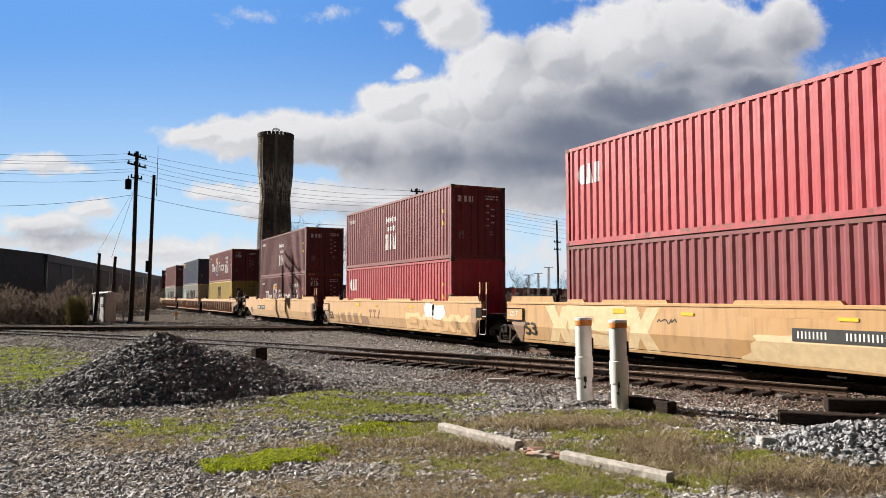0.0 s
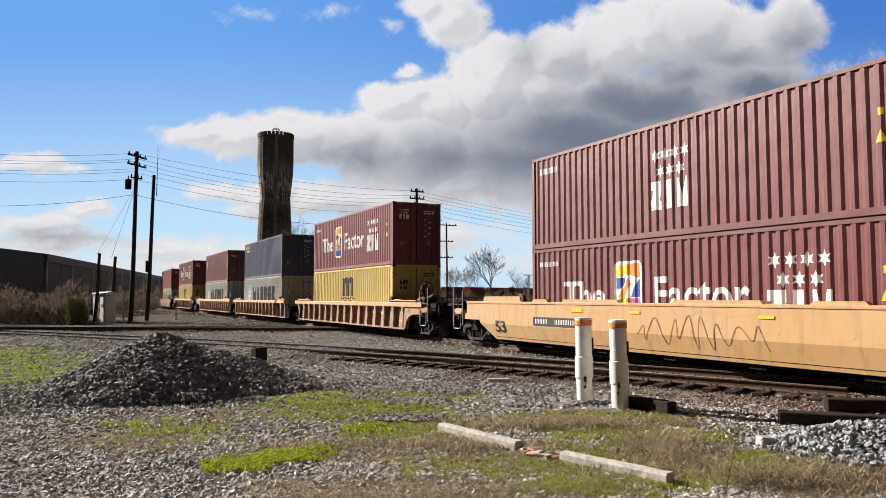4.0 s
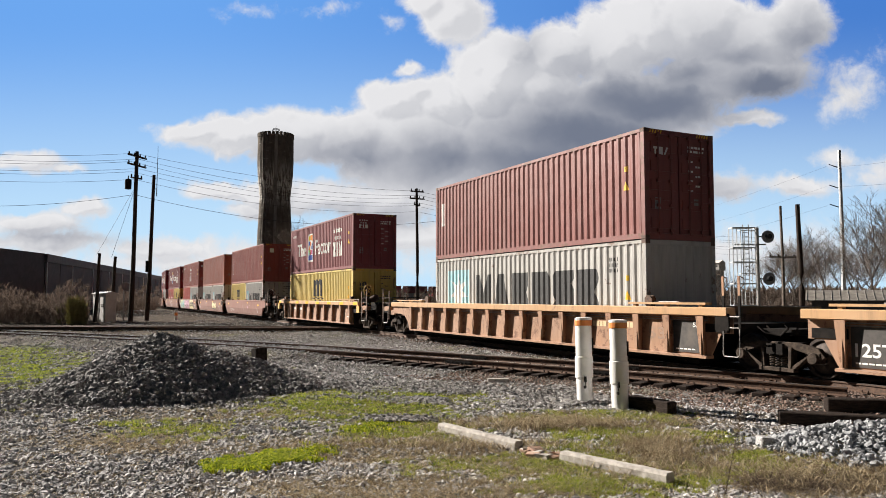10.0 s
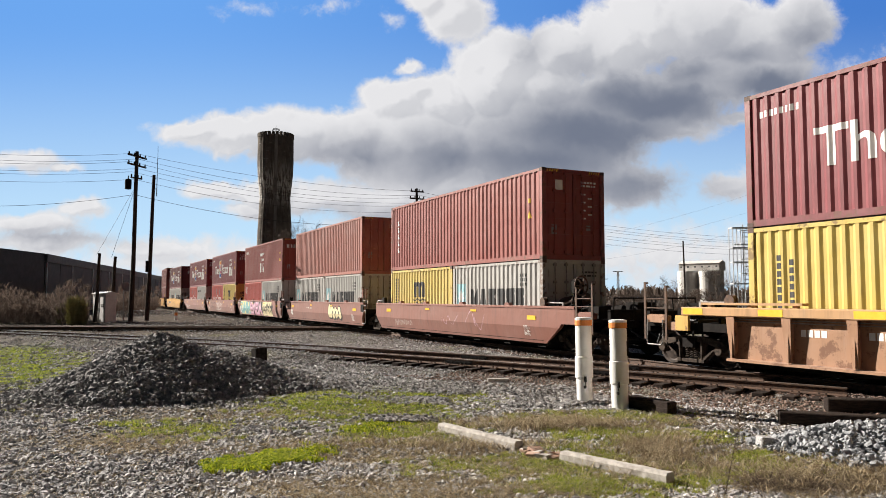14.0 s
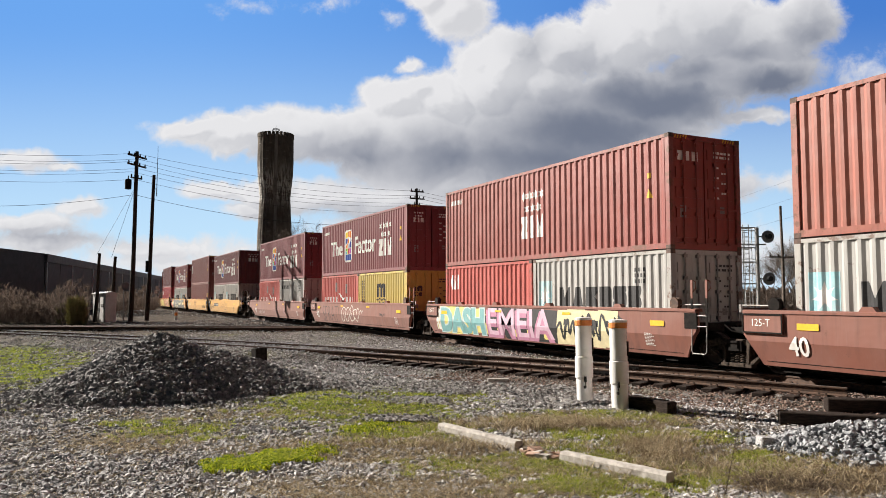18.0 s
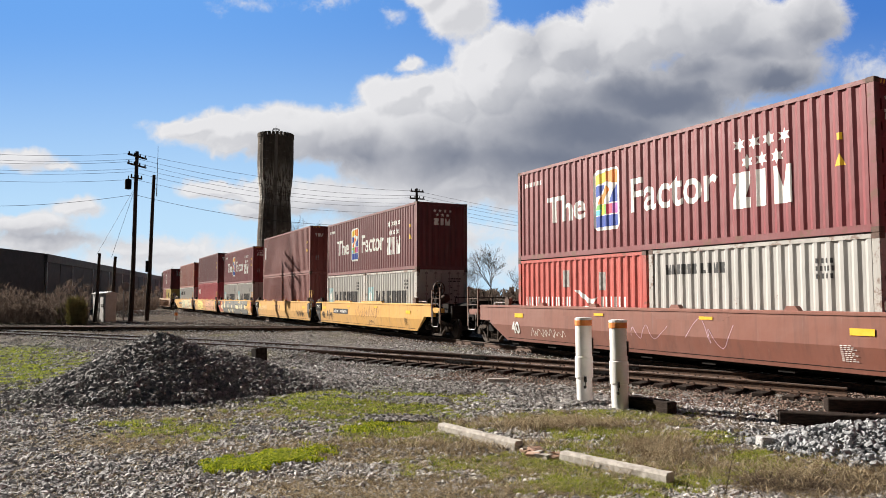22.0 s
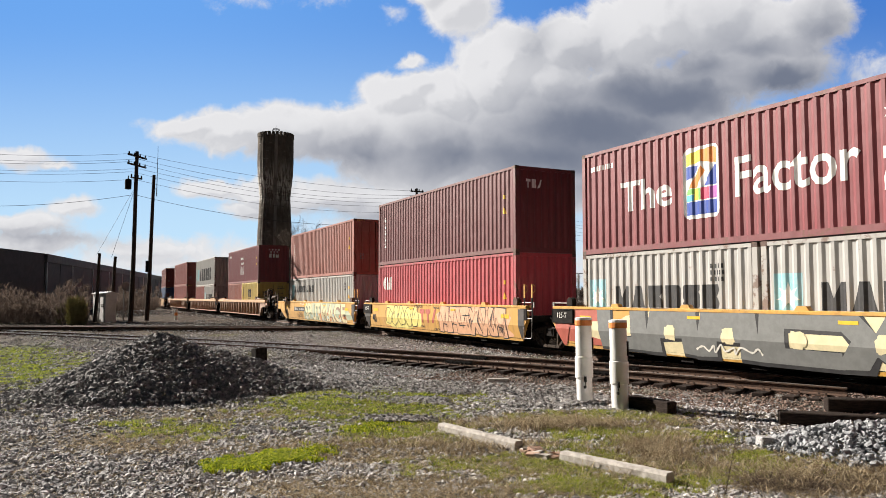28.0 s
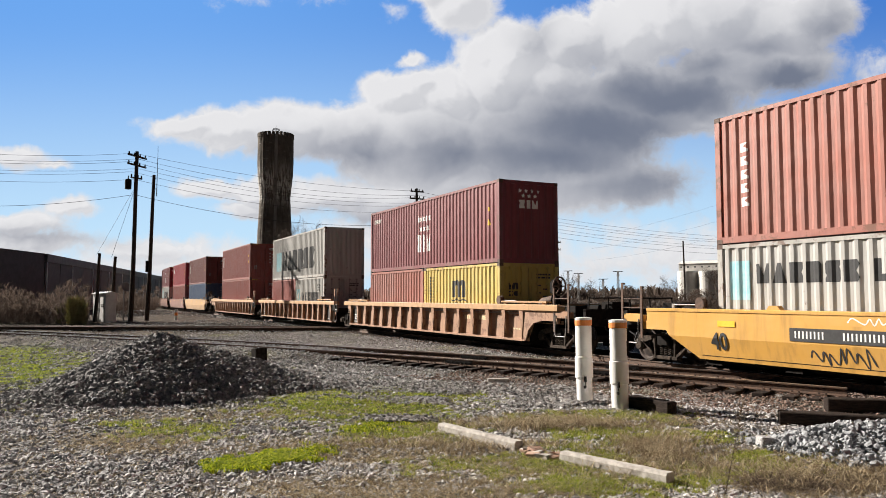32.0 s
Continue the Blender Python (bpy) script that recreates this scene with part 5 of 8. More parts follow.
def bars(bm, x0, x1, z0, z1, n, gap=0.22):
    """A row of plain bars in place of a name."""
    w = (x1 - x0) / n
    for i in range(n):
        rect(bm, x0 + i * w, x0 + (i + 1 - gap) * w, z0, z1)


BLOCKS = {
    "v": ((0, 0), (1, 0), (1, 1), (0.76, 1), (0.5, 0.42), (0.24, 1), (0, 1)),
    "t": ((0, 0), (1, 0), (0.68, 1), (0.32, 1)),
    "n": ((0, 0), (1, 0), (1, 0.34), (0.84, 0.5), (1, 0.66), (1, 1), (0, 1)),
    "r": ((0, 0), (1, 0), (1, 0.86), (0.88, 1), (0, 1)),
    "s": ((0, 0), (0.9, 0), (1, 0.12), (1, 0.56), (0.9, 0.7), (1, 0.8), (1, 1), (0.1, 1), (0, 0.88), (0, 0.44), (0.1, 0.3), (0, 0.2)),
    "w": ((0, 0), (0.86, 0), (1, 0.2), (0.78, 0.5), (1, 0.8), (0.86, 1), (0, 1)),
    "z": ((0, 0), (1, 0), (1, 0.28), (0.78, 0.3), (1, 0.7), (1, 1), (0, 1), (0, 0.72), (0.22, 0.7), (0, 0.3)),
    "i": ((0.22, 0), (0.78, 0), (0.78, 1), (0.22, 1)),
    "c": ((0.5, 0), (1, 0), (1, 1), (0.5, 1), (0.2, 0.88), (0, 0.62), (0, 0.38), (0.2, 0.12)),
    "l": ((0, 0), (1, 0), (1, 0.32), (0.4, 0.32), (0.4, 1), (0, 1)),
    "j": ((0.34, 0), (0.66, 0), (0.66, 0.68), (1, 0.68), (1, 1), (0, 1), (0, 0.68), (0.34, 0.68)),
    "x": ((0, 0), (0.4, 0), (1, 1), (0.6, 1)),
    "m": ((0, 0), (0, 0.96), (0.14, 0.96), (0.2, 0.88), (0.28, 0.97), (0.38, 1), (0.47, 0.97), (0.54, 0.88), (0.63, 0.97), (0.74, 1), (0.87, 0.97), (0.96, 0.89), (1, 0.76), (1, 0), (0.75, 0),
          (0.75, 0.64), (0.69, 0.72), (0.62, 0.64), (0.62, 0), (0.37, 0), (0.37, 0.64), (0.31, 0.72), (0.25, 0.64), (0.25, 0)),
}


def blocky(bm, x0, x1, z0, z1, shapes, gap=0.16):
    """A row of plain block shapes in place of a brand."""
    w = (x1 - x0) / len(shapes)
    for i, s in enumerate(shapes):
        if s in BLOCKS:
            flat_shape(bm, [(x0 + (i + u * (1 - gap)) * w, z0 + v * (z1 - z0)) for u, v in BLOCKS[s]])


def arched_emblem(bm, x0, x1, z0, z1):
    """A double arch over a wave line, with two domes below it."""
    w = x1 - x0
    blocky(bm, x0, x1, z0, z1, "m", 0.0)
    top = [(x0 - 0.13 * w + 1.26 * w * k / 14, z0 - 0.03 - 0.07 * abs(math.sin(2.5 * math.pi * k / 14 + 0.4))) for k in range(15)]
    flat_shape(bm, top[::-1] + [(x, z - 0.055) for x, z in top])
    for a in (0.03, 0.53):
        cx, r = x0 + (a + 0.22) * w, 0.22 * w
        flat_shape(bm, [(cx + r * math.cos(math.pi * k / 10), z0 - 0.62 + 0.44 * math.sin(math.pi * k / 10)) for k in range(11)])


def seven_stars(bm, x0, x1, z0, z1):
    for k in range(4):
        star(bm, x0 + (k + 0.5) * (x1 - x0) / 4, z1 - 0.22 * (z1 - z0), 0.17)
    for k in range(3):
        star(bm, x0 + (k + 1.0) * (x1 - x0) / 4, z0 + 0.25 * (z1 - z0), 0.17)


RAINBOW = {n: surface("logo_" + n, c, tuple(min(1, v * 1.12) for v in c), 7, 0.5, 0, 0.1) for n, c in (
    ("yellow", (0.72, 0.5, 0.03)), ("blue", (0.02, 0.06, 0.32)), ("red", (0.6, 0.05, 0.12)), ("cyan", (0.1, 0.45, 0.6)), ("green", (0.16, 0.45, 0.1)), ("purple", (0.4, 0.1, 0.4)), ("orange", (0.72, 0.22, 0.03)), ("white", (0.74, 0.72, 0.7)))}


def emblem(bm, which, x=-2.13):
    """The coloured fields of the emblem between the two words."""
    w, z0, h = 1.06, 0.69, 1.64
    fields = {
        "yellow": (((0.05, 0.76), (0.5, 0.8), (0.5, 0.97), (0.05, 0.93)), ((0.28, 0.25), (0.42, 0.25), (0.42, 0.42), (0.3, 0.42))),
        "orange": (((0.51, 0.8), (0.95, 0.74), (0.95, 0.95), (0.85, 0.98), (0.51, 0.97)), ((0.13, 0.43), (0.36, 0.43), (0.6, 0.66), (0.5, 0.74))),
        "blue": (((0.05, 0.56), (0.26, 0.58), (0.44, 0.75), (0.05, 0.75)), ((0.58, 0.44), (0.95, 0.44), (0.95, 0.72), (0.88, 0.72)), ((0.05, 0.04), (0.95, 0.04), (0.95, 0.23), (0.05, 0.23))),
        "red": (((0.5, 0.25), (0.74, 0.25), (0.74, 0.42), (0.5, 0.42)),),
        "cyan": (((0.05, 0.24), (0.27, 0.24), (0.29, 0.33), (0.05, 0.33)),),
        "green": (((0.05, 0.34), (0.29, 0.34), (0.3, 0.42), (0.09, 0.42)), ((0.43, 0.25), (0.49, 0.25), (0.49, 0.42), (0.43, 0.42))),
        "purple": (((0.75, 0.25), (0.95, 0.25), (0.95, 0.42), (0.75, 0.42)),),
        "white": (((0.37, 0.43), (0.56, 0.44), (0.87, 0.73), (0.62, 0.75), (0.61, 0.66)),)}[which]
    for pts in fields:
        flat_shape(bm, [(x + u * w, z0 + v * h) for u, v in pts])


def rounded(bm, x0, x1, z0, z1, r):
    pts = []
    for cx, cz, a0 in ((x1 - r, z1 - r, 0), (x0 + r, z1 - r, 90), (x0 + r, z0 + r, 180), (x1 - r, z0 + r, 270)):
        pts += [(cx + r * math.cos(radians(a0 + 30 * k)), cz + r * math.sin(radians(a0 + 30 * k))) for k in range(4)]
    flat_shape(bm, pts)


def livery(kind, c, h):
    """The markings on a container's near side and visible end; they are parts of it."""
    side = Matrix.Translation((0, -HALF + 0.006, 0))

    def put(key, draw, mat, label=""):
        mark_parts("marking", marks(key, draw, mat), mat, c, label, at=side)
    if kind == "factor":
        put("the", lambda b: words(b, "The", -4.42, -2.56, 1.06, 1.86), WHITE, "white lettering")
        put("factor", lambda b: words(b, "Factor", -0.62, 2.34, 1.02, 1.92), WHITE, "white lettering")
        put("zf_frame", lambda b: rounded(b, -2.15, -1.05, 0.66, 2.36, 0.16), WHITE, "white emblem ground")
        for n, m in RAINBOW.items():
            mark_parts("marking", marks("emblem" + n, lambda b, n=n: emblem(b, n), m), m, c, "coloured emblem tile", at=side @ Matrix.Translation((0, -0.003, 0)))
        put("zf_name", lambda b: blocky(b, 2.78, 4.36, 0.76, 1.56, "ziv"), WHITE, "white block shapes")
        put("zf_stars", lambda b: seven_stars(b, 2.78, 4.32, 1.58, 2.34), WHITE, "white stars")
        put("zf_com", lambda b: bars(b, -5.72, -4.7, 2.34, 2.48, 8, 0.4), WHITE)
    elif kind == "stars":
        put("st_name", lambda b: blocky(b, -0.68, 0.66, 0.7, 1.42, "ziv"), WHITE, "white block shapes")
        put("st_stars", lambda b: seven_stars(b, -0.66, 0.66, 1.46, 2.24), WHITE, "white stars")
        put("st_com", lambda b: bars(b, -5.66, -4.72, 2.32, 2.5, 10, 0.4), WHITE)
    elif kind == "sea40":
        put("s40sq", lambda b: rect(b, -5.0, -3.32, 0.75, 2.42), SKYBLUE, "pale blue square")
        mark_parts("marking", marks("s40st", lambda b: star(b, -4.16, 1.58, 0.72, 7, 0.42), WHITE), WHITE, c, "white star", at=side @ Matrix.Translation((0, -0.003, 0)))
        put("s40nm", lambda b: blocky(b, -2.78, 4.36, 0.92, 2.2, "vtnrsw", 0.16), BLACK, "black block shapes")
    elif kind == "line40":
        put("l40sq", lambda b: rect(b, -5.75, -5.2, 1.35, 2.2), SKYBLUE)
        put("l40nm", lambda b: (blocky(b, -5.04, -2.62, 1.7, 2.12, "vtnrsw", 0.18), blocky(b, -2.42, -0.95, 1.7, 2.12, "livn", 0.18)), BLACK, "black block shapes")
    elif kind == "top40":
        put("t40sq", lambda b: rect(b, -5.0, -3.7, 0.6, 1.9), SKYBLUE)
        put("t40nm", lambda b: blocky(b, -3.3, 4.25, 0.6, 1.9, "vtnrsw", 0.16), BLACK, "black block shapes")
    elif kind == "sea20":
        put("s20sq", lambda b: rect(b, -2.72, -2.06, 0.95, 1.9), SKYBLUE, "pale blue square")
        mark_parts("marking", marks("s20st", lambda b: star(b, -2.39, 1.42, 0.3, 7, 0.42), WHITE), WHITE, c, at=side @ Matrix.Translation((0, -0.003, 0)))
        put("s20nm", lambda b: blocky(b, -1.62, 2.05, 1.15, 1.7, "vtnrsw", 0.16), BLACK, "black block shapes")
    elif kind == "line20":
        put("l20nm", lambda b: (blocky(b, -2.42, -1.4, 1.96, 2.2, "vtnrsw", 0.18), blocky(b, -1.3, -0.55, 1.96, 2.2, "livn", 0.18)), BLACK, "black block shapes")
    elif kind == "m40":
        put("m40", lambda b: arched_emblem(b, -0.9, 0.85, 1.45, 2.46), BLACK, "black arched emblem")
        put("m40v", lambda b: [rect(b, -5.4 + k * 0.3, -5.27 + k * 0.3, 2.16 - 0.165 * j - 0.1 * k, 2.28 - 0.165 * j - 0.1 * k) for k in range(2) for j in range((11, 8)[k])], BLACK)
    elif kind == "m20":
        put("m20", lambda b: arched_emblem(b, -0.5, 0.5, 1.4, 2.06), BLACK, "black arched emblem")
        put("m20v", lambda b: [rect(b, -2.5 + k * 0.24, -2.4 + k * 0.24, 1.1 + 0.13 * j, 1.19 + 0.13 * j) for k in range(2) for j in range(9)], BLACK)
    elif kind == "lease40":
        put("le40", lambda b: blocky(b, -5.5, -4.45, 1.75, 2.32, "cti", 0.12), WHITE, "white block shapes")
    elif kind == "lease20":
        put("le20", lambda b: blocky(b, -2.62, -1.9, 1.7, 2.25, "cti", 0.12), WHITE, "white block shapes")
    elif kind == "upright":
        put("up", lambda b: [flat_shape(b, ((-5.4, 0.8 + 0.3 * j), (-5.18, 0.8 + 0.3 * j), (-5.18, 0.86 + 0.3 * j), (-5.3, 0.92 + 0.3 * j), (-5.18, 1.0 + 0.3 * j), (-5.4, 1.0 + 0.3 * j))) for j in range(5)], WHITE)
    elif kind == "small":
        put("sm", lambda b: bars(b, -5.6, -5.35, 1.3, 2.2, 1), WHITE)
    elif kind == "yellowtag":
        put("yt", lambda b: bars(b, -5.62, -4.1, 2.4, 2.7, 5), YELLOW)
        put("yt2", lambda b: bars(b, -5.4, -4.2, 2.18, 2.3, 6), WHITE)
    elif kind == "south":
        put("so", lambda b: (bars(b, -2.6, -0.1, 1.1, 1.42, 14, 0.62), bars(b, 1.2, 2.3, 1.1, 1.42, 6, 0.62)), WHITE, "slim white bars in place of a name")
        put("so3", lambda b: (flat_shape(b, ((-0.05, 1.62), (0.2, 1.6), (0.75, 1.34), (1.0, 1.4), (0.85, 1.22), (0.6, 1.24))), flat_shape(b, ((0.25, 1.06), (0.4, 1.16), (0.7, 1.16), (0.85, 1.06)))), WHITE, "white swoosh")
        put("so2", lambda b: (rect(b, -0.6, -0.25, 1.7, 2.2), rect(b, 1.1, 1.4, 1.6, 2.1)), GALV, "grey repair patches")
    if kind in ("factor", "stars", "m40", "sea40", "upright", "small", "lease40", "line40"):
        put("warn" + str(h), lambda b: (flat_shape(b, ((5.24, 1.34), (5.46, 1.34), (5.35, 1.58))), rect(b, 5.31, 5.41, 1.84, 1.98)), YELLOW, "yellow warning triangle")
    if kind in ("sea20", "line20", "sea40", "line40"):
        x = 1.7 if "20" in kind else 4.6
        put("code" + kind, lambda b: [bars(b, x, x + 0.42, h - 0.52 - 0.15 * j, h - 0.42 - 0.15 * j, 4 + j % 2, 0.55) for j in range(3)], BLACK)


def door_set(c, h, paintm, logo, x):
    """Two door leaves with locking bars, hinges and stencils, on the end at x."""
    turn = Matrix.Translation((x, 0, 0)) @ Matrix.Rotation(radians(90), 4, "Z")
    for s in (-1, 1):
        def leaf(s=s):
            bm = bmesh.new()
            a, b = (-1.05, -0.022) if s < 0 else (0.022, 1.05)
            box(bm, a, b, 0.03, 0.06, 0.17, h - 0.13)
            for k in range(5):
                z = 0.3 + k * (h - 0.6) / 4.6
                box(bm, a + 0.08, b - 0.08, 0.002, 0.03, z, z + (h - 0.6) / 4.6 * 0.55)
            return as_mesh("door", bm, paintm)
        d = part("door", cached(("leaf", s, h, paintm.name), leaf), paintm, c, at=turn)
        for k in (0.28, 0.72):
            def bar(k=k, s=s):
                bm = bmesh.new()
                xx = s * (0.05 + k * 0.98)
                tube(bm, (xx, -0.035, 0.12), (xx, -0.035, h - 0.08), 0.021, n=6)
                for z in (0.2, 0.85, 1.5, h - 0.75, h - 0.2):
                    box(bm, xx - 0.055, xx + 0.055, -0.06, 0.004, z, z + 0.08)
                box(bm, xx - 0.03, xx + s * 0.3, -0.06, -0.04, 1.02, 1.06)
                return as_mesh("locking_bar", bm, GALV if paintm.name.startswith("container_grey") else paintm)
            part("locking_bar", cached(("bar", k, s, h, paintm.name), bar), GALV, d)
        for k in range(4):
            def hinge(k=k, s=s):
                bm = bmesh.new()
                z = 0.35 + k * (h - 0.75) / 3
                box(bm, s * 1.03, s * 1.16, -0.03, 0.02, z, z + 0.12)
                return as_mesh("hinge", bm, paintm)
            part("hinge", cached(("hinge", k, s, h, paintm.name), hinge), paintm, d)
    ink = BLACK if paintm.name.startswith(("container_yellow", "container_grey")) else WHITE
    out_m = turn @ Matrix.Translation((0, -0.002, 0))
    mark_parts("stencil", marks(("doorcode", h), lambda b: [bars(b, 0.3, 0.92, h - 0.42 - 0.11 * j, h - 0.36 - 0.11 * j, (5, 3)[j % 2] if j < 2 else 4) for j in range(2)]
         + [bars(b, 0.32 + 0.25 * (j % 2), 0.5 + 0.25 * (j % 2), h - 0.8 - 0.13 * j, h - 0.75 - 0.13 * j, 2) for j in range(7)], ink, False), ink, c, "rows of plain stencil bars", at=out_m)
    if h > 2.8:
        mark_parts("hazard_stripes", marks(("hatch", h), lambda b: [flat_shape(b, ((q * 1.0 - q * 0.09 * k, h - 0.115), (q * 1.0 - q * 0.09 * k - 0.04, h - 0.115), (q * 1.0 - q * 0.09 * k - 0.01, h - 0.03), (q * 1.0 - q * 0.09 * k + 0.03, h - 0.03))) for q in (-1, 1) for k in range(5)], YELLOW, False), YELLOW, c, "yellow height-warning stripes", at=turn @ Matrix.Translation((0, -0.025, 0)))
    mark_parts("plate", marks(("csc", h), lambda b: (rect(b, -0.86, -0.66, 0.8, 1.1), rect(b, 0.5, 0.66, 0.95, 1.12)), GALV, False), GALV, c, at=out_m)
    if logo == "stars":
        mark_parts("stencil", marks(("dl", h), lambda b: (seven_stars_small(b, -0.9, -0.4, h - 0.5), blocky(b, -0.9, -0.38, h - 0.78, h - 0.58, "ziv")), WHITE, False), WHITE, c, at=out_m)
    elif logo == "name":
        mark_parts("stencil", marks(("dn", h), lambda b: blocky(b, -0.92, -0.2, h - 0.66, h - 0.42, "ziv"), WHITE, False), WHITE, c, at=out_m)
    elif logo == "m":
        mark_parts("stencil", marks(("dm", h), lambda b: (blocky(b, -0.84, -0.46, h - 0.92, h - 0.68, "m", 0), blocky(b, -0.84, -0.46, h - 1.14, h - 0.97, "sc", 0.12)), BLACK, False), BLACK, c, at=out_m)
    elif logo == "low":
        mark_parts("stencil", marks(("dt", h), lambda b: blocky(b, -0.9, -0.35, h - 0.66, h - 0.46, "jnx"), WHITE, False), WHITE, c, at=out_m)
    elif logo == "square":
        mark_parts("stencil", marks(("dq", h), lambda b: rect(b, -0.75, -0.42, h - 0.68, h - 0.36), WHITE, False), WHITE, c, at=out_m)


def seven_stars_small(bm, x0, x1, z):
    for k in range(4):
        star(bm, x0 + (k + 0.5) * (x1 - x0) / 4, z + 0.14, 0.055, 5)
    for k in range(3):
        star(bm, x0 + (k + 1) * (x1 - x0) / 4, z, 0.055, 5)


BASE = {"maroon": (0.19, 0.036, 0.042), "plum": (0.14, 0.028, 0.03), "red": (0.40, 0.045, 0.06), "scarlet": (0.45, 0.062, 0.045), "brick": (0.27, 0.06, 0.045), "brown": (0.2, 0.048, 0.04),
        "salmon": (0.33, 0.1, 0.068), "yellow": (0.6, 0.45, 0.1), "navy": (0.032, 0.05, 0.095), "grey": (0.4, 0.385, 0.36), "blue": (0.035, 0.09, 0.2)}
COLOURS = {
    "maroon": paint("container_maroon", (0.2, 0.031, 0.039), 0.7, 0.143),
    "plum": paint("container_plum", (0.14, 0.022, 0.026), 0.7, 0.143),
    "red": paint("container_red", (0.42, 0.036, 0.052), 0.72, 0.195),
    "scarlet": paint("container_scarlet", (0.45, 0.062, 0.045), 0.66, 0.195),
    "brick": paint("container_brick", (0.27, 0.05, 0.037), 0.7, 0.227),
    "brown": paint("container_brown", (0.2, 0.048, 0.04), 0.68, 0.195),
    "salmon": paint("container_salmon", (0.33, 0.1, 0.068), 0.64, 0.6),
    "yellow": paint("container_yellow", (0.55, 0.41, 0.085), 0.7, 0.3),
    "navy": paint("container_navy", (0.032, 0.052, 0.125), 0.72, 0.195),
    "grey": paint("container_grey", (0.4, 0.39, 0.372), 0.63, 0.1),
    "blue": paint("container_blue", (0.035, 0.09, 0.2), 0.7, 0.2),
}
WORDS = {"maroon": "maroon", "plum": "dark maroon", "red": "bright red", "scarlet": "scarlet", "brick": "brick red", "brown": "red-brown", "salmon": "faded orange-brown",
         "yellow": "yellow", "navy": "navy blue", "grey": "pale grey", "blue": "blue"}


def container(colour, kind, length=12.192, h=2.896, end="doors", logo=""):
    """A corrugated steel shipping container: rails, posts, castings, walls, doors or a blank end."""
    m = COLOURS[colour]
    worn = paint(m.name + "_worn", BASE[colour], 0.52, 0.4)
    what = {"factor": "with lettering and coloured emblem", "stars": "with white stars and block shapes", "m40": "with a black arched emblem", "m20": "with a black arched emblem",
            "sea40": "with a pale blue star square", "sea20": "with a pale blue star square", "line40": "with small black block shapes", "line20": "with small black block shapes",
            "top40": "with large black block shapes"}.get(kind, "with corrugated weathered sides")
    size = "forty-foot" if length > 10 else "twenty-foot"
    c = thing("shipping_container", f"{WORDS[colour]} {size} shipping container {what}", "shipping container", group="shipping containers")
    L = length / 2
    # the corrugation starts on a whole pitch so that markings of both lengths fit it
    def rail(z0, z1, t):
        def make():
            bm = bmesh.new()
            box(bm, -L + 0.1, L - 0.1, -t, 0, z0, z1)
            return as_mesh("rail", bm, worn)
        return cached(("rail", length, z0, round(z1, 3), t, colour), make)
    for s in (-1, 1):
        flip = Matrix.Translation((0, -HALF, 0)) if s < 0 else Matrix.Rotation(math.pi, 4, "Z") @ Matrix.Translation((0, -HALF, 0))
        part("side_panel", cached(("side", length, h, colour), lambda: corrugated(-L + 0.15, L - 0.15, 0.15, h - 0.09, m)), m, c, at=flip @ Matrix.Translation((0, 0.006, 0)))
        part("bottom_rail", rail(0.02, 0.16, 0.05), m, c, at=flip @ Matrix.Translation((0, 0.05, 0)))
        part("top_rail", rail(h - 0.1, h - 0.015, 0.06), m, c, at=flip @ Matrix.Translation((0, 0.06, 0)))
        for e in (-1, 1):
            def post():
                bm = bmesh.new()
                box(bm, -0.08, 0.08, -0.075, 0.075, 0.1, h - 0.1)
                bmesh.ops.bevel(bm, geom=[q for q in bm.edges if abs(q.verts[0].co.z - q.verts[1].co.z) > 1], offset=0.012, segments=1, affect="EDGES")
                return as_mesh("corner_post", bm, worn)
            part("corner_post", cached(("post", h, colour), post), m, c, at=(e * (L - 0.08), s * (HALF - 0.075), 0))
            def casting():
                bm = bmesh.new()
                box(bm, -0.089, 0.089, -0.081, 0.081, 0, 0.118)
                bmesh.ops.bevel(bm, geom=bm.edges[:], offset=0.012, segments=1, affect="EDGES")
                return as_mesh("corner_casting", bm, CAST)
            for z in (0, h - 0.118):
                part("corner_casting", cached("casting", casting), CAST, c, at=(e * (L - 0.087), s * (HALF - 0.078), z))

    def roof():
        bm = bmesh.new()
        box(bm, -L + 0.1, L - 0.1, -HALF + 0.05, HALF - 0.05, h - 0.06, h - 0.035)
        n = int(length / 0.55)
        for i in range(n):
            x = -L + 0.3 + i * (length - 0.6) / n
            box(bm, x, x + 0.2, -HALF + 0.12, HALF - 0.12, h - 0.035, h - 0.018)
        return as_mesh("roof", bm, m)
    part("roof", cached(("roof", length, h, colour), roof), m, c)

    def floor():
        bm = bmesh.new()
        box(bm, -L + 0.1, L - 0.1, -HALF + 0.06, HALF - 0.06, 0.03, 0.15)
        return as_mesh("underframe", bm, m)
    part("underframe", cached(("under", length, colour), floor), m, c)

    def header(z0, z1):
        bm = bmesh.new()
        box(bm, -0.07, 0.07, -HALF + 0.1, HALF - 0.1, z0, z1)
        return as_mesh("end_rail", bm, m)
    for e in (-1, 1):
        part("end_rail", cached(("sill", colour), lambda: header(0.0, 0.16)), m, c, at=(e * (L - 0.08), 0, 0))
        part("end_rail", cached(("header", h, colour), lambda: header(h - 0.13, h - 0.01)), m, c, at=(e * (L - 0.08), 0, 0))
    blank = cached(("end", h, colour), lambda: corrugated(-HALF + 0.14, HALF - 0.14, 0.16, h - 0.13, m, "end_wall"))
    quarter = Matrix.Rotation(radians(90), 4, "Z")
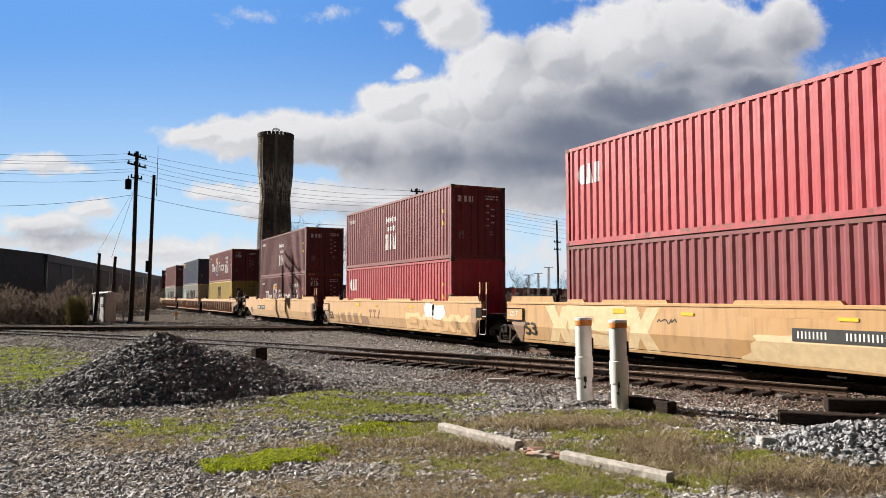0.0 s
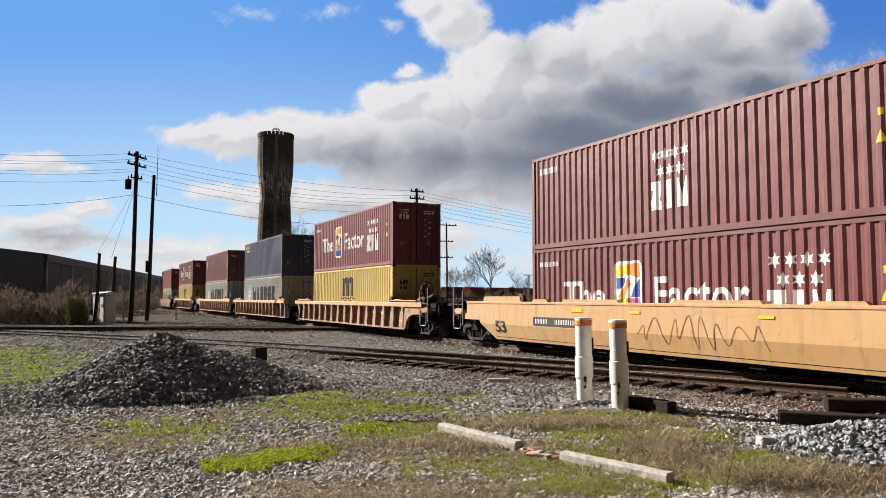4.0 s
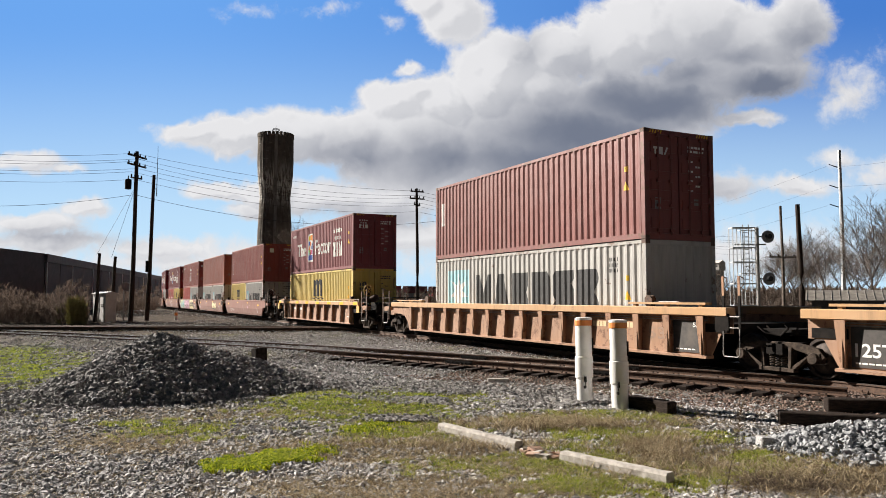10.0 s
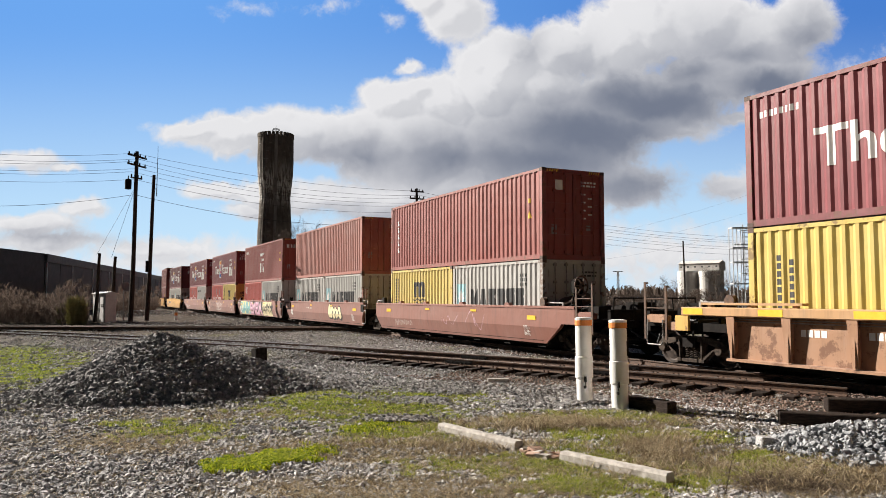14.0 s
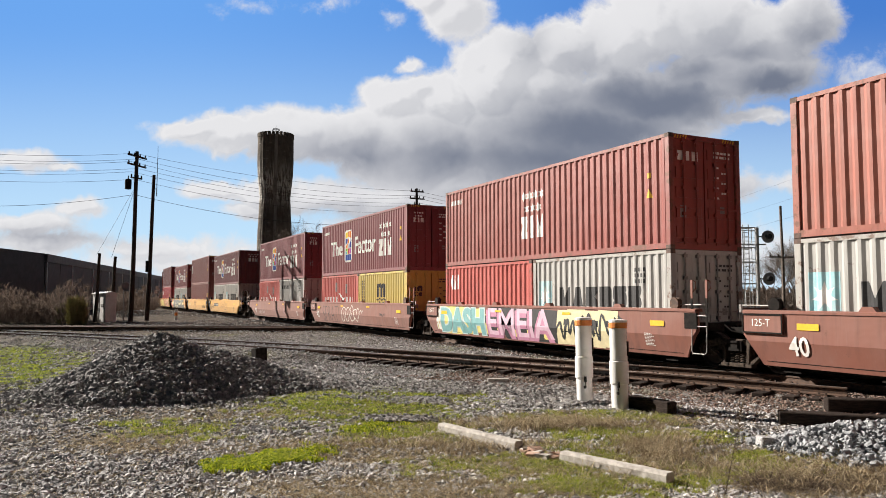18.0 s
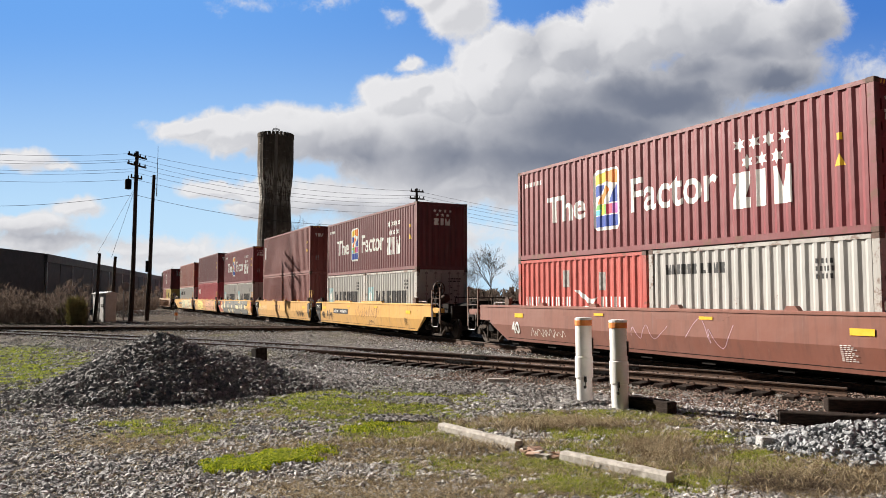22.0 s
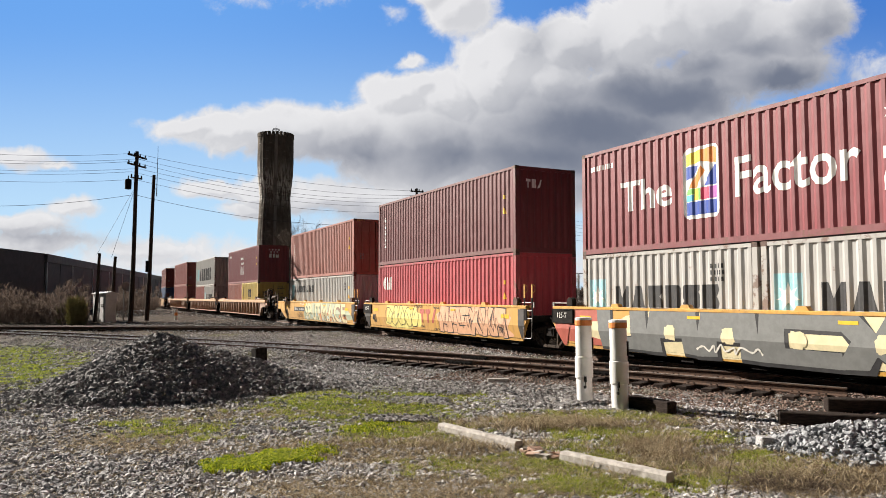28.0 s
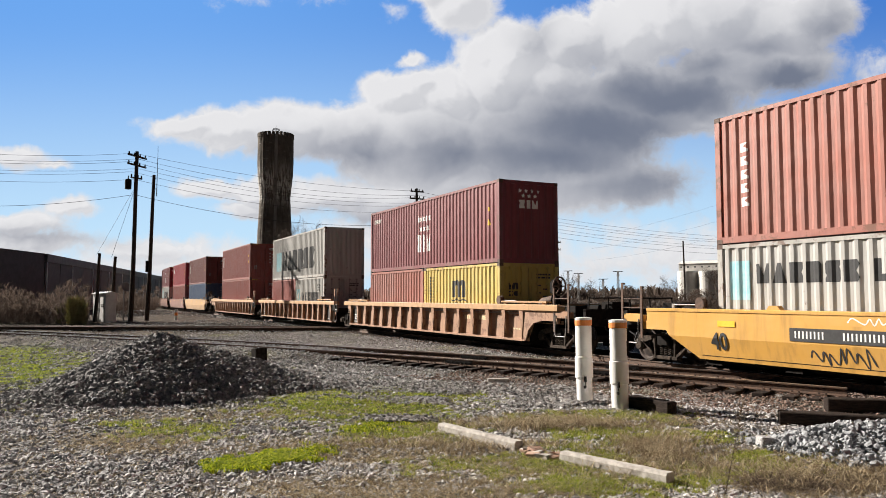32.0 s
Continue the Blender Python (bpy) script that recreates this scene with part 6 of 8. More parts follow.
    for e in (-1, 1):
        if (e > 0) == (end == "doors"):
            if e > 0:
                door_set(c, h, m, logo, L - 0.03)
            else:
                part("end_wall", blank, m, c, at=Matrix.Translation((-L + 0.01, 0, 0)) @ Matrix.Rotation(radians(-90), 4, "Z"))
        else:
            part("end_wall", blank, m, c, at=Matrix.Translation((e * (L - 0.01), 0, 0)) @ (quarter if e > 0 else Matrix.Rotation(radians(-90), 4, "Z")))
    if end != "doors" and logo in ("stars", "low"):
        mk = marks(("blank_end", logo, h), (lambda b: (seven_stars_small2(b, h), blocky(b, -0.4, 0.42, h - 0.98, h - 0.68, "ziv"))) if logo == "stars" else (lambda b: blocky(b, -0.8, -0.1, h - 0.72, h - 0.42, "jnx")), WHITE)
        mark_parts("marking", mk, WHITE, c, at=Matrix.Translation((L - 0.01, 0, 0)) @ quarter)
    livery(kind, c, h)
    return c


def seven_stars_small2(bm, h):
    for k in range(4):
        star(bm, -0.36 + 0.25 * k, h - 0.36, 0.085, 5)
    for k in range(3):
        star(bm, -0.24 + 0.25 * k, h - 0.54, 0.085, 5)


# ---- train: well cars ----
PANELGREY = surface("stencil_panel_grey", (0.04, 0.036, 0.034), (0.07, 0.062, 0.057), 5, 0.6, 0, 0.2, stain=(0.11, 0.09, 0.075))
CARPAINT = {
    "tan": paint("car_tan", (0.5, 0.29, 0.115), 0.64, 0.35, 0.55),
    "rustyellow": paint("car_faded_rust", (0.35, 0.185, 0.1), 0.52, 0.4, 0.65),
    "oxide": paint("car_oxide_red", (0.22, 0.075, 0.048), 0.64, 0.3, 0.55),
    "yellow": paint("car_yellow", (0.6, 0.315, 0.05), 0.66, 0.25, 0.5),
    "chord": paint("car_chord", (0.48, 0.27, 0.115), 0.62, 0.4, 0.6),
    "goldchord": paint("car_gold_chord", (0.6, 0.36, 0.06), 0.62, 0.3, 0.6),
}


def wheelset_mesh():
    def make():
        bm = bmesh.new()
        lathe(bm, ((0.08, -1.05), (0.08, -0.8), (0.095, -0.79), (0.095, 0.79), (0.08, 0.8), (0.08, 1.05)), 10, "Y")
        for s in (-1, 1):
            lathe(bm, [(r, s * y) for r, y in ((0.13, 0.83), (0.15, 0.81), (0.31, 0.775), (0.35, 0.815), (0.405, 0.815), (0.412, 0.80), (0.42, 0.69), (0.447, 0.675), (0.44, 0.655), (0.3, 0.66), (0.14, 0.70), (0.13, 0.70))], 28, "Y")
            for k in range(3):
                a = 2 * math.pi * k / 3
                tube(bm, (0.05 * math.cos(a), s * 1.03, 0.05 * math.sin(a)), (0.05 * math.cos(a), s * 1.08, 0.05 * math.sin(a)), 0.016, n=6)
        return as_mesh("wheelset", bm, WHEELMAT)
    return cached("wheelset", make)


def frame_mesh():
    """The cast side frame of a truck."""
    def make():
        bm = bmesh.new()
        y0, y1 = -0.07, 0.07
        plate(bm, ((-1.12, 0.47), (-0.98, 0.62), (-0.42, 0.72), (0.42, 0.72), (0.98, 0.62), (1.12, 0.47), (1.05, 0.40), (0.86, 0.47), (0.42, 0.6), (-0.42, 0.6), (-0.86, 0.47), (-1.05, 0.40)), y0, y1)
        for s in (-1, 1):
            plate(bm, ((s * 0.78, 0.5), (s * 0.9, 0.56), (s * 0.42, 0.16), (s * 0.26, 0.16)), y0, y1)
            plate(bm, ((s * 0.28, 0.16), (s * 0.36, 0.16), (s * 0.40, 0.62), (s * 0.30, 0.62)), y0 - 0.02, y1 + 0.02)
            box(bm, s * 0.89 - 0.14, s * 0.89 + 0.14, -0.09, 0.09, 0.33, 0.54)
            lathe(bm, ((0.1, -0.14), (0.12, -0.12), (0.12, 0.05)), 12, "Y", (s * 0.89, 0, 0.42))
        box(bm, -0.42, 0.42, y0 - 0.02, y1 + 0.02, 0.1, 0.19)
        bmesh.ops.bevel(bm, geom=[e for e in bm.edges if e.calc_length() > 0.2], offset=0.012, segments=1, affect="EDGES")
        return as_mesh("side_frame", bm, DUSTSTEEL)
    return cached("side_frame", make)


def spring_mesh():
    def make():
        bm = bmesh.new()
        n, turns, r = 40, 5, 0.055
        pts = [Vector((r * math.cos(2 * math.pi * turns * i / n), r * math.sin(2 * math.pi * turns * i / n), 0.2 + 0.26 * i / n)) for i in range(n + 1)]
        sweep(bm, pts, 0.016, 5)
        return as_mesh("spring", bm, DUSTSTEEL)
    return cached("spring", make)


WHEELS = []


def truck(car, x):
    def bolster():
        bm = bmesh.new()
        box(bm, -0.2, 0.2, -1.15, 1.15, 0.46, 0.68)
        lathe(bm, ((0.34, 0.68), (0.34, 0.82)), 16)
        box(bm, -0.75, -0.68, -0.85, 0.85, 0.3, 0.42)
        box(bm, 0.68, 0.75, -0.85, 0.85, 0.3, 0.42)
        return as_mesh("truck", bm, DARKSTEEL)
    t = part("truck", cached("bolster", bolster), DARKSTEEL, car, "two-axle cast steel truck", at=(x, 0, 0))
    for s in (-1, 1):
        part("side_frame", frame_mesh(), DUSTSTEEL, t, at=(0, s * 1.02, 0))
        for k in (-0.14, 0.0, 0.14):
            part("spring", spring_mesh(), DUSTSTEEL, t, at=(k, s * 1.02, 0))
    for s in (-1, 1):
        w = part("wheelset", wheelset_mesh(), WHEELMAT, t, at=(s * 0.89, 0, 0.42))
        WHEELS.append((w, s))


def car_skin(z, top, smooth):
    """Outer face of a smooth car side at height z."""
    return 1.52 if z > 0.74 else 1.39 + (z - 0.24) * 0.26


def side_marks(key, draw, mat):
    """Markings that follow the bent side plate."""
    def make():
        bm = bmesh.new()
        draw(bm)
        bmesh.ops.bisect_plane(bm, geom=bm.verts[:] + bm.edges[:] + bm.faces[:], plane_co=(0, 0, 0.74), plane_no=(0, 0, 1))
        for v in bm.verts:
            v.co.y = v.co.y - car_skin(v.co.z, 0, True) - 0.003
        return facing_out(bm, "marking", mat)
    return cached(("sidemark", key, mat.name), make)


def blob_letters(bm, seed, x0, x1, z0, z1, n, grow=0.0):
    """Fat slanting letter-like shapes side by side, meaning nothing."""
    r = random.Random(seed)
    w, h = (x1 - x0) / n, z1 - z0
    for i in range(n):
        a, b = x0 + i * w - w * 0.04 - grow, x0 + (i + 1) * w + w * 0.04 + grow
        lo, hi = z0 - grow, z1 + grow
        t = w * r.uniform(0.3, 0.38) + 2 * grow
        q = h * 0.28 + 2 * grow
        kind = r.choice("nucsxe")
        if kind == "n":
            pts = ((a, lo), (a + t, lo), (a + t, lo + h * 0.35), (b - t, lo + h * 0.35), (b - t, lo), (b, lo), (b - w * 0.12, hi), (a + w * 0.12, hi))
        elif kind == "u":
            pts = ((a, lo), (b, lo), (b, hi), (b - t, hi), (b - t, lo + q), (a + t, lo + q), (a + t, hi), (a, hi))
        elif kind == "c":
            pts = ((a, lo), (b, lo), (b, lo + q), (a + t, lo + q), (a + t, hi - q), (b, hi - q), (b, hi), (a, hi))
        elif kind == "s":
            pts = ((a, lo), (b, lo), (b, lo + h * 0.6), (a + t, hi - q), (b, hi - q), (b, hi), (a, hi), (a, lo + h * 0.42), (b - t, lo + q), (a, lo + q))
        elif kind == "x":
            m = (a + b) / 2
            pts = ((a, lo), (a + t, lo), (m, lo + h * 0.3), (b - t, lo), (b, lo), (m + t * 0.7, lo + h * 0.5), (b, hi), (b - t, hi), (m, lo + h * 0.72), (a + t, hi), (a, hi), (m - t * 0.7, lo + h * 0.5))
        else:
            pts = ((a, lo), (b, lo), (b, lo + q), (a + t, lo + q), (a + t, lo + h * 0.42), (b - w * 0.1, lo + h * 0.42), (b - w * 0.1, lo + h * 0.62), (a + t, lo + h * 0.62), (a + t, hi - q * 0.8), (b, hi - q * 0.8), (b, hi), (a, hi))
        lean, ph = r.uniform(-0.12, 0.2), r.uniform(0, 9)
        flat_shape(bm, [(x + lean * (z - z0) + 0.03 * math.sin(7 * z + ph), z + 0.025 * math.sin(6 * x + ph)) for x, z in pts], -0.0008 * (i % 3))


def ribbon(bm, pts, wide, closed=False):
    """A brush line of one width along pts; each piece lies a hair over the last, so crossings stay clean."""
    n = len(pts)
    edge = []
    for i in range(n):
        a = pts[(i - 1) % n if closed else max(i - 1, 0)]
        b = pts[(i + 1) % n if closed else min(i + 1, n - 1)]
        d = Vector((b[0] - a[0], b[1] - a[1]))
        d = d.normalized() if d.length > 1e-6 else Vector((1, 0))
        w = wide * (0.42 + 0.1 * math.sin(i * 1.7))
        edge.append((pts[i][0] - d.y * w, pts[i][1] + d.x * w, pts[i][0] + d.y * w, pts[i][1] - d.x * w))
    for i in range(n if closed else n - 1):
        p, q = edge[i], edge[(i + 1) % n]
        flat_shape(bm, ((p[0], p[1]), (p[2], p[3]), (q[2], q[3]), (q[0], q[1])), -0.00025 * (i % 23))


def scrawl(bm, seed, x0, x1, z0, z1, n, wide):
    """A looping brush line."""
    r = random.Random(seed)
    step = (x1 - x0) / n
    pts = [(x0 + step * (i + r.uniform(-0.7, 0.7)), (z0, z1)[i % 2] + (z1 - z0) * r.uniform(-0.05, 0.38) * (1, -1)[i % 2]) for i in range(n + 1)]
    line = []
    for i in range(n):
        p0, p1, p2, p3 = pts[max(i - 1, 0)], pts[i], pts[i + 1], pts[min(i + 2, n)]
        for k in range(6):
            u = k / 6
            line.append(tuple(0.5 * (2 * b + (c - a) * u + (2 * a - 5 * b + 4 * c - d) * u * u + (3 * b - a - 3 * c + d) * u ** 3) for a, b, c, d in zip(p0, p1, p2, p3)))
    line.append(pts[-1])
    ribbon(bm, line, wide)


def balloons(bm, seed, x0, x1, z0, z1, n, wide):
    """Outlines of fat rounded letter shapes, meaning nothing, with a stroke inside each."""
    r = random.Random(seed)
    w, h = (x1 - x0) / n, z1 - z0
    for i in range(n):
        cx, cz = x0 + (i + 0.5) * w, (z0 + z1) / 2
        a1, a2, a3 = r.uniform(0, 6), r.uniform(0, 6), r.uniform(0, 6)
        loop = []
        for k in range(26):
            a = 2 * math.pi * k / 26
            g = 1 + 0.16 * math.sin(2 * a + a1) + 0.13 * math.sin(3 * a + a2) + 0.07 * math.sin(5 * a + a3)
            loop.append((cx + w * 0.52 * g * math.cos(a) + 0.1 * h * math.sin(a), cz + h * 0.46 * g * math.sin(a)))
        ribbon(bm, loop, wide, True)
        ribbon(bm, [(cx + w * 0.14 * math.sin(3 * u + a2), cz + h * (0.24 - 0.36 * u)) for u in (0, 0.25, 0.5, 0.75, 1.0)], wide * 0.8)


def blobs(bm, seed, x0, x1, z0, z1, n, grow=0.0):
    """Fat rounded letter-like shapes side by side, meaning nothing."""
    r = random.Random(seed)
    w, h = (x1 - x0) / n, z1 - z0
    for i in range(n):
        cx, cz = x0 + (i + 0.5) * w, (z0 + z1) / 2 + 0.1 * h * (0.5 - i / n)
        tall = 0.62 if i == 0 else r.uniform(0.4, 0.48)
        a1, a2, a3 = r.uniform(0, 6), r.uniform(0, 6), r.uniform(0, 6)
        loop = []
        for k in range(30):
            a = 2 * math.pi * k / 30
            g = 1 + 0.14 * math.sin(2 * a + a1) + 0.13 * math.sin(3 * a + a2) + 0.06 * math.sin(5 * a + a3)
            loop.append((cx + (w * 0.5 * g + grow) * math.cos(a) - 0.12 * h * math.sin(a), cz + (h * tall * g + grow) * math.sin(a)))
        flat_shape(bm, loop, -0.0008 * i)


def daub(bm, seed, x0, x1, z0, z1):
    """One ragged patch of sprayed or faded paint."""
    r = random.Random(seed)
    ph = [r.uniform(0, 6.3) for k in range(4)]
    pts = []
    for k in range(44):
        a = 2 * math.pi * k / 44
        g = 1 + 0.08 * math.sin(3 * a + ph[0]) + 0.07 * math.sin(5 * a + ph[1]) + 0.05 * math.sin(9 * a + ph[2])
        c, d = math.cos(a), math.sin(a)
        pts.append(((x0 + x1) / 2 + (x1 - x0) / 2 * g * math.copysign(abs(c) ** 0.6, c), min(z1, max(z0, (z0 + z1) / 2 + (z1 - z0) / 2 * g * math.copysign(abs(d) ** 0.6, d)))))
    flat_shape(bm, pts)


def flatpaint(name, c):
    return surface("spray_" + name, c, tuple(min(1, v * 1.15 + 0.01) for v in c), 5, 0.6, 0, 0.1, stain=tuple(v * 0.8 for v in c))


SPRAY = {n: flatpaint(n, c) for n, c in (("white", (0.7, 0.68, 0.62)), ("black", (0.02, 0.02, 0.022)), ("teal", (0.17, 0.37, 0.38)), ("pink", (0.46, 0.2, 0.31)), ("cream", (0.66, 0.58, 0.36)),
                                         ("lightyellow", (0.72, 0.62, 0.2)), ("orange", (0.65, 0.27, 0.12)), ("grey", (0.16, 0.165, 0.16)), ("paleblue", (0.45, 0.55, 0.55)), ("red", (0.42, 0.1, 0.07)), ("brown", (0.22, 0.1, 0.05)),
                                         ("palegreen", (0.42, 0.46, 0.34)), ("palepink", (0.62, 0.42, 0.52)), ("salmon", (0.64, 0.36, 0.22)), ("tan", (0.54, 0.33, 0.13)), ("moss", (0.2, 0.24, 0.16)), ("greybrown", (0.26, 0.165, 0.11)), ("fadedbrown", (0.42, 0.24, 0.11)), ("palestain", (0.6, 0.46, 0.27)), ("fadedtan", (0.62, 0.42, 0.22)))}


def graffiti(car, style, half, top):
    """Spray paint on the near side."""
    def put(key, draw, colour, label="", proud=0.0):
        tagged(part("graffiti", side_marks((style, key), draw, SPRAY[colour]), SPRAY[colour], car, label or f"{colour} spray-painted shapes", at=(0, -proud, 0)), kind="stuff")
    if style == "bubbles":
        put("o", lambda b: blobs(b, 3, 1.72, 3.9, 0.46, 1.12, 4, 0.07), "black", "dark outlines", 0.001)
        put("f", lambda b: blobs(b, 3, 1.7, 3.86, 0.48, 1.14, 4), "cream", "pale yellow bubble shapes", 0.006)
        put("h", lambda b: [daub(b, 84 + k, 2.42 + 0.5 * k, 2.55 + 0.5 * k, 0.72, 0.9) for k in range(3)], "black", "", 0.011)
        put("t", lambda b: scrawl(b, 5, -2.5, -1.4, 0.95, 1.1, 9, 0.02), "white")
    elif style == "mural":
        put("bg", lambda b: daub(b, 71, -6.3, -2.3, 0.28, top - 0.05), "lightyellow", "pale yellow spray ground")
        put("bg2", lambda b: daub(b, 72, -2.5, 4.7, 0.28, top - 0.05), "black", "black spray ground", 0.001)
        put("a0", lambda b: words(b, "DASH", -5.98, -2.5, 0.29, 1.3, 0.1), "paleblue", "", 0.004)
        put("a", lambda b: words(b, "DASH", -5.9, -2.58, 0.33, 1.26, 0.055), "teal", "teal block lettering", 0.007)
        put("c0", lambda b: words(b, "EMEIA", -2.42, 1.5, 0.28, 1.22, 0.05), "pink", "pink letter shadows", 0.004)
        put("c", lambda b: words(b, "EMEIA", -2.3, 1.5, 0.38, 1.28, 0.012), "palepink", "pale pink block lettering", 0.007)
        put("sp", lambda b: [daub(b, 70 + k, -1.75 + 0.9 * k, -1.4 + 0.9 * k, 0.36, 0.62) for k in range(4)], "lightyellow", "yellow patches", 0.003)
        put("d0", lambda b: blob_letters(b, 13, 1.7, 4.4, 0.34, 1.24, 4, 0.05), "cream", "", 0.004)
        put("e", lambda b: scrawl(b, 14, 1.7, 4.4, 0.4, 1.2, 16, 0.09), "black", "black strokes", 0.009)
        put("l", lambda b: blob_letters(b, 15, -6.3, -5.9, 0.4, 1.2, 2), "white", "", 0.009)
    elif style == "chalk":
        put("a", lambda b: words(b, "SPRAT!", -4.9, -2.1, 0.36, 1.16, -0.028), "black", "thin dark sprayed lettering")
        put("b", lambda b: balloons(b, 22, -1.7, 0.9, 0.42, 1.14, 4, 0.045), "white", "white outlined balloon shapes")
        put("b2", lambda b: scrawl(b, 27, 1.05, 1.5, 0.86, 1.02, 6, 0.03), "white", "", 0.006)
        put("c", lambda b: scrawl(b, 23, 3.6, 4.3, 0.75, 0.9, 9, 0.03), "black")
    elif style == "chalk2":
        put("a", lambda b: scrawl(b, 24, -0.4, 0.9, 0.45, 1.15, 5, 0.014), "palepink", "thin pale scratches")
        put("b", lambda b: scrawl(b, 25, 1.6, 3.0, 0.45, 1.2, 5, 0.014), "palepink", "thin pale scratches")
        put("c", lambda b: scrawl(b, 29, -5.0, -3.2, 0.42, 0.7, 18, 0.02), "white", "small pale scrawl")
    elif style == "pen":
        put("a", lambda b: scrawl(b, 26, -0.6, 2.6, 0.62, 1.2, 24, 0.028), "brown", "brown pen scrawl")
        put("b", lambda b: scrawl(b, 27, -5.2, -4.2, 0.45, 0.95, 14, 0.04), "black")
        put("c", lambda b: scrawl(b, 28, 1.2, 1.9, 0.38, 0.55, 6, 0.03), "black")
    elif style == "pen2":
        put("a", lambda b: scrawl(b, 29, 4.2, 5.8, 0.4, 0.85, 16, 0.05), "black")
        put("b", lambda b: scrawl(b, 30, -6.0, -3.6, 0.6, 1.2, 15, 0.05), "cream")
        put("c", lambda b: blocky(b, -1.3, 0.3, 0.72, 1.12, "jjx", 0.2), "brown", "brown block shapes")
    elif style == "greywild":
        put("r", lambda b: daub(b, 33, -6.6, -4.7, 0.28, top - 0.04), "red", "red-brown spray panel")
        put("bg", lambda b: daub(b, 35, -5.2, 5.7, 0.27, top - 0.04), "cream", "cream spray ground", 0.002)
        put("k", lambda b: blob_letters(b, 32, -4.9, 5.4, 0.3, 1.3, 6, 0.07), "black", "black letter shadows", 0.005)
        put("b", lambda b: blob_letters(b, 32, -4.95, 5.35, 0.33, 1.32, 6, 0.02), "grey", "dark grey block shapes", 0.008)
        put("c", lambda b: scrawl(b, 34, -1.6, 0.2, 0.42, 0.6, 12, 0.05), "white", "", 0.012)
        put("w", lambda b: [daub(b, 36 + k, -4.3 + 1.75 * k, -3.95 + 1.75 * k, 0.62, 0.98) for k in range(6)], "cream", "", 0.012)
    elif style == "outline":
        put("g", lambda b: daub(b, 40, 0.9, 6.2, 0.27, top - 0.03), "salmon", "salmon spray ground")
        put("g2", lambda b: daub(b, 45, -4.5, -0.8, 0.3, top - 0.08), "lightyellow", "pale yellow spray ground")
        put("a", lambda b: balloons(b, 41, -4.4, -0.9, 0.4, 1.24, 5, 0.035), "black", "thin dark outlines", 0.004)
        put("b0", lambda b: blob_letters(b, 42, 1.0, 5.9, 0.32, 1.28, 6, 0.035), "black", "black letter outlines", 0.004)
        put("b", lambda b: blob_letters(b, 42, 1.0, 5.9, 0.32, 1.28, 6), "salmon", "salmon letter shapes", 0.007)
        put("s", lambda b: scrawl(b, 43, 1.0, 6.0, 0.4, 1.2, 26, 0.022), "black", "", 0.011)
        put("m", lambda b: blocky(b, -0.75, 0.85, 0.62, 1.16, "jjx", 0.2), "red", "", 0.004)
        put("t", lambda b: (scrawl(b, 46, -1.1, -0.5, 1.2, 1.3, 9, 0.03), scrawl(b, 47, 0.5, 1.0, 1.18, 1.28, 8, 0.03), scrawl(b, 48, -0.8, -0.4, 0.42, 0.52, 7, 0.03), scrawl(b, 49, 0.5, 0.95, 0.36, 0.45, 7, 0.03)), "black", "small dark tags", 0.012)
    elif style == "pale":
        put("bg", lambda b: daub(b, 50, -1.9, 6.3, 0.26, top - 0.04), "palegreen", "pale green spray ground")
        put("bg2", lambda b: (daub(b, 54, 1.2, 2.0, 0.27, 0.75), daub(b, 55, 2.5, 3.3, 0.3, 0.8), daub(b, 56, 4.6, 5.8, 0.3, 0.7)), "orange", "orange spray patches", 0.002)
        put("s", lambda b: words(b, "SPUT", -1.72, 1.36, 0.26, 1.24, 0.06), "moss", "dark green letter shadows", 0.004)
        put("a", lambda b: words(b, "SPUT", -1.62, 1.44, 0.31, 1.29, 0.02), "cream", "cream block lettering", 0.007)
        put("s2", lambda b: words(b, "MACE", 1.46, 5.66, 0.24, 1.24, 0.06), "greybrown", "grey-brown letter shadows", 0.004)
        put("a2", lambda b: words(b, "MACE", 1.58, 5.76, 0.3, 1.3, 0.02), "cream", "cream block lettering", 0.007)
        put("h", lambda b: [daub(b, 90 + k, -1.4 + 1.0 * k, -1.16 + 1.0 * k, 0.34 + 0.1 * (k % 3), 0.5 + 0.12 * (k % 3)) for k in range(7)], "paleblue", "", 0.01)
        put("c", lambda b: scrawl(b, 53, -3.6, -2.3, 0.36, 0.7, 14, 0.035), "black")
        put("c2", lambda b: scrawl(b, 57, -2.7, -1.9, 1.14, 1.28, 8, 0.03), "white")
    elif style == "ghost":
        put("a", lambda b: blob_letters(b, 61, -6.6, -2.1, 0.32, 1.36, 4, 0.03), "palestain", "pale faded letter shapes")
        put("b", lambda b: daub(b, 62, -4.4, -2.7, 0.9, 1.4), "palestain", "", 0.003)
        put("c", lambda b: daub(b, 63, 0.6, 4.8, 0.27, 0.9), "palestain", "", 0.003)
        put("d", lambda b: scrawl(b, 64, -2.0, -1.3, 1.0, 1.16, 8, 0.03), "black")
    elif style == "ghost2":
        put("a", lambda b: daub(b, 65, -6.7, -2.2, 0.27, 0.86), "greybrown", "grey-brown faded spray")
        put("a2", lambda b: [daub(b, 61 + k, -6.3 + 0.95 * k, -6.0 + 0.95 * k + 0.1 * (k % 2), 0.34, 0.92 + 0.12 * (k % 3)) for k in range(4)], "tan", "tan tongues over the spray", 0.003)
        put("b", lambda b: scrawl(b, 69, -6.9, -5.9, 0.5, 0.72, 7, 0.035), "greybrown", "", 0.004)
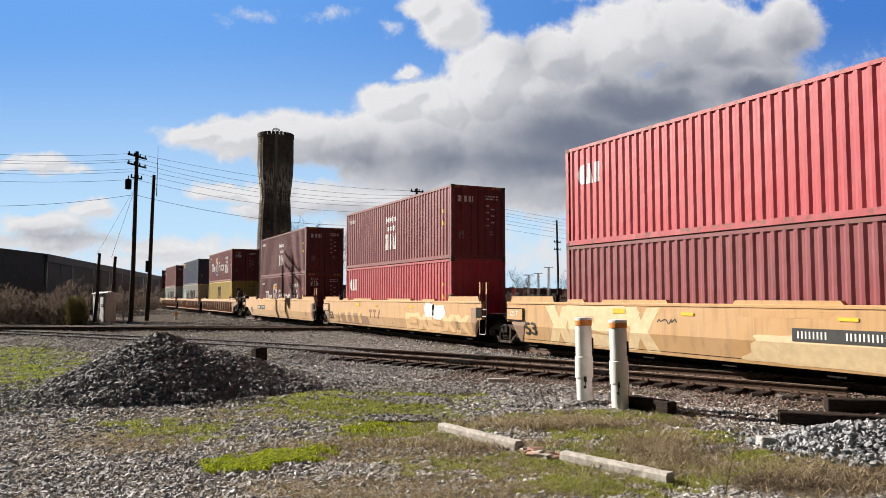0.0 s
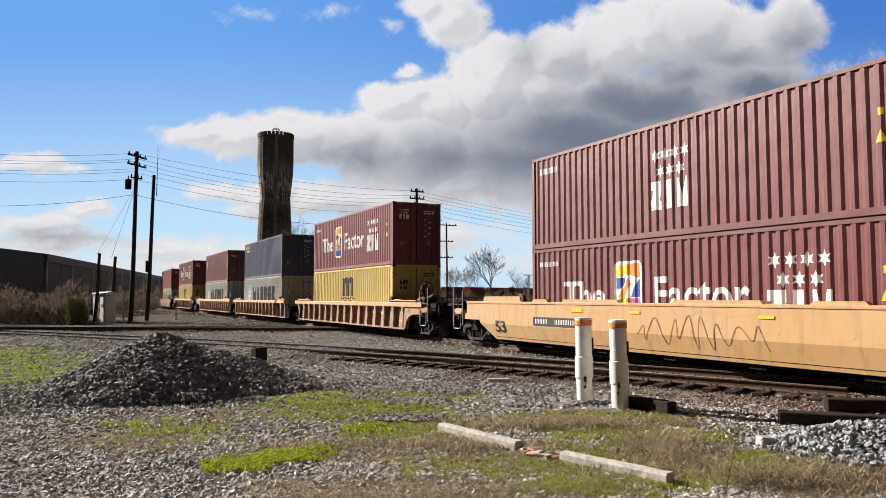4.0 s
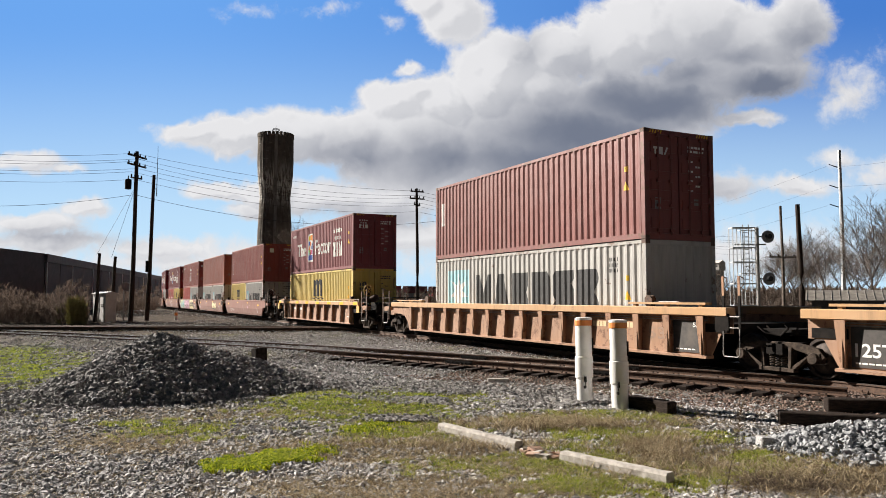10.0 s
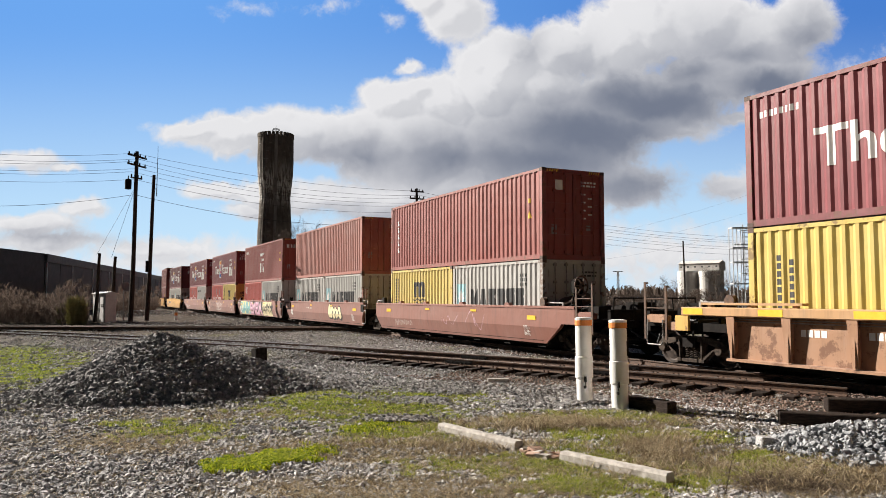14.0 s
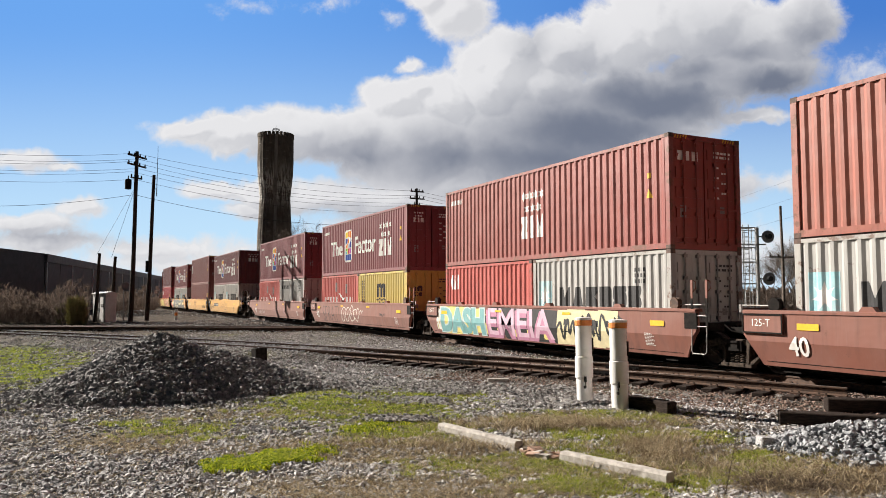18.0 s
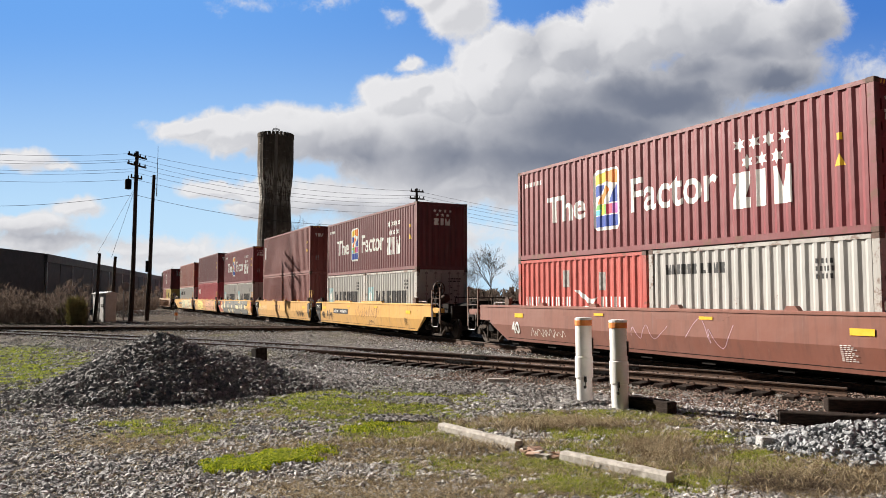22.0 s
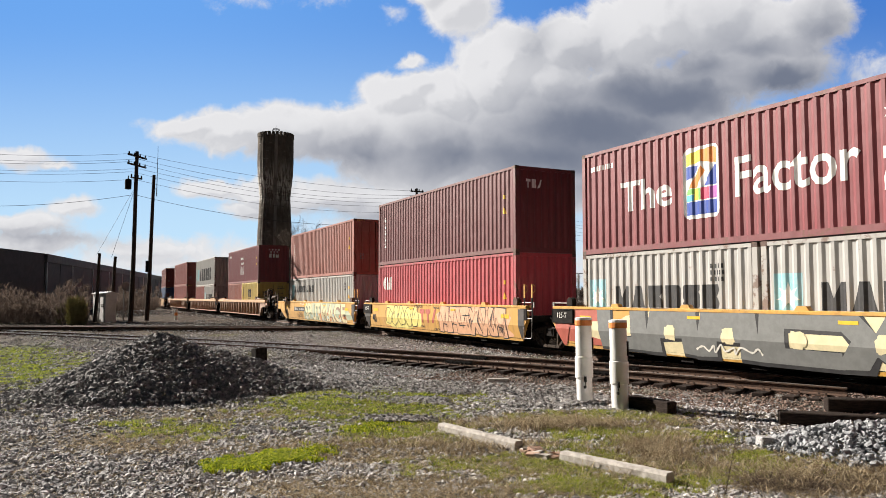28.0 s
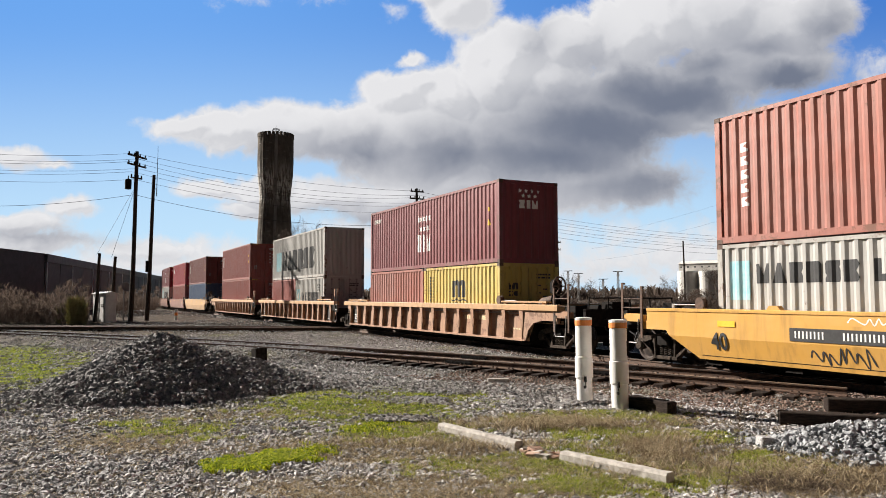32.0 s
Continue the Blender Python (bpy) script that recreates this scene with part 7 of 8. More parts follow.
        put("c", lambda b: (daub(b, 67, 4.3, 5.2, 0.86, 1.42), daub(b, 66, 5.0, 6.1, 0.78, 1.36)), "white", "chalky white paint patch", 0.003)
        put("d", lambda b: blob_letters(b, 68, 2.4, 8.0, 0.3, 1.0, 5), "fadedtan", "faint tan letter shapes")
        put("m", lambda b: blocky(b, -1.9, -0.3, 0.66, 1.06, "jjx", 0.25), "brown", "", 0.006)
    elif style == "thin":
        put("a", lambda b: scrawl(b, 68, -1.0, 3.0, 0.45, 1.2, 16, 0.035), "brown", "thin dark scrawl")


def flat_bars(name, bars_, material):
    bm = bmesh.new()
    for b in bars_:
        box(bm, *b)
    return as_mesh(name, bm, material)


def hoop(w, z0, z1, r=0.014):
    """A stirrup bent from one rod."""
    bm = bmesh.new()
    sweep(bm, [Vector((-w, 0, z1)), Vector((-w, -0.02, z0 + 0.05)), Vector((-w + 0.04, -0.03, z0)), Vector((w - 0.04, -0.03, z0)), Vector((w, -0.02, z0 + 0.05)), Vector((w, 0, z1))], r, 6)
    return bm


def step_ladder(car, m, x, low, high, w=0.22):
    """Two flat uprights with hooked tops, rungs and a stirrup below, at the near corner."""
    def upright():
        bm = bmesh.new()
        box(bm, -0.03, 0.03, -0.012, 0.012, high - 0.42, high)
        sweep(bm, [Vector((0, 0.02, high - 0.28)), Vector((0.05, 0.07, high - 0.2)), Vector((0.05, 0.07, high - 0.04)), Vector((0, 0.02, high))], 0.013, 6)
        return as_mesh("upright", bm, m)
    me = cached(("upright", low, high, m.name), upright)
    for k in (-w, w):
        part("upright", me, m, car, at=(x + k, -1.5, 0))
        part("stile", cached(("stile", low, high), lambda: flat_bars("stile", ((-0.03, 0.03, -0.012, 0.012, low, high - 0.42),), DARKSTEEL)), DARKSTEEL, car, at=(x + k, -1.5, 0))
    for z in (low + 0.12, low + 0.36):
        bm = bmesh.new()
        tube(bm, (x - w, -1.51, z), (x + w, -1.51, z), 0.014, n=6)
        part("rung", bm, GALV, car)
    part("stirrup", cached(("hoop", w, low), lambda: as_mesh("stirrup", hoop(w, 0.36, low + 0.1), GALV)), GALV, car, "pale steel stirrup step", at=(x, -1.51, 0))


def lock_drum(car, m, x, z, s):
    """The eight-sided end plates of a container lock with its cross shaft."""
    def make():
        bm = bmesh.new()
        for y in (-0.07, 0.05):
            plate(bm, [(0.14 * math.cos(radians(22.5 + 45 * k)), 0.12 + 0.16 * math.sin(radians(22.5 + 45 * k))) for k in range(8)], y, y + 0.02)
        box(bm, -0.1, 0.1, -0.05, 0.05, 0.0, 0.24)
        return as_mesh("container_lock", bm, m)
    part("container_lock", cached(("drum", m.name), make), m, car, "eight-sided container lock", at=(x, -1.4, z))

    def shaft():
        bm = bmesh.new()
        tube(bm, (0.08, 0, 0.1), (0.95, 0, 0.1), 0.017, n=8)
        box(bm, 0.9, 0.96, -0.02, 0.02, -0.05, 0.12)
        return as_mesh("lock_bar", bm, GALV)
    part("lock_bar", cached("lock_bar", shaft), GALV, car, "pale steel lock bar", at=Matrix.Translation((x, -1.36, z)) @ Matrix.Diagonal((s, 1, 1, 1)))


def joint_gear(car, m, x, s, top):
    """What stands at an end that shares a truck with the next car: lock, ladder, hoses."""
    lock_drum(car, DARKSTEEL if s < 0 else RUST, s * 6.42, top + 0.01, s)
    if s > 0:
        step_ladder(car, m, x + 0.1, 0.86, top + 0.68)
        part("end_panel", cached("end_panel", lambda: flat_bars("end_panel", ((-0.36, 0.02, -1.5, -1.46, 0.92, 1.28),), DARKSTEEL)), DARKSTEEL, car, "dark end panel", at=(x + 0.02, -0.035, 0))

    def hoses():
        bm = bmesh.new()
        for y in (-0.6, -0.3, 0.3):
            sweep(bm, [Vector((0, y, 1.0)), Vector((0.2, y, 0.86)), Vector((0.5, y * 0.8, 0.8)), Vector((0.8, y, 0.98))], 0.022, 6)
        box(bm, -0.1, 0.8, -0.5, 0.5, 0.82, 0.95)
        return as_mesh("joint_hoses", bm, DARKSTEEL)
    if s > 0:
        part("joint_hoses", cached("joint_hoses", hoses), DARKSTEEL, car, at=(x, 0, 0))


def brake_gear(car, x, wheel_paint):
    """Hand brake wheel with its gear housing, stand and chain rod, and the air reservoir."""
    bm = bmesh.new()
    n = 24
    for i in range(n):
        a0, a1 = 2 * math.pi * i / n, 2 * math.pi * (i + 1) / n
        tube(bm, (0, 0.28 * math.cos(a0), 0.28 * math.sin(a0)), (0, 0.28 * math.cos(a1), 0.28 * math.sin(a1)), 0.026, n=6, caps=False)
    for i in range(6):
        a0 = math.pi * i / 3
        tube(bm, (0.03, 0.06 * math.cos(a0), 0.06 * math.sin(a0)), (0, 0.27 * math.cos(a0), 0.27 * math.sin(a0)), 0.026, 0.02, 6)
    tube(bm, (-0.02, 0, 0), (0.06, 0, 0), 0.085, 0.07, 12)
    wheel = part("brake_wheel", bm, wheel_paint, car, "spoked hand brake wheel", at=pose(x, -0.95, 1.98, 0, 0, 12))
    bm = bmesh.new()
    tube(bm, (-0.01, 0, 0), (0.07, 0, 0), 0.035, n=8)
    part("hub", bm, DARKSTEEL, wheel)
    bm = bmesh.new()
    box(bm, -0.3, -0.06, -0.17, 0.17, -0.26, 0.2)
    bmesh.ops.bevel(bm, geom=bm.edges[:], offset=0.05, segments=2, affect="EDGES")
    box(bm, -0.24, -0.1, -0.06, 0.06, -1.0, -0.2)
    tube(bm, (-0.17, 0.1, -0.2), (-0.1, 0.16, -1.05), 0.02, n=6)
    tube(bm, (-0.17, -0.12, -0.2), (-0.36, -0.2, -0.98), 0.024, n=6)
    part("brake_housing", bm, DARKSTEEL, car, "dark hand brake housing on its stand", at=(x, -0.95, 1.98))
    bm = bmesh.new()
    lathe(bm, ((0.05, -0.55), (0.14, -0.5), (0.19, -0.4), (0.19, 0.4), (0.14, 0.5), (0.05, 0.55)), 16)
    part("air_reservoir", bm, RUST, car, "rusty round air reservoir", at=pose(x - 0.85, -0.55, 1.52, 0, 78, 25), smooth=True)
    bm = bmesh.new()
    sweep(bm, [Vector((-0.5, -1.2, 1.3)), Vector((-0.2, -1.1, 1.42)), Vector((0.1, -1.0, 1.3)), Vector((0.5, -1.1, 1.34))], 0.022, 6)
    box(bm, -0.75, -0.45, -1.25, -1.0, 1.05, 1.36)
    tube(bm, (-0.1, -1.25, 1.18), (0.2, -1.25, 1.18), 0.11, n=12)
    part("brake_valve", bm, DARKSTEEL, car, at=(x, 0, 0))


def end_gear(car, m, x, s, fe, top, wheel_paint):
    """What stands over the truck at a coupled end, the truck's centre at x: platform, steps, uprights, pipes."""
    flip = Matrix.Diagonal((s, 1, 1, 1))

    place = Matrix.Translation((x, 0, 0)) @ flip

    def piece(name, key, *boxes):
        part(name, cached(("end", name, key), lambda: flat_bars(name, boxes, DARKSTEEL)), DARKSTEEL, car, at=place)

    def rod(name, key, a, b, r):
        def make():
            bm = bmesh.new()
            tube(bm, a, b, r, n=8)
            return as_mesh(name, bm, DARKSTEEL)
        part(name, cached(("end", name, key), make), DARKSTEEL, car, at=place)
    piece("draft_sill", 0, (-1.2, 1.3, -0.55, 0.55, 0.84, 0.98))
    for k in range(5):
        piece("cross_bar", k, (0.3 + k * 0.22, 0.38 + k * 0.22, -1.3, 1.3, 0.982, 1.03))
    for k, y in enumerate((-1.36, 1.31)):
        piece("edge_bar", k, (0.2, 1.29, y, y + 0.05, 0.94, 1.02))
    piece("cross_beam", 0, (-0.4, -0.3, -1.25, 1.25, 0.984, 1.12))
    piece("cross_beam", 1, (-1.1, -1.02, -1.25, 1.25, 0.986, 1.24))
    piece("end_bulkhead", 0, (1.3, 1.42, -1.15, 1.15, 0.8, 1.3))
    piece("valve_box", 0, (0.1, 0.6, -0.9, -0.45, 1.032, 1.38))
    piece("valve_box", 1, (0.7, 1.2, 0.0, 0.7, 1.032, 1.5))
    rod("brake_cylinder", 0, (-0.9, -0.2, 1.22), (0.5, 0.1, 1.3), 0.12)
    for k, y in enumerate((-1.0, -0.3, 0.5)):
        rod("railing_post", k, (1.36, y, 1.29), (1.4, y, 1.62), 0.02)
    rod("railing", 0, (1.4, -1.02, 1.62), (1.4, 0.52, 1.62), 0.02)
    for k in range(4):
        rod("brake_rod", k, (-0.2 + 0.38 * k, -0.95 + 0.1 * (k % 3), 0.5 + 0.06 * (k % 2)), (0.1 + 0.3 * k, -0.56, 0.9), 0.025)
    step = flat_bars("step_box", ((0.42, 1.02, -1.5, -1.28, 1.03, 1.2), (0.4, 1.04, -1.47, -1.44, 1.2, 1.23)), m)
    part("step_box", step, m, car, "end step box in the car's paint", at=Matrix.Translation((x, 0, 0)) @ flip)
    part("stirrup", cached(("hoop_end"), lambda: as_mesh("stirrup", hoop(0.26, 0.5, 1.1, 0.016), GALV)), GALV, car, "pale steel stirrup step", at=(x + s * 0.72, -1.52, 0))
    for k, h in ((0.36, 1.92), (1.08, 2.02)):
        bm = bmesh.new()
        box(bm, -0.035, 0.035, -0.014, 0.014, 0.62, h)
        box(bm, -0.02, 0.02, 0.01, 0.09, h - 0.05, h)
        part("upright", bm, RUST, car, "rusty grab upright", at=(x + s * k, -1.5, 0))
    for z in (1.38, 1.6):
        bm = bmesh.new()
        tube(bm, (x + s * 0.36, -1.5, z), (x + s * 1.08, -1.5, z), 0.014, n=6)
        part("rung", bm, RUST, car)
    beam = flat_bars("end_sill", ((min(s * (fe - 0.1), x + s * 0.4), max(s * (fe - 0.1), x + s * 0.4), -1.46, -1.36, 0.86, 1.06),), m)
    part("end_sill", beam, m, car)
    lock_drum(car, RUST, s * 6.42, top + 0.01, s)

    def pipes():
        bm = bmesh.new()
        sweep(bm, [Vector((-1.3, -1.3, 1.18)), Vector((-0.6, -1.3, 1.2)), Vector((-0.3, -1.25, 1.1)), Vector((0.4, -1.2, 1.12))], 0.02, 6)
        sweep(bm, [Vector((1.2, -0.75, 1.0)), Vector((1.3, -0.8, 0.75)), Vector((1.42, -0.82, 0.45))], 0.022, 6)
        for y in (-0.4, 0.3):
            sweep(bm, [Vector((1.2, y, 0.95)), Vector((1.4, y, 0.7)), Vector((1.75, y * 0.8, 0.52)), Vector((2.1, y, 0.7))], 0.024, 6)
        tube(bm, (0.5, -1.25, 1.03), (1.5, -0.4, 1.0), 0.015, n=6)
        return as_mesh("air_pipe", bm, BLACK)
    part("air_pipe", cached("end_pipes", pipes), BLACK, car, at=Matrix.Translation((x, 0, 0)) @ flip)
    if s > 0:
        brake_gear(car, x - 0.12, wheel_paint)


WEB = -1.35


def well_car(kind, long, colour, front_end, rear_end, style="", number="", plate_text="", top=None):
    """One well of a double-stack car. kind: smooth or ribbed; front_end, rear_end: it ends a set of cars there."""
    m = CARPAINT[colour]
    size = "fifty-three foot" if long else "forty-foot"
    what = {"tan": "tan yellow smooth-sided", "oxide": "oxide red smooth-sided", "yellow": "bright yellow smooth-sided", "rustyellow": "rust-brown ribbed"}[colour]
    spray = " with graffiti" if style else ""
    car = thing("well_car", f"{what} {size} double-stack railway well car{spray}", "well car", group="well cars")
    top = top or (1.42 if kind == "ribbed" else 1.36)
    b, e = (8.3, 8.95) if long else (6.75, 7.15)
    e_plain = e
    more = 0.6 if style == "gold" else 0.95
    fe, re = (e + more if front_end else e), (e + more if rear_end else e)
    fb, rb = (b - 0.25 if front_end else b), (b - 0.25 if rear_end else b)

    def outline(z0, z1, step=0.84):
        return ((-rb, z0), (fb, z0), (fb + 0.32, step), (fe, step), (fe, z1), (-re, z1), (-re, step), (-rb - 0.32, step))
    for s in (-1, 1):
        turn = Matrix.Identity(4) if s < 0 else Matrix.Diagonal((1, -1, 1, 1))
        if kind == "smooth":
            def side():
                bm = bmesh.new()
                fs, rs = (0.85 if front_end else 0.3), (0.85 if rear_end else 0.3)
                o = ((-rb - rs, 0.74), (fb + fs, 0.74), (fb + fs + 0.1, 0.86), (fe, 0.86), (fe, top), (-re, top), (-re, 0.86), (-rb - rs - 0.1, 0.86))
                plate(bm, o, -1.52, -1.40)
                seen = len(bm.verts)
                extrude_x(bm, ((-1.52, 0.742), (-1.39, 0.24), (-1.35, 0.24), (-1.40, 0.742)), -rb, fb)
                bm.verts.ensure_lookup_table()
                for v in bm.verts[seen:]:
                    if v.co.z > 0.5:
                        v.co.x += fs if v.co.x > 0 else -rs
                return bm
        else:
            def side():
                bm = bmesh.new()
                plate(bm, outline(0.3, top - 0.2) if long else ((-rb, 0.3), (fb, 0.3), (fb, top - 0.2), (-rb, top - 0.2)), WEB, WEB + 0.023)
                extrude_x(bm, ((-1.5, 0.26), (-1.262, 0.26), (-1.262, 0.33), (-1.5, 0.31)), -rb, fb)
                return bm
        bm = side()
        bmesh.ops.transform(bm, matrix=turn, verts=bm.verts)
        part("side_sill", bm, m, car)
        if kind == "smooth":
            bm = bmesh.new()
            extrude_x(bm, ((-1.54, top - 0.05), (-1.54, top), (-1.5, top + 0.02), (-1.3, top + 0.02), (-1.3, top - 0.05)), -re, fe)
            bmesh.ops.transform(bm, matrix=turn, verts=bm.verts)
            part("top_chord", bm, m, car)
            tabs = ((-7.55, 1.2, 0.17), (-5.3, 0.42, 0.08), (-2.9, 1.25, 0.08), (1.6, 1.3, 0.08), (4.6, 0.6, 0.07), (7.55, 1.2, 0.17)) if long else ((-2.7, 1.25, 0.08), (1.5, 1.35, 0.08)) if style == "pen" else ((-4.4, 0.17, 0.09), (-1.9, 0.17, 0.09), (1.2, 0.17, 0.09), (4.4, 0.17, 0.09))
            for x, w, tall in tabs:
                bm = bmesh.new()
                box(bm, -w, w, -1.5, -1.36, 0, tall, Matrix.Translation((x, 0, top + 0.02)), 0.07)
                bmesh.ops.transform(bm, matrix=turn, verts=bm.verts)
                part("guide_tab", bm, m, car)
            if s < 0:
                for x in ((-2.9, 1.6) if long else (-2.5, 1.7)):
                    bm = bmesh.new()
                    plate(bm, ((x - 1.3, top - 0.052), (x - 1.1, top - 0.25), (x + 0.95, top - 0.25), (x + 1.3, top - 0.052)), -1.5222, -1.515)
                    part("doubler_plate", bm, m, car)
                # low seam along the side, coloured dark to stand in for its thin shade line
                bm = bmesh.new()
                box(bm, -rb + 0.1, fb - 0.1, -1.418, -1.405, 0.325, 0.337)
                part("weld_seam", bm, DARKSTEEL, car)
        else:
            chord = CARPAINT["chord"]
            bm = bmesh.new()
            box(bm, -re, fe, -1.56, -1.27, top - 0.2, top)
            bmesh.ops.bevel(bm, geom=[q for q in bm.edges if q.calc_length() > 5], offset=0.02, segments=1, affect="EDGES")
            bmesh.ops.transform(bm, matrix=turn, verts=bm.verts)
            part("top_chord", bm, chord, car)
            if style == "gold" and s < 0:
                for k in range(8):
                    x = -re + 0.35 + k * (re + fe - 0.7) / 7
                    bm = bmesh.new()
                    box(bm, x - 0.3, x + 0.3, -1.564, -1.5605, top - 0.17, top - 0.03)
                    part("reflector", bm, YELLOW, car, "yellow painted patch")
                for e_ in (fe, -re):
                    bm = bmesh.new()
                    box(bm, e_ - 0.2, e_ + 0.2, -1.56, -1.5, top - 0.55, top - 0.202)
                    part("end_bracket", bm, CARPAINT["goldchord"], car, "yellow bracket hanging from the chord end")
            for e, xb, xe in ((1, fb, fe), (-1, rb, re)):
                if long and xe > e_plain + 0.5:
                    bm = bmesh.new()
                    plate(bm, [(e * px_, pz) for px_, pz in ((xb - 0.1, 0.3), (xb + 0.05, 0.3), (xb + 0.2, 0.62), (xb + 0.5, 0.84), (xb + 0.95, 0.93), (xe - 0.1, 0.93), (xe - 0.1, 1.23), (xb - 0.1, 1.23))], -1.49, -1.44)
                    bmesh.ops.transform(bm, matrix=turn, verts=bm.verts)
                    part("arch_plate", bm, m, car, "end plate arched over the truck")
            n = 15 if long else 9
            for i in range(n + 1):
                x = -rb + 0.15 + (fb + rb - 0.3) * i / n

                def rib():
                    bm = bmesh.new()
                    for y0, y1, w0, w1 in ((-1.54, -1.52, 0.11, 0.055), (-1.52, WEB, 0.035, 0.025)):
                        a = [bm.verts.new((q * w, y, z)) for z, w, yy in ((0.33, w1, 0.06), (top - 0.2, w0, 0)) for y in ((y0 + yy, y1 + yy) if y0 < -1.53 else (y0, y1)) for q in (-1, 1)]
                        for f in ((0, 2, 3, 1), (4, 5, 7, 6), (0, 1, 5, 4), (2, 6, 7, 3), (0, 4, 6, 2), (1, 3, 7, 5)):
                            bm.faces.new([a[j] for j in f])
                    return as_mesh("rib", bm, m)
                rm = cached(("rib", colour, top), rib)
                part("rib", rm, m, car, at=Matrix.Translation((x, 0, 0)) if s < 0 else Matrix.Translation((x, 0, 0)) @ Matrix.Rotation(math.pi, 4, "Z"))
            bm = bmesh.new()
            for z in (top - 0.3, top - 0.25):
                tube(bm, (-rb, -1.42, z), (fb, -1.42, z), 0.012, n=5)
            bmesh.ops.transform(bm, matrix=turn, verts=bm.verts)
            part("brake_pipe", bm, GALV, car)
            if s < 0:
                for x in (fe - 1.9, -re + 1.9):
                    bm = bmesh.new()
                    box(bm, -1.3, 1.3, -1.54, -1.34, 0.05, 0.1)
                    for k in (-1.1, 0.0, 1.1):
                        box(bm, k - 0.05, k + 0.05, -1.5, -1.4, 0, 0.05)
                    part("walkway", bm, chord, car, "narrow walkway board", at=(x, 0, top + 0.003))

    def floor():
        bm = bmesh.new()
        box(bm, -b + 0.3, b - 0.3, -1.26, 1.26, 0.17, 0.232)
        for i in range(7):
            x = -b + 0.6 + i * (2 * b - 1.2) / 6
            box(bm, x - 0.2, x + 0.2, -1.3, 1.3, 0.12, 0.18)
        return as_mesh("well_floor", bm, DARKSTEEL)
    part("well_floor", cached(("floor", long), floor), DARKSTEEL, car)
    for s, endx in ((1, fe), (-1, re)):
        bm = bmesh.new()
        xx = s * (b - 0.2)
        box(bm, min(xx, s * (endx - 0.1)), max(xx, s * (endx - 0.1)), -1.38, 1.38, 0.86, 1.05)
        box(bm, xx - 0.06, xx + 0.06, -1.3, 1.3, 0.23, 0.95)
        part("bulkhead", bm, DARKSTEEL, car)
    joint = 9.83 if long else 7.9
    if front_end:
        truck(car, 9.3 if long else 7.8)
        end_gear(car, m, 9.3 if long else 7.8, 1, fe, top, CARPAINT["goldchord"] if style == "gold" else RUST)
    else:
        truck(car, joint)
        joint_gear(car, m, fe, 1, top)
    if rear_end:
        truck(car, -9.9 if long else -7.95)
        end_gear(car, m, -9.9 if long else -7.95, -1, re, top, RUST)
    else:
        joint_gear(car, m, re, -1, top)
    for s, is_end, endx in ((1, front_end, fe), (-1, rear_end, re)):
        if is_end:
            tip = 11.75 if long else 10.05
            bm = bmesh.new()
            box(bm, min(s * endx, s * tip), max(s * endx, s * tip), -0.16, 0.16, 0.72, 0.98)
            box(bm, s * tip - 0.22, s * tip + 0.22, -0.22, 0.22, 0.68, 1.02)
            part("coupler", bm, DARKSTEEL, car)
    # markings
    if kind == "smooth":
        yl = ((-5.6, 1.0), (-1.6, 1.14), (2.2, 1.14), (5.9, 0.95)) if not long else ((-3.4, 1.22), (-1.0, 1.22), (3.0, 1.2))
        for i, (x, z) in enumerate(yl):
            w, hh = (0.24, 0.13) if i in (0, 3) else (0.2, 0.07)
            part("reflector", side_marks(("refl", x, z), lambda q, x=x, z=z, w=w, hh=hh: rect(q, x - w, x + w, z, z + hh), YELLOW), YELLOW, car, "yellow reflective patch", at=(0, -0.013, 0))
        if colour in ("yellow", "tan"):
            endpaint = PANELGREY if colour == "yellow" else SPRAY["greybrown"]
            if not rear_end:
                endpaint = SPRAY["red"] if style == "greywild" else endpaint
                part("end_skirt", side_marks(("skirt_rear", rb, colour, style), lambda q: flat_shape(q, ((-rb - 0.28, 0.73), (-rb - 0.02, 0.27), (-rb + 0.12, 0.27), (-rb + 0.42, 0.8), (-rb + 0.42, 0.9), (-rb - 0.28, 0.9))), endpaint), endpaint, car, "overpainted end of the side", at=(0, -0.013, 0))
            if not front_end:
                part("end_skirt", side_marks(("skirt_front", fb, colour), lambda q: flat_shape(q, ((fb + 0.28, 0.73), (fb + 0.28, 1.26), (fb - 0.06, 1.26), (fb - 0.06, 0.7), (fb + 0.0, 0.27))), endpaint), endpaint, car, "dark painted end of the side", at=(0, -0.013, 0))
        ink = BLACK if colour in ("yellow", "tan") else WHITE
        if number:
            x = -7.9 if long else -6.05
            part("marking", side_marks(("no", number, long), lambda q: words(q, number, x, x + (0.62 if long else 0.46), 0.48, 0.87), ink), ink, car, "stencilled number", at=(0, -0.014, 0))
        if style in ("pen", "pale", "ghost", "thin"):
            x0 = -4.0 if not long else (1.8 if style == "ghost" else -5.6)
            part("number_panel", side_marks(("panel", x0), lambda q: rect(q, x0, x0 + 2.3, 0.78, 1.04), BLACK), BLACK, car, "black number panel", at=(0, -0.014, 0))
            tagged(part("marking", side_marks(("panelbars", x0), lambda q: (bars(q, x0 + 0.12, x0 + 0.8, 0.84, 0.98, 8, 0.6), bars(q, x0 + 1.15, x0 + 2.15, 0.84, 0.98, 12, 0.6)), WHITE), WHITE, car, at=(0, -0.017, 0)), kind="stuff")
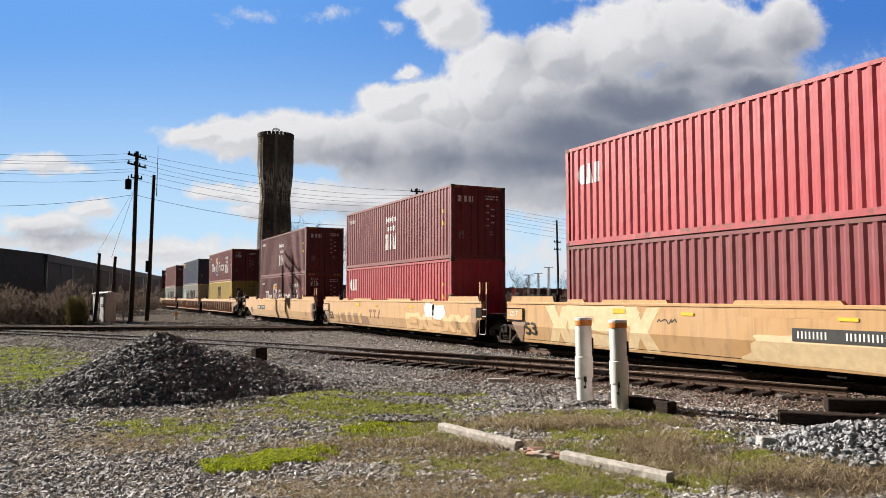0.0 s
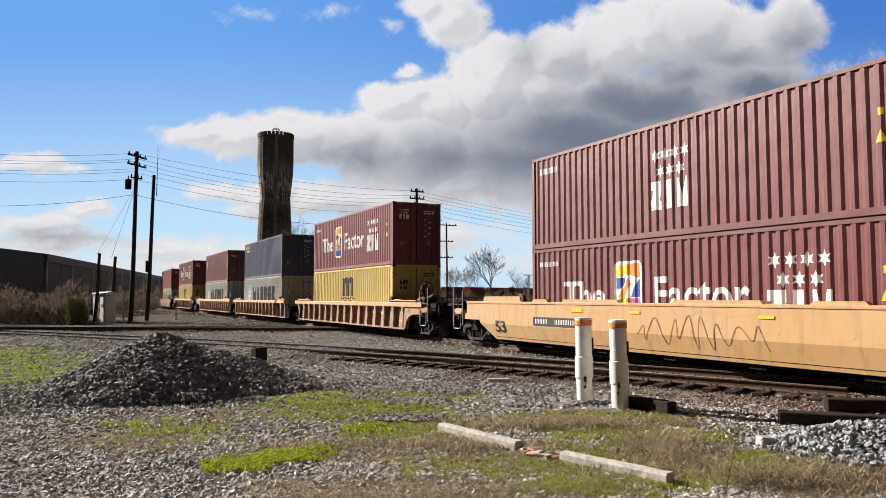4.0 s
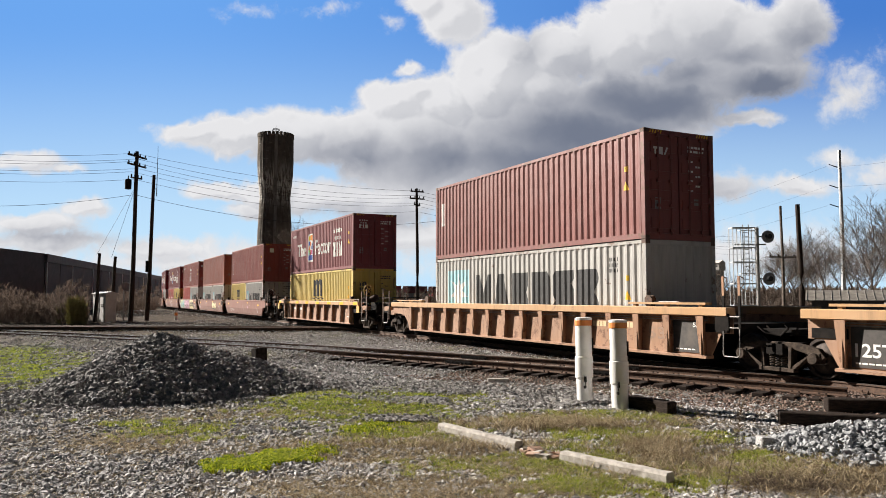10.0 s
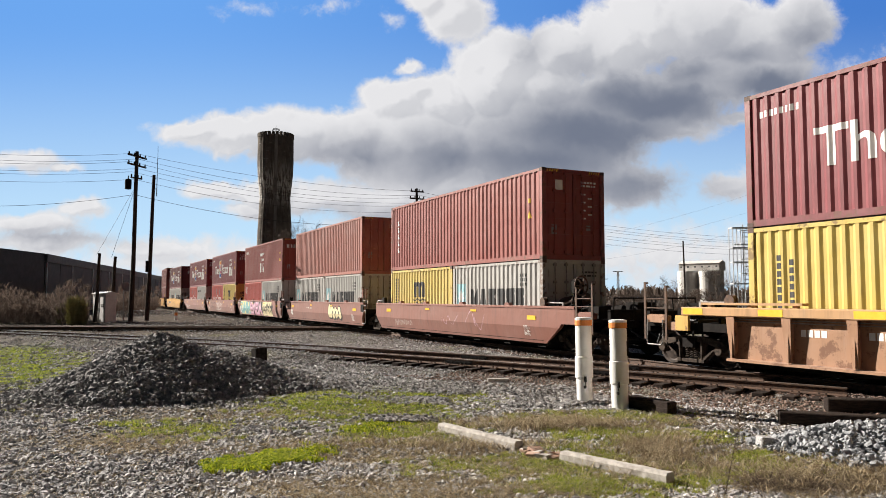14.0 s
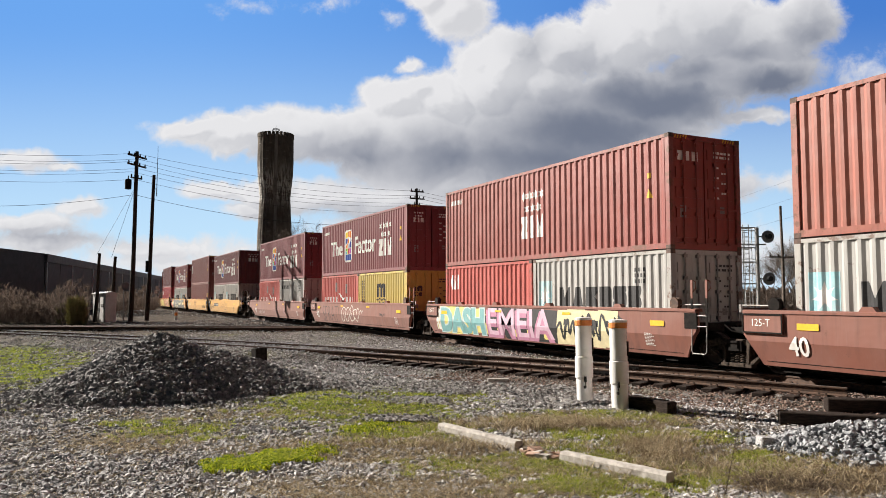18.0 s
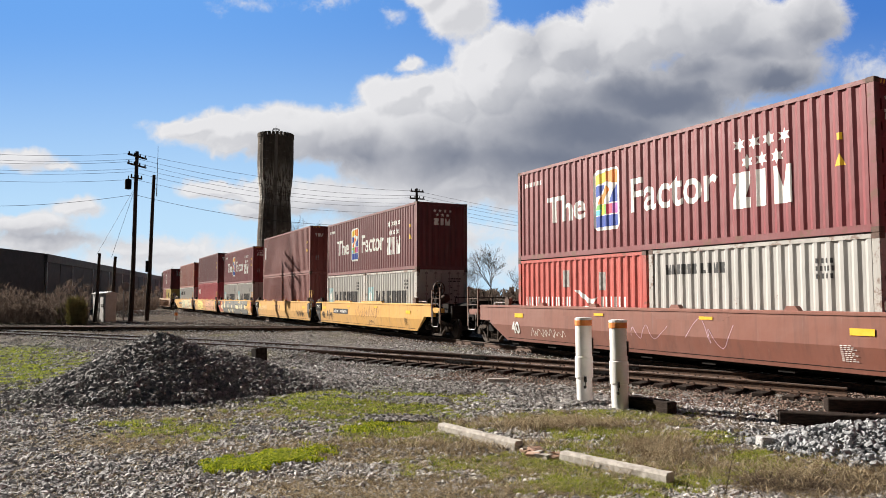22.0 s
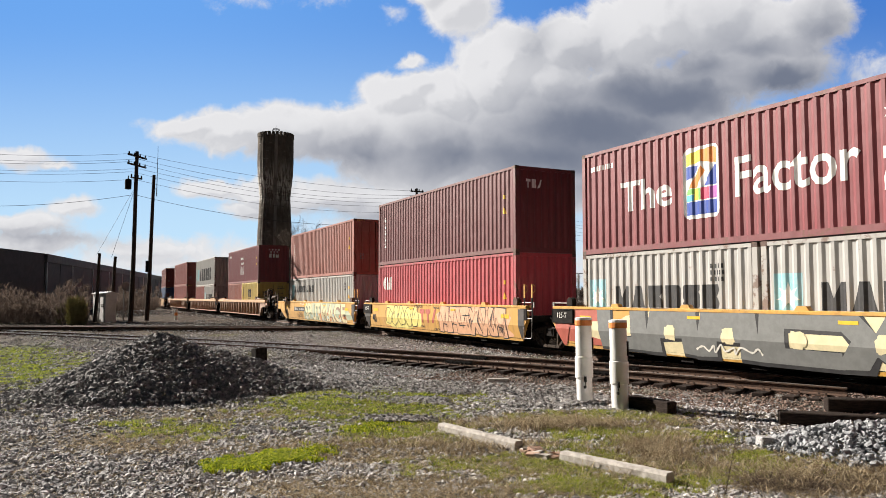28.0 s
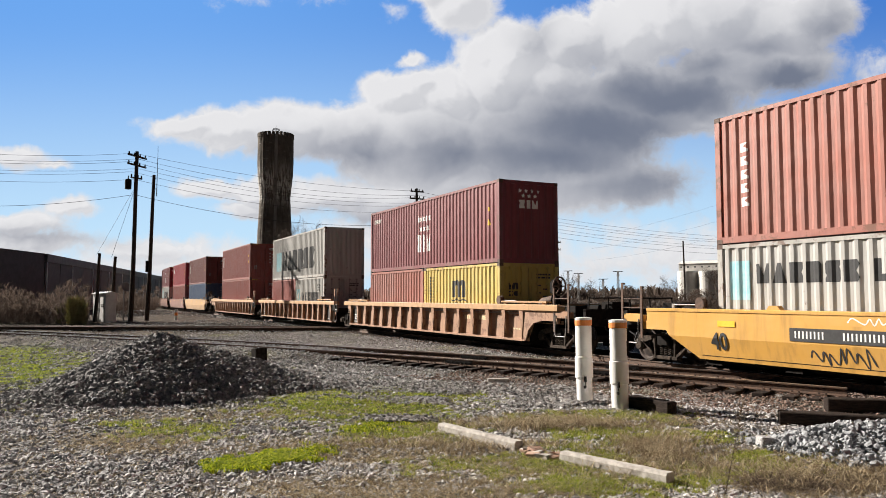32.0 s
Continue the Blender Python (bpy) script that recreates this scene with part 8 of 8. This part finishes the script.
        tagged(part("marking", side_marks(("data", long), lambda q: [bars(q, b - 1.3, b - 0.95 - 0.05 * (j % 3), 0.46 + 0.036 * j, 0.475 + 0.036 * j, 5 - j % 3, 0.3) for j in range(9)], ink), ink, car, "small data bars", at=(0, -0.014, 0)), kind="stuff")
    else:
        WEBINK = WHITE if style == "gold" else SPRAY["palestain"]

        def onweb(bm):
            for v in bm.verts:
                v.co.y = WEB - 0.004
            return facing_out(bm, "marking", WEBINK)

        def webmark():
            bm = bmesh.new()
            q = (fb + rb - 0.3) / (15 if long else 9)
            x = -rb + 0.15 + q * (11 if long else 1) + 0.2
            bars(bm, x, x + 0.6, 0.86, 1.0, 4)
            bars(bm, x + q, x + q + 0.75, 0.86, 1.0, 5)
            bars(bm, fb - 0.9, fb - 0.4, 0.6, 0.65, 3)
            return onweb(bm)
        tagged(part("marking", webmark(), WEBINK, car, "faded stencilled bars"), kind="stuff")
        if long:
            q = (fb + rb - 0.3) / 15
            for x0, text in ([] if rear_end else [(-rb + 0.2, "125T")]) + ([] if front_end else [(fb - 0.12 - q, "53")]):
                bm = bmesh.new()
                box(bm, 0.06, q - 0.12, WEB - 0.025, WEB - 0.003, 0.36, 1.1)
                pn = part("stencil_panel", bm, PANELGREY, car, "dark grey stencil panel", at=(x0, 0, 0))

                def ptx(text=text):
                    bm = bmesh.new()
                    if text == "53":
                        words(bm, text, q - 0.38, q - 0.2, 0.95, 1.06)
                    else:
                        words(bm, text, 0.14, q - 0.2, 0.55, 0.8)
                    bars(bm, 0.14, q - 0.3, 0.42, 0.45, 5, 0.2)
                    for v in bm.verts:
                        v.co.y = WEB - 0.028
                    return facing_out(bm, "marking", WHITE)
                part("marking", cached(("panel", text, round(q, 3)), ptx), WHITE, pn, "white stencilled code")

            def faint():
                bm = bmesh.new()
                words(bm, "53", fb - 2 * q + 0.1, fb - q - 0.35, 0.62, 0.92)
                for v in bm.verts:
                    v.co.y = WEB - 0.004
                return facing_out(bm, "marking", SPRAY["greybrown"])
            part("marking", faint(), SPRAY["greybrown"], car, "faded dark number")
    if plate_text:
        bm = bmesh.new()
        box(bm, -0.5, 0.5, -1.56, -1.5, 0.9, 1.3)
        pl = part("end_plate", bm, DARKSTEEL if colour == "yellow" else m, car, at=(-re + 0.5, 0, 0))
        bm = bmesh.new()
        for x0, x1, z0, z1 in ((-0.5, 0.5, 0.9, 0.93), (-0.5, 0.5, 1.27, 1.3), (-0.5, -0.47, 0.93, 1.27), (0.47, 0.5, 0.93, 1.27)):
            box(bm, x0, x1, -1.572, -1.562, z0, z1)
        part("plate_frame", bm, DARKSTEEL, pl)

        def ptext():
            bm = bmesh.new()
            words(bm, plate_text, -0.24, 0.2, 1.05, 1.2, 0.0)
            for v in bm.verts:
                v.co.y = -1.563
            return facing_out(bm, "marking", WHITE)
        part("marking", cached(("plate", plate_text), ptext), WHITE, pl, "white stencilled capacity code")
    if style and style != "gold":
        graffiti(car, style, b, top)
    return car


# ---- train: the consist ----
FORTY, LOW = 2.896, 2.591
# front of each unit's top container at 16 s, the car, the top container, the containers below
TRAIN = [
    (143.73, ("smooth", 1, "tan", 1, 0, "ghost", "53", "125 T", 1.48), ("red", "lease40", "doors", ""), (("maroon", "", "doors", ""),)),
    (124.12, ("smooth", 1, "tan", 0, 0, "ghost2", "53", "125 T", 1.48), ("maroon", "stars", "doors", "name"), (("red", "lease40", "blank", ""),)),
    (104.43, ("smooth", 1, "tan", 0, 1, "thin", "53", "", 1.48), ("plum", "stars", "doors", "name"), (("plum", "factor", "doors", "stars"),)),
    (80.81, ("ribbed", 1, "rustyellow", 1, 0), ("maroon", "factor", "doors", "stars"), (("yellow", "m40", "doors", "m"),)),
    (61.06, ("ribbed", 1, "rustyellow", 0, 0), ("navy", "yellowtag", "doors", ""), (("grey", "sea40", "doors", ""),)),
    (41.31, ("ribbed", 1, "rustyellow", 0, 1), ("brown", "small", "doors", "low"), (("grey", "sea40", "blank", ""),)),
    (19.37, ("ribbed", 0, "rustyellow", 1, 1, "gold"), ("maroon", "factor", "doors", "stars"), (("yellow", "m40", "doors", "m"),)),
    (-0.65, ("smooth", 0, "oxide", 1, 0, "chalk2"), ("brick", "upright", "doors", "square"), (("yellow", "m20"), ("grey", "sea20"))),
    (-16.66, ("smooth", 0, "oxide", 0, 0, "bubbles", "40", "125-T"), ("salmon", "", "doors", ""), (("grey", "sea20"), ("grey", "sea20"))),
    (-32.31, ("smooth", 0, "oxide", 0, 0, "mural", "", "125-T"), ("brick", "stars", "doors", "name"), (("scarlet", "lease20"), ("grey", "sea20"))),
    (-48.24, ("smooth", 0, "oxide", 0, 0, "chalk", "40", "125-T"), ("maroon", "factor", "doors", "stars"), (("scarlet", "south"), ("yellow", "m20"))),
    (-64.05, ("smooth", 0, "oxide", 0, 1, "chalk2", "40"), ("maroon", "factor", "doors", "stars"), (("scarlet", "south"), ("grey", "line20"))),
    (-84.21, ("smooth", 0, "yellow", 1, 0, "pen", "40", "125-T"), ("plum", "factor", "blank", "stars"), (("grey", "sea20"), ("grey", "sea20"))),
    (-99.86, ("smooth", 0, "yellow", 0, 0, "pen2", "", "125-T"), ("brown", "small", "doors", "low"), (("brown", "", "blank", ""),)),
    (-115.69, ("smooth", 0, "yellow", 0, 0, "greywild", "", "125-T"), ("maroon", "factor", "doors", "stars"), (("grey", "sea20"), ("grey", "sea20"))),
    (-131.46, ("smooth", 0, "yellow", 0, 0, "outline", "40", "125-T"), ("plum", "upright", "blank", "low"), (("red", "lease40", "blank", ""),)),
    (-147.12, ("smooth", 0, "yellow", 0, 1, "pale", "40"), ("salmon", "upright", "doors", ""), (("grey", "line40", "blank", ""),)),
    (-168.87, ("ribbed", 1, "rustyellow", 1, 0), ("maroon", "stars", "blank", "stars"), (("salmon", ""), ("yellow", "m20"))),
    (-188.43, ("ribbed", 1, "rustyellow", 0, 0), ("grey", "top40", "blank", ""), (("brick", ""), ("grey", "sea20"))),
    (-208.2, ("ribbed", 1, "rustyellow", 0, 1), ("brick", "small", "doors", ""), (("brick", "", "doors", ""),)),
    (-230.1, ("smooth", 0, "tan", 1, 0), ("brown", "small", "doors", ""), (("blue", "", "doors", ""),)),
    (-245.9, ("smooth", 0, "oxide", 0, 0), ("red", "lease40", "doors", ""), (("brick", "", "doors", ""),)),
    (-261.7, ("smooth", 0, "oxide", 0, 0), ("maroon", "stars", "doors", "name"), (("grey", "sea40", "doors", ""),)),
    (-277.5, ("smooth", 0, "oxide", 0, 0), ("brown", "small", "doors", "low"), (("red", "lease40", "doors", ""),)),
    (-293.3, ("smooth", 0, "oxide", 0, 1), ("maroon", "factor", "doors", "stars"), (("yellow", "m40", "doors", "m"),)),
]
ROLLING = []
WELL = 0.238
for front, car_spec, upper, lowers in TRAIN:
    low_box = lowers[0][1] == "line40"
    mid = front - 6.096
    spec = list(car_spec) + [""] * 6
    ROLLING.append((well_car(spec[0], bool(spec[1]), spec[2], bool(spec[3]), bool(spec[4]), spec[5], spec[6], spec[7], spec[8] or None), mid, 0.0))
    tall = FORTY if len(lowers) == 1 and not low_box else LOW
    if len(lowers) == 1:
        ROLLING.append((container(*lowers[0][:2], 12.192, tall, *lowers[0][2:]), mid, WELL))
    else:
        for k, (colour, kind) in enumerate(lowers):
            ROLLING.append((container(colour, kind, 6.058, LOW, "doors" if k == 1 else "blank", "m" if kind == "m20" else ""), mid + (-3.067, 3.067)[k], WELL))
    ROLLING.append((container(*upper[:2], 12.192, FORTY, *upper[2:]), mid, WELL + tall))


# ---- clouds: a far backdrop that drifts towards the viewer ----
def cloud_backdrop():
    k = Nodes("drifting_clouds")
    k.t.nodes.remove(k.b)
    g = bpy.data.node_groups.new("cloud_field", "ShaderNodeTree")
    g.interface.new_socket("Place", in_out="INPUT", socket_type="NodeSocketVector")
    g.interface.new_socket("Field", in_out="OUTPUT", socket_type="NodeSocketFloat")
    g.interface.new_socket("Shade", in_out="OUTPUT", socket_type="NodeSocketFloat")
    g.interface.new_socket("Bulk", in_out="OUTPUT", socket_type="NodeSocketFloat")
    gi, go = g.nodes.new("NodeGroupInput"), g.nodes.new("NodeGroupOutput")

    class G(Nodes):
        def __init__(self, tree):
            self.t = tree

    q = G(g)
    place = gi.outputs[0]

    def puff(x, y, rx, ry, amount):
        """One soft lobe of cloud, in hundredths of the view, x to the right and y down."""
        s = q.n("ShaderNodeVectorMath")
        s.operation = "SUBTRACT"
        q.l(place, s.inputs[0])
        s.inputs[1].default_value = (x, -y, 0)
        d = q.n("ShaderNodeVectorMath")
        d.operation = "MULTIPLY"
        q.l(s.outputs[0], d.inputs[0])
        d.inputs[1].default_value = (1 / rx, 1 / ry, 0)
        e = q.n("ShaderNodeVectorMath")
        e.operation = "LENGTH"
        q.l(d.outputs[0], e.inputs[0])
        return q.math("MULTIPLY", q.math("SUBTRACT", 1.0, e.outputs["Value"]), amount)

    def wobble(scale, amount, detail):
        """Shift the place by noise, so that no lobe stays a plain oval."""
        nonlocal place
        w = q.n("ShaderNodeTexNoise", Scale=scale, Detail=detail, Roughness=0.55)
        q.l(place, w.inputs["Vector"])
        c = q.n("ShaderNodeVectorMath")
        c.operation = "SUBTRACT"
        q.l(w.outputs["Color"], c.inputs[0])
        c.inputs[1].default_value = (0.5, 0.5, 0.5)
        f = q.n("ShaderNodeVectorMath")
        f.operation = "MULTIPLY"
        q.l(c.outputs[0], f.inputs[0])
        f.inputs[1].default_value = (amount, amount, 0)
        a = q.n("ShaderNodeVectorMath")
        q.l(place, a.inputs[0])
        q.l(f.outputs[0], a.inputs[1])
        place = a.outputs[0]

    def union(lobes):
        best = None
        for x, y, rx, ry, amount in lobes:
            v = puff((x - 7.84) / 1.049 + 7.84, (y - 5.26) / 1.049 + 5.26, rx, ry, amount)
            if best is None:
                best = v
            else:
                node = q.n("ShaderNodeMath")
                node.operation = "SMOOTH_MAX"
                q.l(best, node.inputs[0])
                q.l(v, node.inputs[1])
                node.inputs[2].default_value = 0.22
                best = node.outputs[0]
        return q.math("MAXIMUM", best, -0.9)

    plain = place
    wobble(1.1, 0.5, 3.0)
    wobble(3.4, 0.2, 5.0)
    total = union(((3.3, 2.2, 0.85, 0.22, 1.0), (4.0, 2.28, 1.1, 0.42, 1.2), (5.0, 2.3, 1.2, 0.56, 1.3), (6.1, 2.4, 1.3, 0.62, 1.4), (7.2, 2.6, 1.5, 0.95, 1.5),
                   (6.9, 1.75, 0.75, 0.5, 1.3), (7.3, 1.5, 0.6, 0.3, 1.0), (7.8, 1.7, 0.7, 0.6, 1.3), (7.15, 1.12, 0.36, 0.13, 0.7),
                   (8.85, 1.1, 0.92, 0.82, 1.7), (8.6, 1.5, 0.75, 0.62, 1.5), (9.9, 0.8, 0.75, 0.6, 1.5), (9.5, 1.5, 1.0, 0.6, 1.2), (10.9, 0.7, 1.0, 0.75, 1.5), (11.5, 0.35, 1.2, 0.8, 1.5), (12.5, 0.3, 1.3, 0.8, 1.5),
                   (13.4, 0.6, 1.2, 0.8, 1.5), (14.2, 0.25, 0.8, 0.6, 1.2), (13.6, 1.2, 1.0, 0.5, 1.3), (9.5, 2.4, 2.2, 1.1, 1.6), (11.2, 1.8, 1.9, 0.75, 1.5), (12.7, 1.25, 1.3, 0.55, 1.3), (10.0, 3.2, 2.2, 0.6, 1.2), (8.3, 3.2, 1.6, 0.45, 1.1),
                   (13.2, 1.98, 0.9, 0.16, 0.8), (12.1, 2.2, 0.6, 0.25, 0.9), (15.1, 1.55, 0.6, 0.5, 0.42), (15.2, 1.2, 0.5, 0.3, 0.3), (14.9, 2.7, 0.45, 0.18, 0.5), (14.2, 3.2, 0.9, 0.22, 0.7), (13.0, 3.2, 0.7, 0.3, 0.7),
                   (8.0, 0.1, 0.72, 0.66, 1.2), (7.6, -0.1, 0.6, 0.4, 1.0), (4.2, 0.06, 0.4, 0.14, 0.22), (5.7, 0.03, 0.5, 0.1, 0.14), (6.87, 0.3, 0.22, 0.14, 0.22),
                   (0.2, 2.8, 0.85, 0.2, 0.8), (0.95, 2.9, 0.4, 0.1, 0.7), (1.3, 3.62, 0.55, 0.24, 0.9), (0.4, 3.9, 0.9, 0.28, 0.9), (0.6, 4.25, 1.6, 0.3, 0.7), (2.5, 4.35, 1.6, 0.25, 0.7),
                   (3.8, 3.3, 0.75, 0.2, 0.9), (4.6, 3.35, 0.8, 0.33, 1.1), (4.3, 3.65, 0.6, 0.2, 0.9), (5.8, 3.42, 1.2, 0.34, 0.9), (6.8, 3.5, 1.2, 0.4, 0.9), (7.2, 4.1, 2.0, 0.4, 0.7),
                   (4.0, 4.6, 4.0, 0.45, 0.5), (12.0, 4.5, 5.0, 0.7, 0.42), (16.5, 3.0, 1.6, 0.4, 0.6), (-2.5, 3.6, 2.0, 0.5, 0.7), (18.0, 0.8, 2.0, 1.0, 0.8), (12.5, -1.0, 4.0, 0.8, 0.9)))
    shade = union(((9.6, 2.75, 2.7, 0.75, 1.0), (8.0, 2.75, 1.7, 0.5, 0.8), (11.6, 1.72, 2.1, 0.6, 1.35), (13.7, 1.45, 1.2, 0.5, 1.3), (10.4, 2.3, 2.3, 0.8, 1.3), (12.3, 1.2, 1.2, 0.5, 0.8), (14.4, 0.6, 0.7, 0.5, 0.7), (6.4, 2.75, 1.5, 0.4, 0.65),
                   (10.3, 1.2, 0.6, 0.35, 0.35), (12.75, 0.7, 0.7, 0.4, 0.3), (14.2, 0.95, 0.9, 0.4, 0.45), (13.2, 0.95, 1.2, 0.45, 0.55), (11.2, 3.2, 2.0, 0.6, 0.8), (5.2, 2.75, 0.9, 0.14, 0.35), (0.9, 4.15, 1.3, 0.16, 0.45), (6.3, 3.75, 1.5, 0.16, 0.4), (9.4, 0.75, 0.25, 0.3, 0.25)))
    frill = q.n("ShaderNodeTexNoise", Scale=2.2, Detail=12.0, Roughness=0.66, Distortion=0.3)
    q.l(plain, frill.inputs["Vector"])
    soft_ = q.n("ShaderNodeTexNoise", Scale=1.5, Detail=4.0, Roughness=0.5)
    q.l(plain, soft_.inputs["Vector"])
    q.l(q.math("ADD", total, q.math("MULTIPLY", q.math("SUBTRACT", frill.outputs["Fac"], 0.5), 0.9)), go.inputs[0])
    q.l(q.math("ADD", shade, q.math("MULTIPLY", q.math("SUBTRACT", soft_.outputs["Fac"], 0.5), 0.35)), go.inputs[1])
    q.l(total, go.inputs[2])

    tc = k.n("ShaderNodeTexCoord")
    mp = k.n("ShaderNodeMapping")
    mp.inputs["Scale"].default_value = (1 / 273.35, 1 / 273.35, 0)
    k.l(tc.outputs["Object"], mp.inputs["Vector"])

    def field(shift):
        add = k.n("ShaderNodeVectorMath")
        k.l(mp.outputs[0], add.inputs[0])
        add.inputs[1].default_value = shift
        node = k.t.nodes.new("ShaderNodeGroup")
        node.node_tree = g
        k.l(add.outputs[0], node.inputs[0])
        return node.outputs

    here, sunward = field((0, 0, 0)), field((-0.13, 0.12, 0))
    alpha = k.ramp(here[0], -0.08, 0.4)
    relief = k.math("ADD", k.math("MULTIPLY", k.math("SUBTRACT", here[2], sunward[2]), 0.65), k.math("MULTIPLY", k.math("SUBTRACT", here[0], sunward[0]), 0.12))
    relief = k.math("MINIMUM", k.math("MAXIMUM", relief, -0.1), 0.12)
    deep = k.math("MULTIPLY", k.ramp(here[1], -0.55, 1.15), 0.84)
    relief = k.math("MULTIPLY", relief, k.math("SUBTRACT", 1.0, k.math("MULTIPLY", deep, 1.15), True))
    rimlight = k.math("MULTIPLY", k.ramp(here[0], 0.6, 0.1), 0.2)
    lit = k.math("ADD", k.math("SUBTRACT", k.math("ADD", 0.84, rimlight), deep), relief, True)
    col = k.mix(lit, (0.09, 0.103, 0.138), (0.425, 0.423, 0.432))
    # the clear sky between, paler towards the horizon, and thinning out to the plain sky at the sheet's edge
    sep = k.n("ShaderNodeSeparateXYZ")
    k.l(mp.outputs[0], sep.inputs[0])
    low = k.ramp(sep.outputs["Y"], -0.2, -4.8)
    clear = k.mix(k.ramp(sep.outputs["X"], 2.0, 15.0), (0.084, 0.212, 0.47), (0.037, 0.118, 0.345))
    clear = k.mix(low, clear, (0.3, 0.425, 0.53))
    ex = k.math("DIVIDE", k.math("SUBTRACT", sep.outputs["X"], 7.84), 11.8)
    ey = k.math("DIVIDE", k.math("ADD", sep.outputs["Y"], 3.2), 6.2)
    rim = k.ramp(k.math("ADD", k.math("MULTIPLY", ex, ex), k.math("MULTIPLY", ey, ey)), 1.0, 0.7)
    col = k.mix(alpha, clear, col)
    alpha = k.math("MAXIMUM", alpha, k.math("MULTIPLY", rim, 0.95))
    em = k.n("ShaderNodeEmission", Strength=0.93)
    k.l(col, em.inputs["Color"])
    tr = k.n("ShaderNodeBsdfTransparent")
    mx = k.n("ShaderNodeMixShader")
    k.l(k.math("MULTIPLY", alpha, 0.97), mx.inputs[0])
    k.l(tr.outputs[0], mx.inputs[1])
    k.l(em.outputs[0], mx.inputs[2])
    k.l(mx.outputs[0], k.t.nodes["Material Output"].inputs["Surface"])
    bm = bmesh.new()
    vs = [bm.verts.new((x * 273.35, -y * 273.35, 0)) for x, y in ((-4, 5.6), (20, 5.6), (20, -3.2), (-4, -3.2))]
    bm.faces.new(vs)
    me = bpy.data.meshes.new("cloud_backdrop")
    bm.to_mesh(me)
    bm.free()
    me.materials.append(k.m)
    return tagged(new("cloud_backdrop", me), "bright cumulus clouds with grey undersides in a blue sky", "clouds", kind="structure")


CLOUDS = cloud_backdrop()


# ---- what moves ----
def run(t):
    u = t - 16.0
    return 9.2955 * u - 0.004979 * u * u - 0.0001058 * u ** 3


def motions():
    for ob, mid, z in ROLLING:
        rows = []
        for i in range(33):
            p, turn = along(mid + run(float(i)))
            rows.append((float(i), pose(p.x, p.y, z, 0, 0, turn)))
        walk(ob, rows)
    first = {}
    turns = [i / 15.0 for i in range(481)]
    for w, s in WHEELS:
        if s not in first:
            walk(w, [(t, Matrix.Translation((s * 0.89, 0, 0.42)) @ Matrix.Rotation((run(t) - run(0)) / 0.42, 4, "Y")) for t in turns])
            first[s] = w.animation_data
        else:
            w.rotation_mode = "QUATERNION"
            w.animation_data_create()
            w.animation_data.action = first[s].action
            w.animation_data.action_slot = first[s].action_slot
    # the sky sheet stands square to the view, and closes in on a point low ahead
    base = look(EYE, EYE + AHEAD * 20)
    right, up = base.to_3x3() @ Vector((1, 0, 0)), base.to_3x3() @ Vector((0, 1, 0))
    corner = EYE + AHEAD * 3600 - right * 7.84 * 273.35 + up * 4.41 * 273.35
    towards = EYE + AHEAD * 3600 + (-right * 1.6 + up * 0.3) * 273.35
    rows = []
    for t in (0.0, 16.0, 32.0):
        m = base.copy()
        m.translation = corner + (EYE - towards) * (0.075 * t / 32.0)
        rows.append((t, m))
    walk(CLOUDS, rows)


motions()
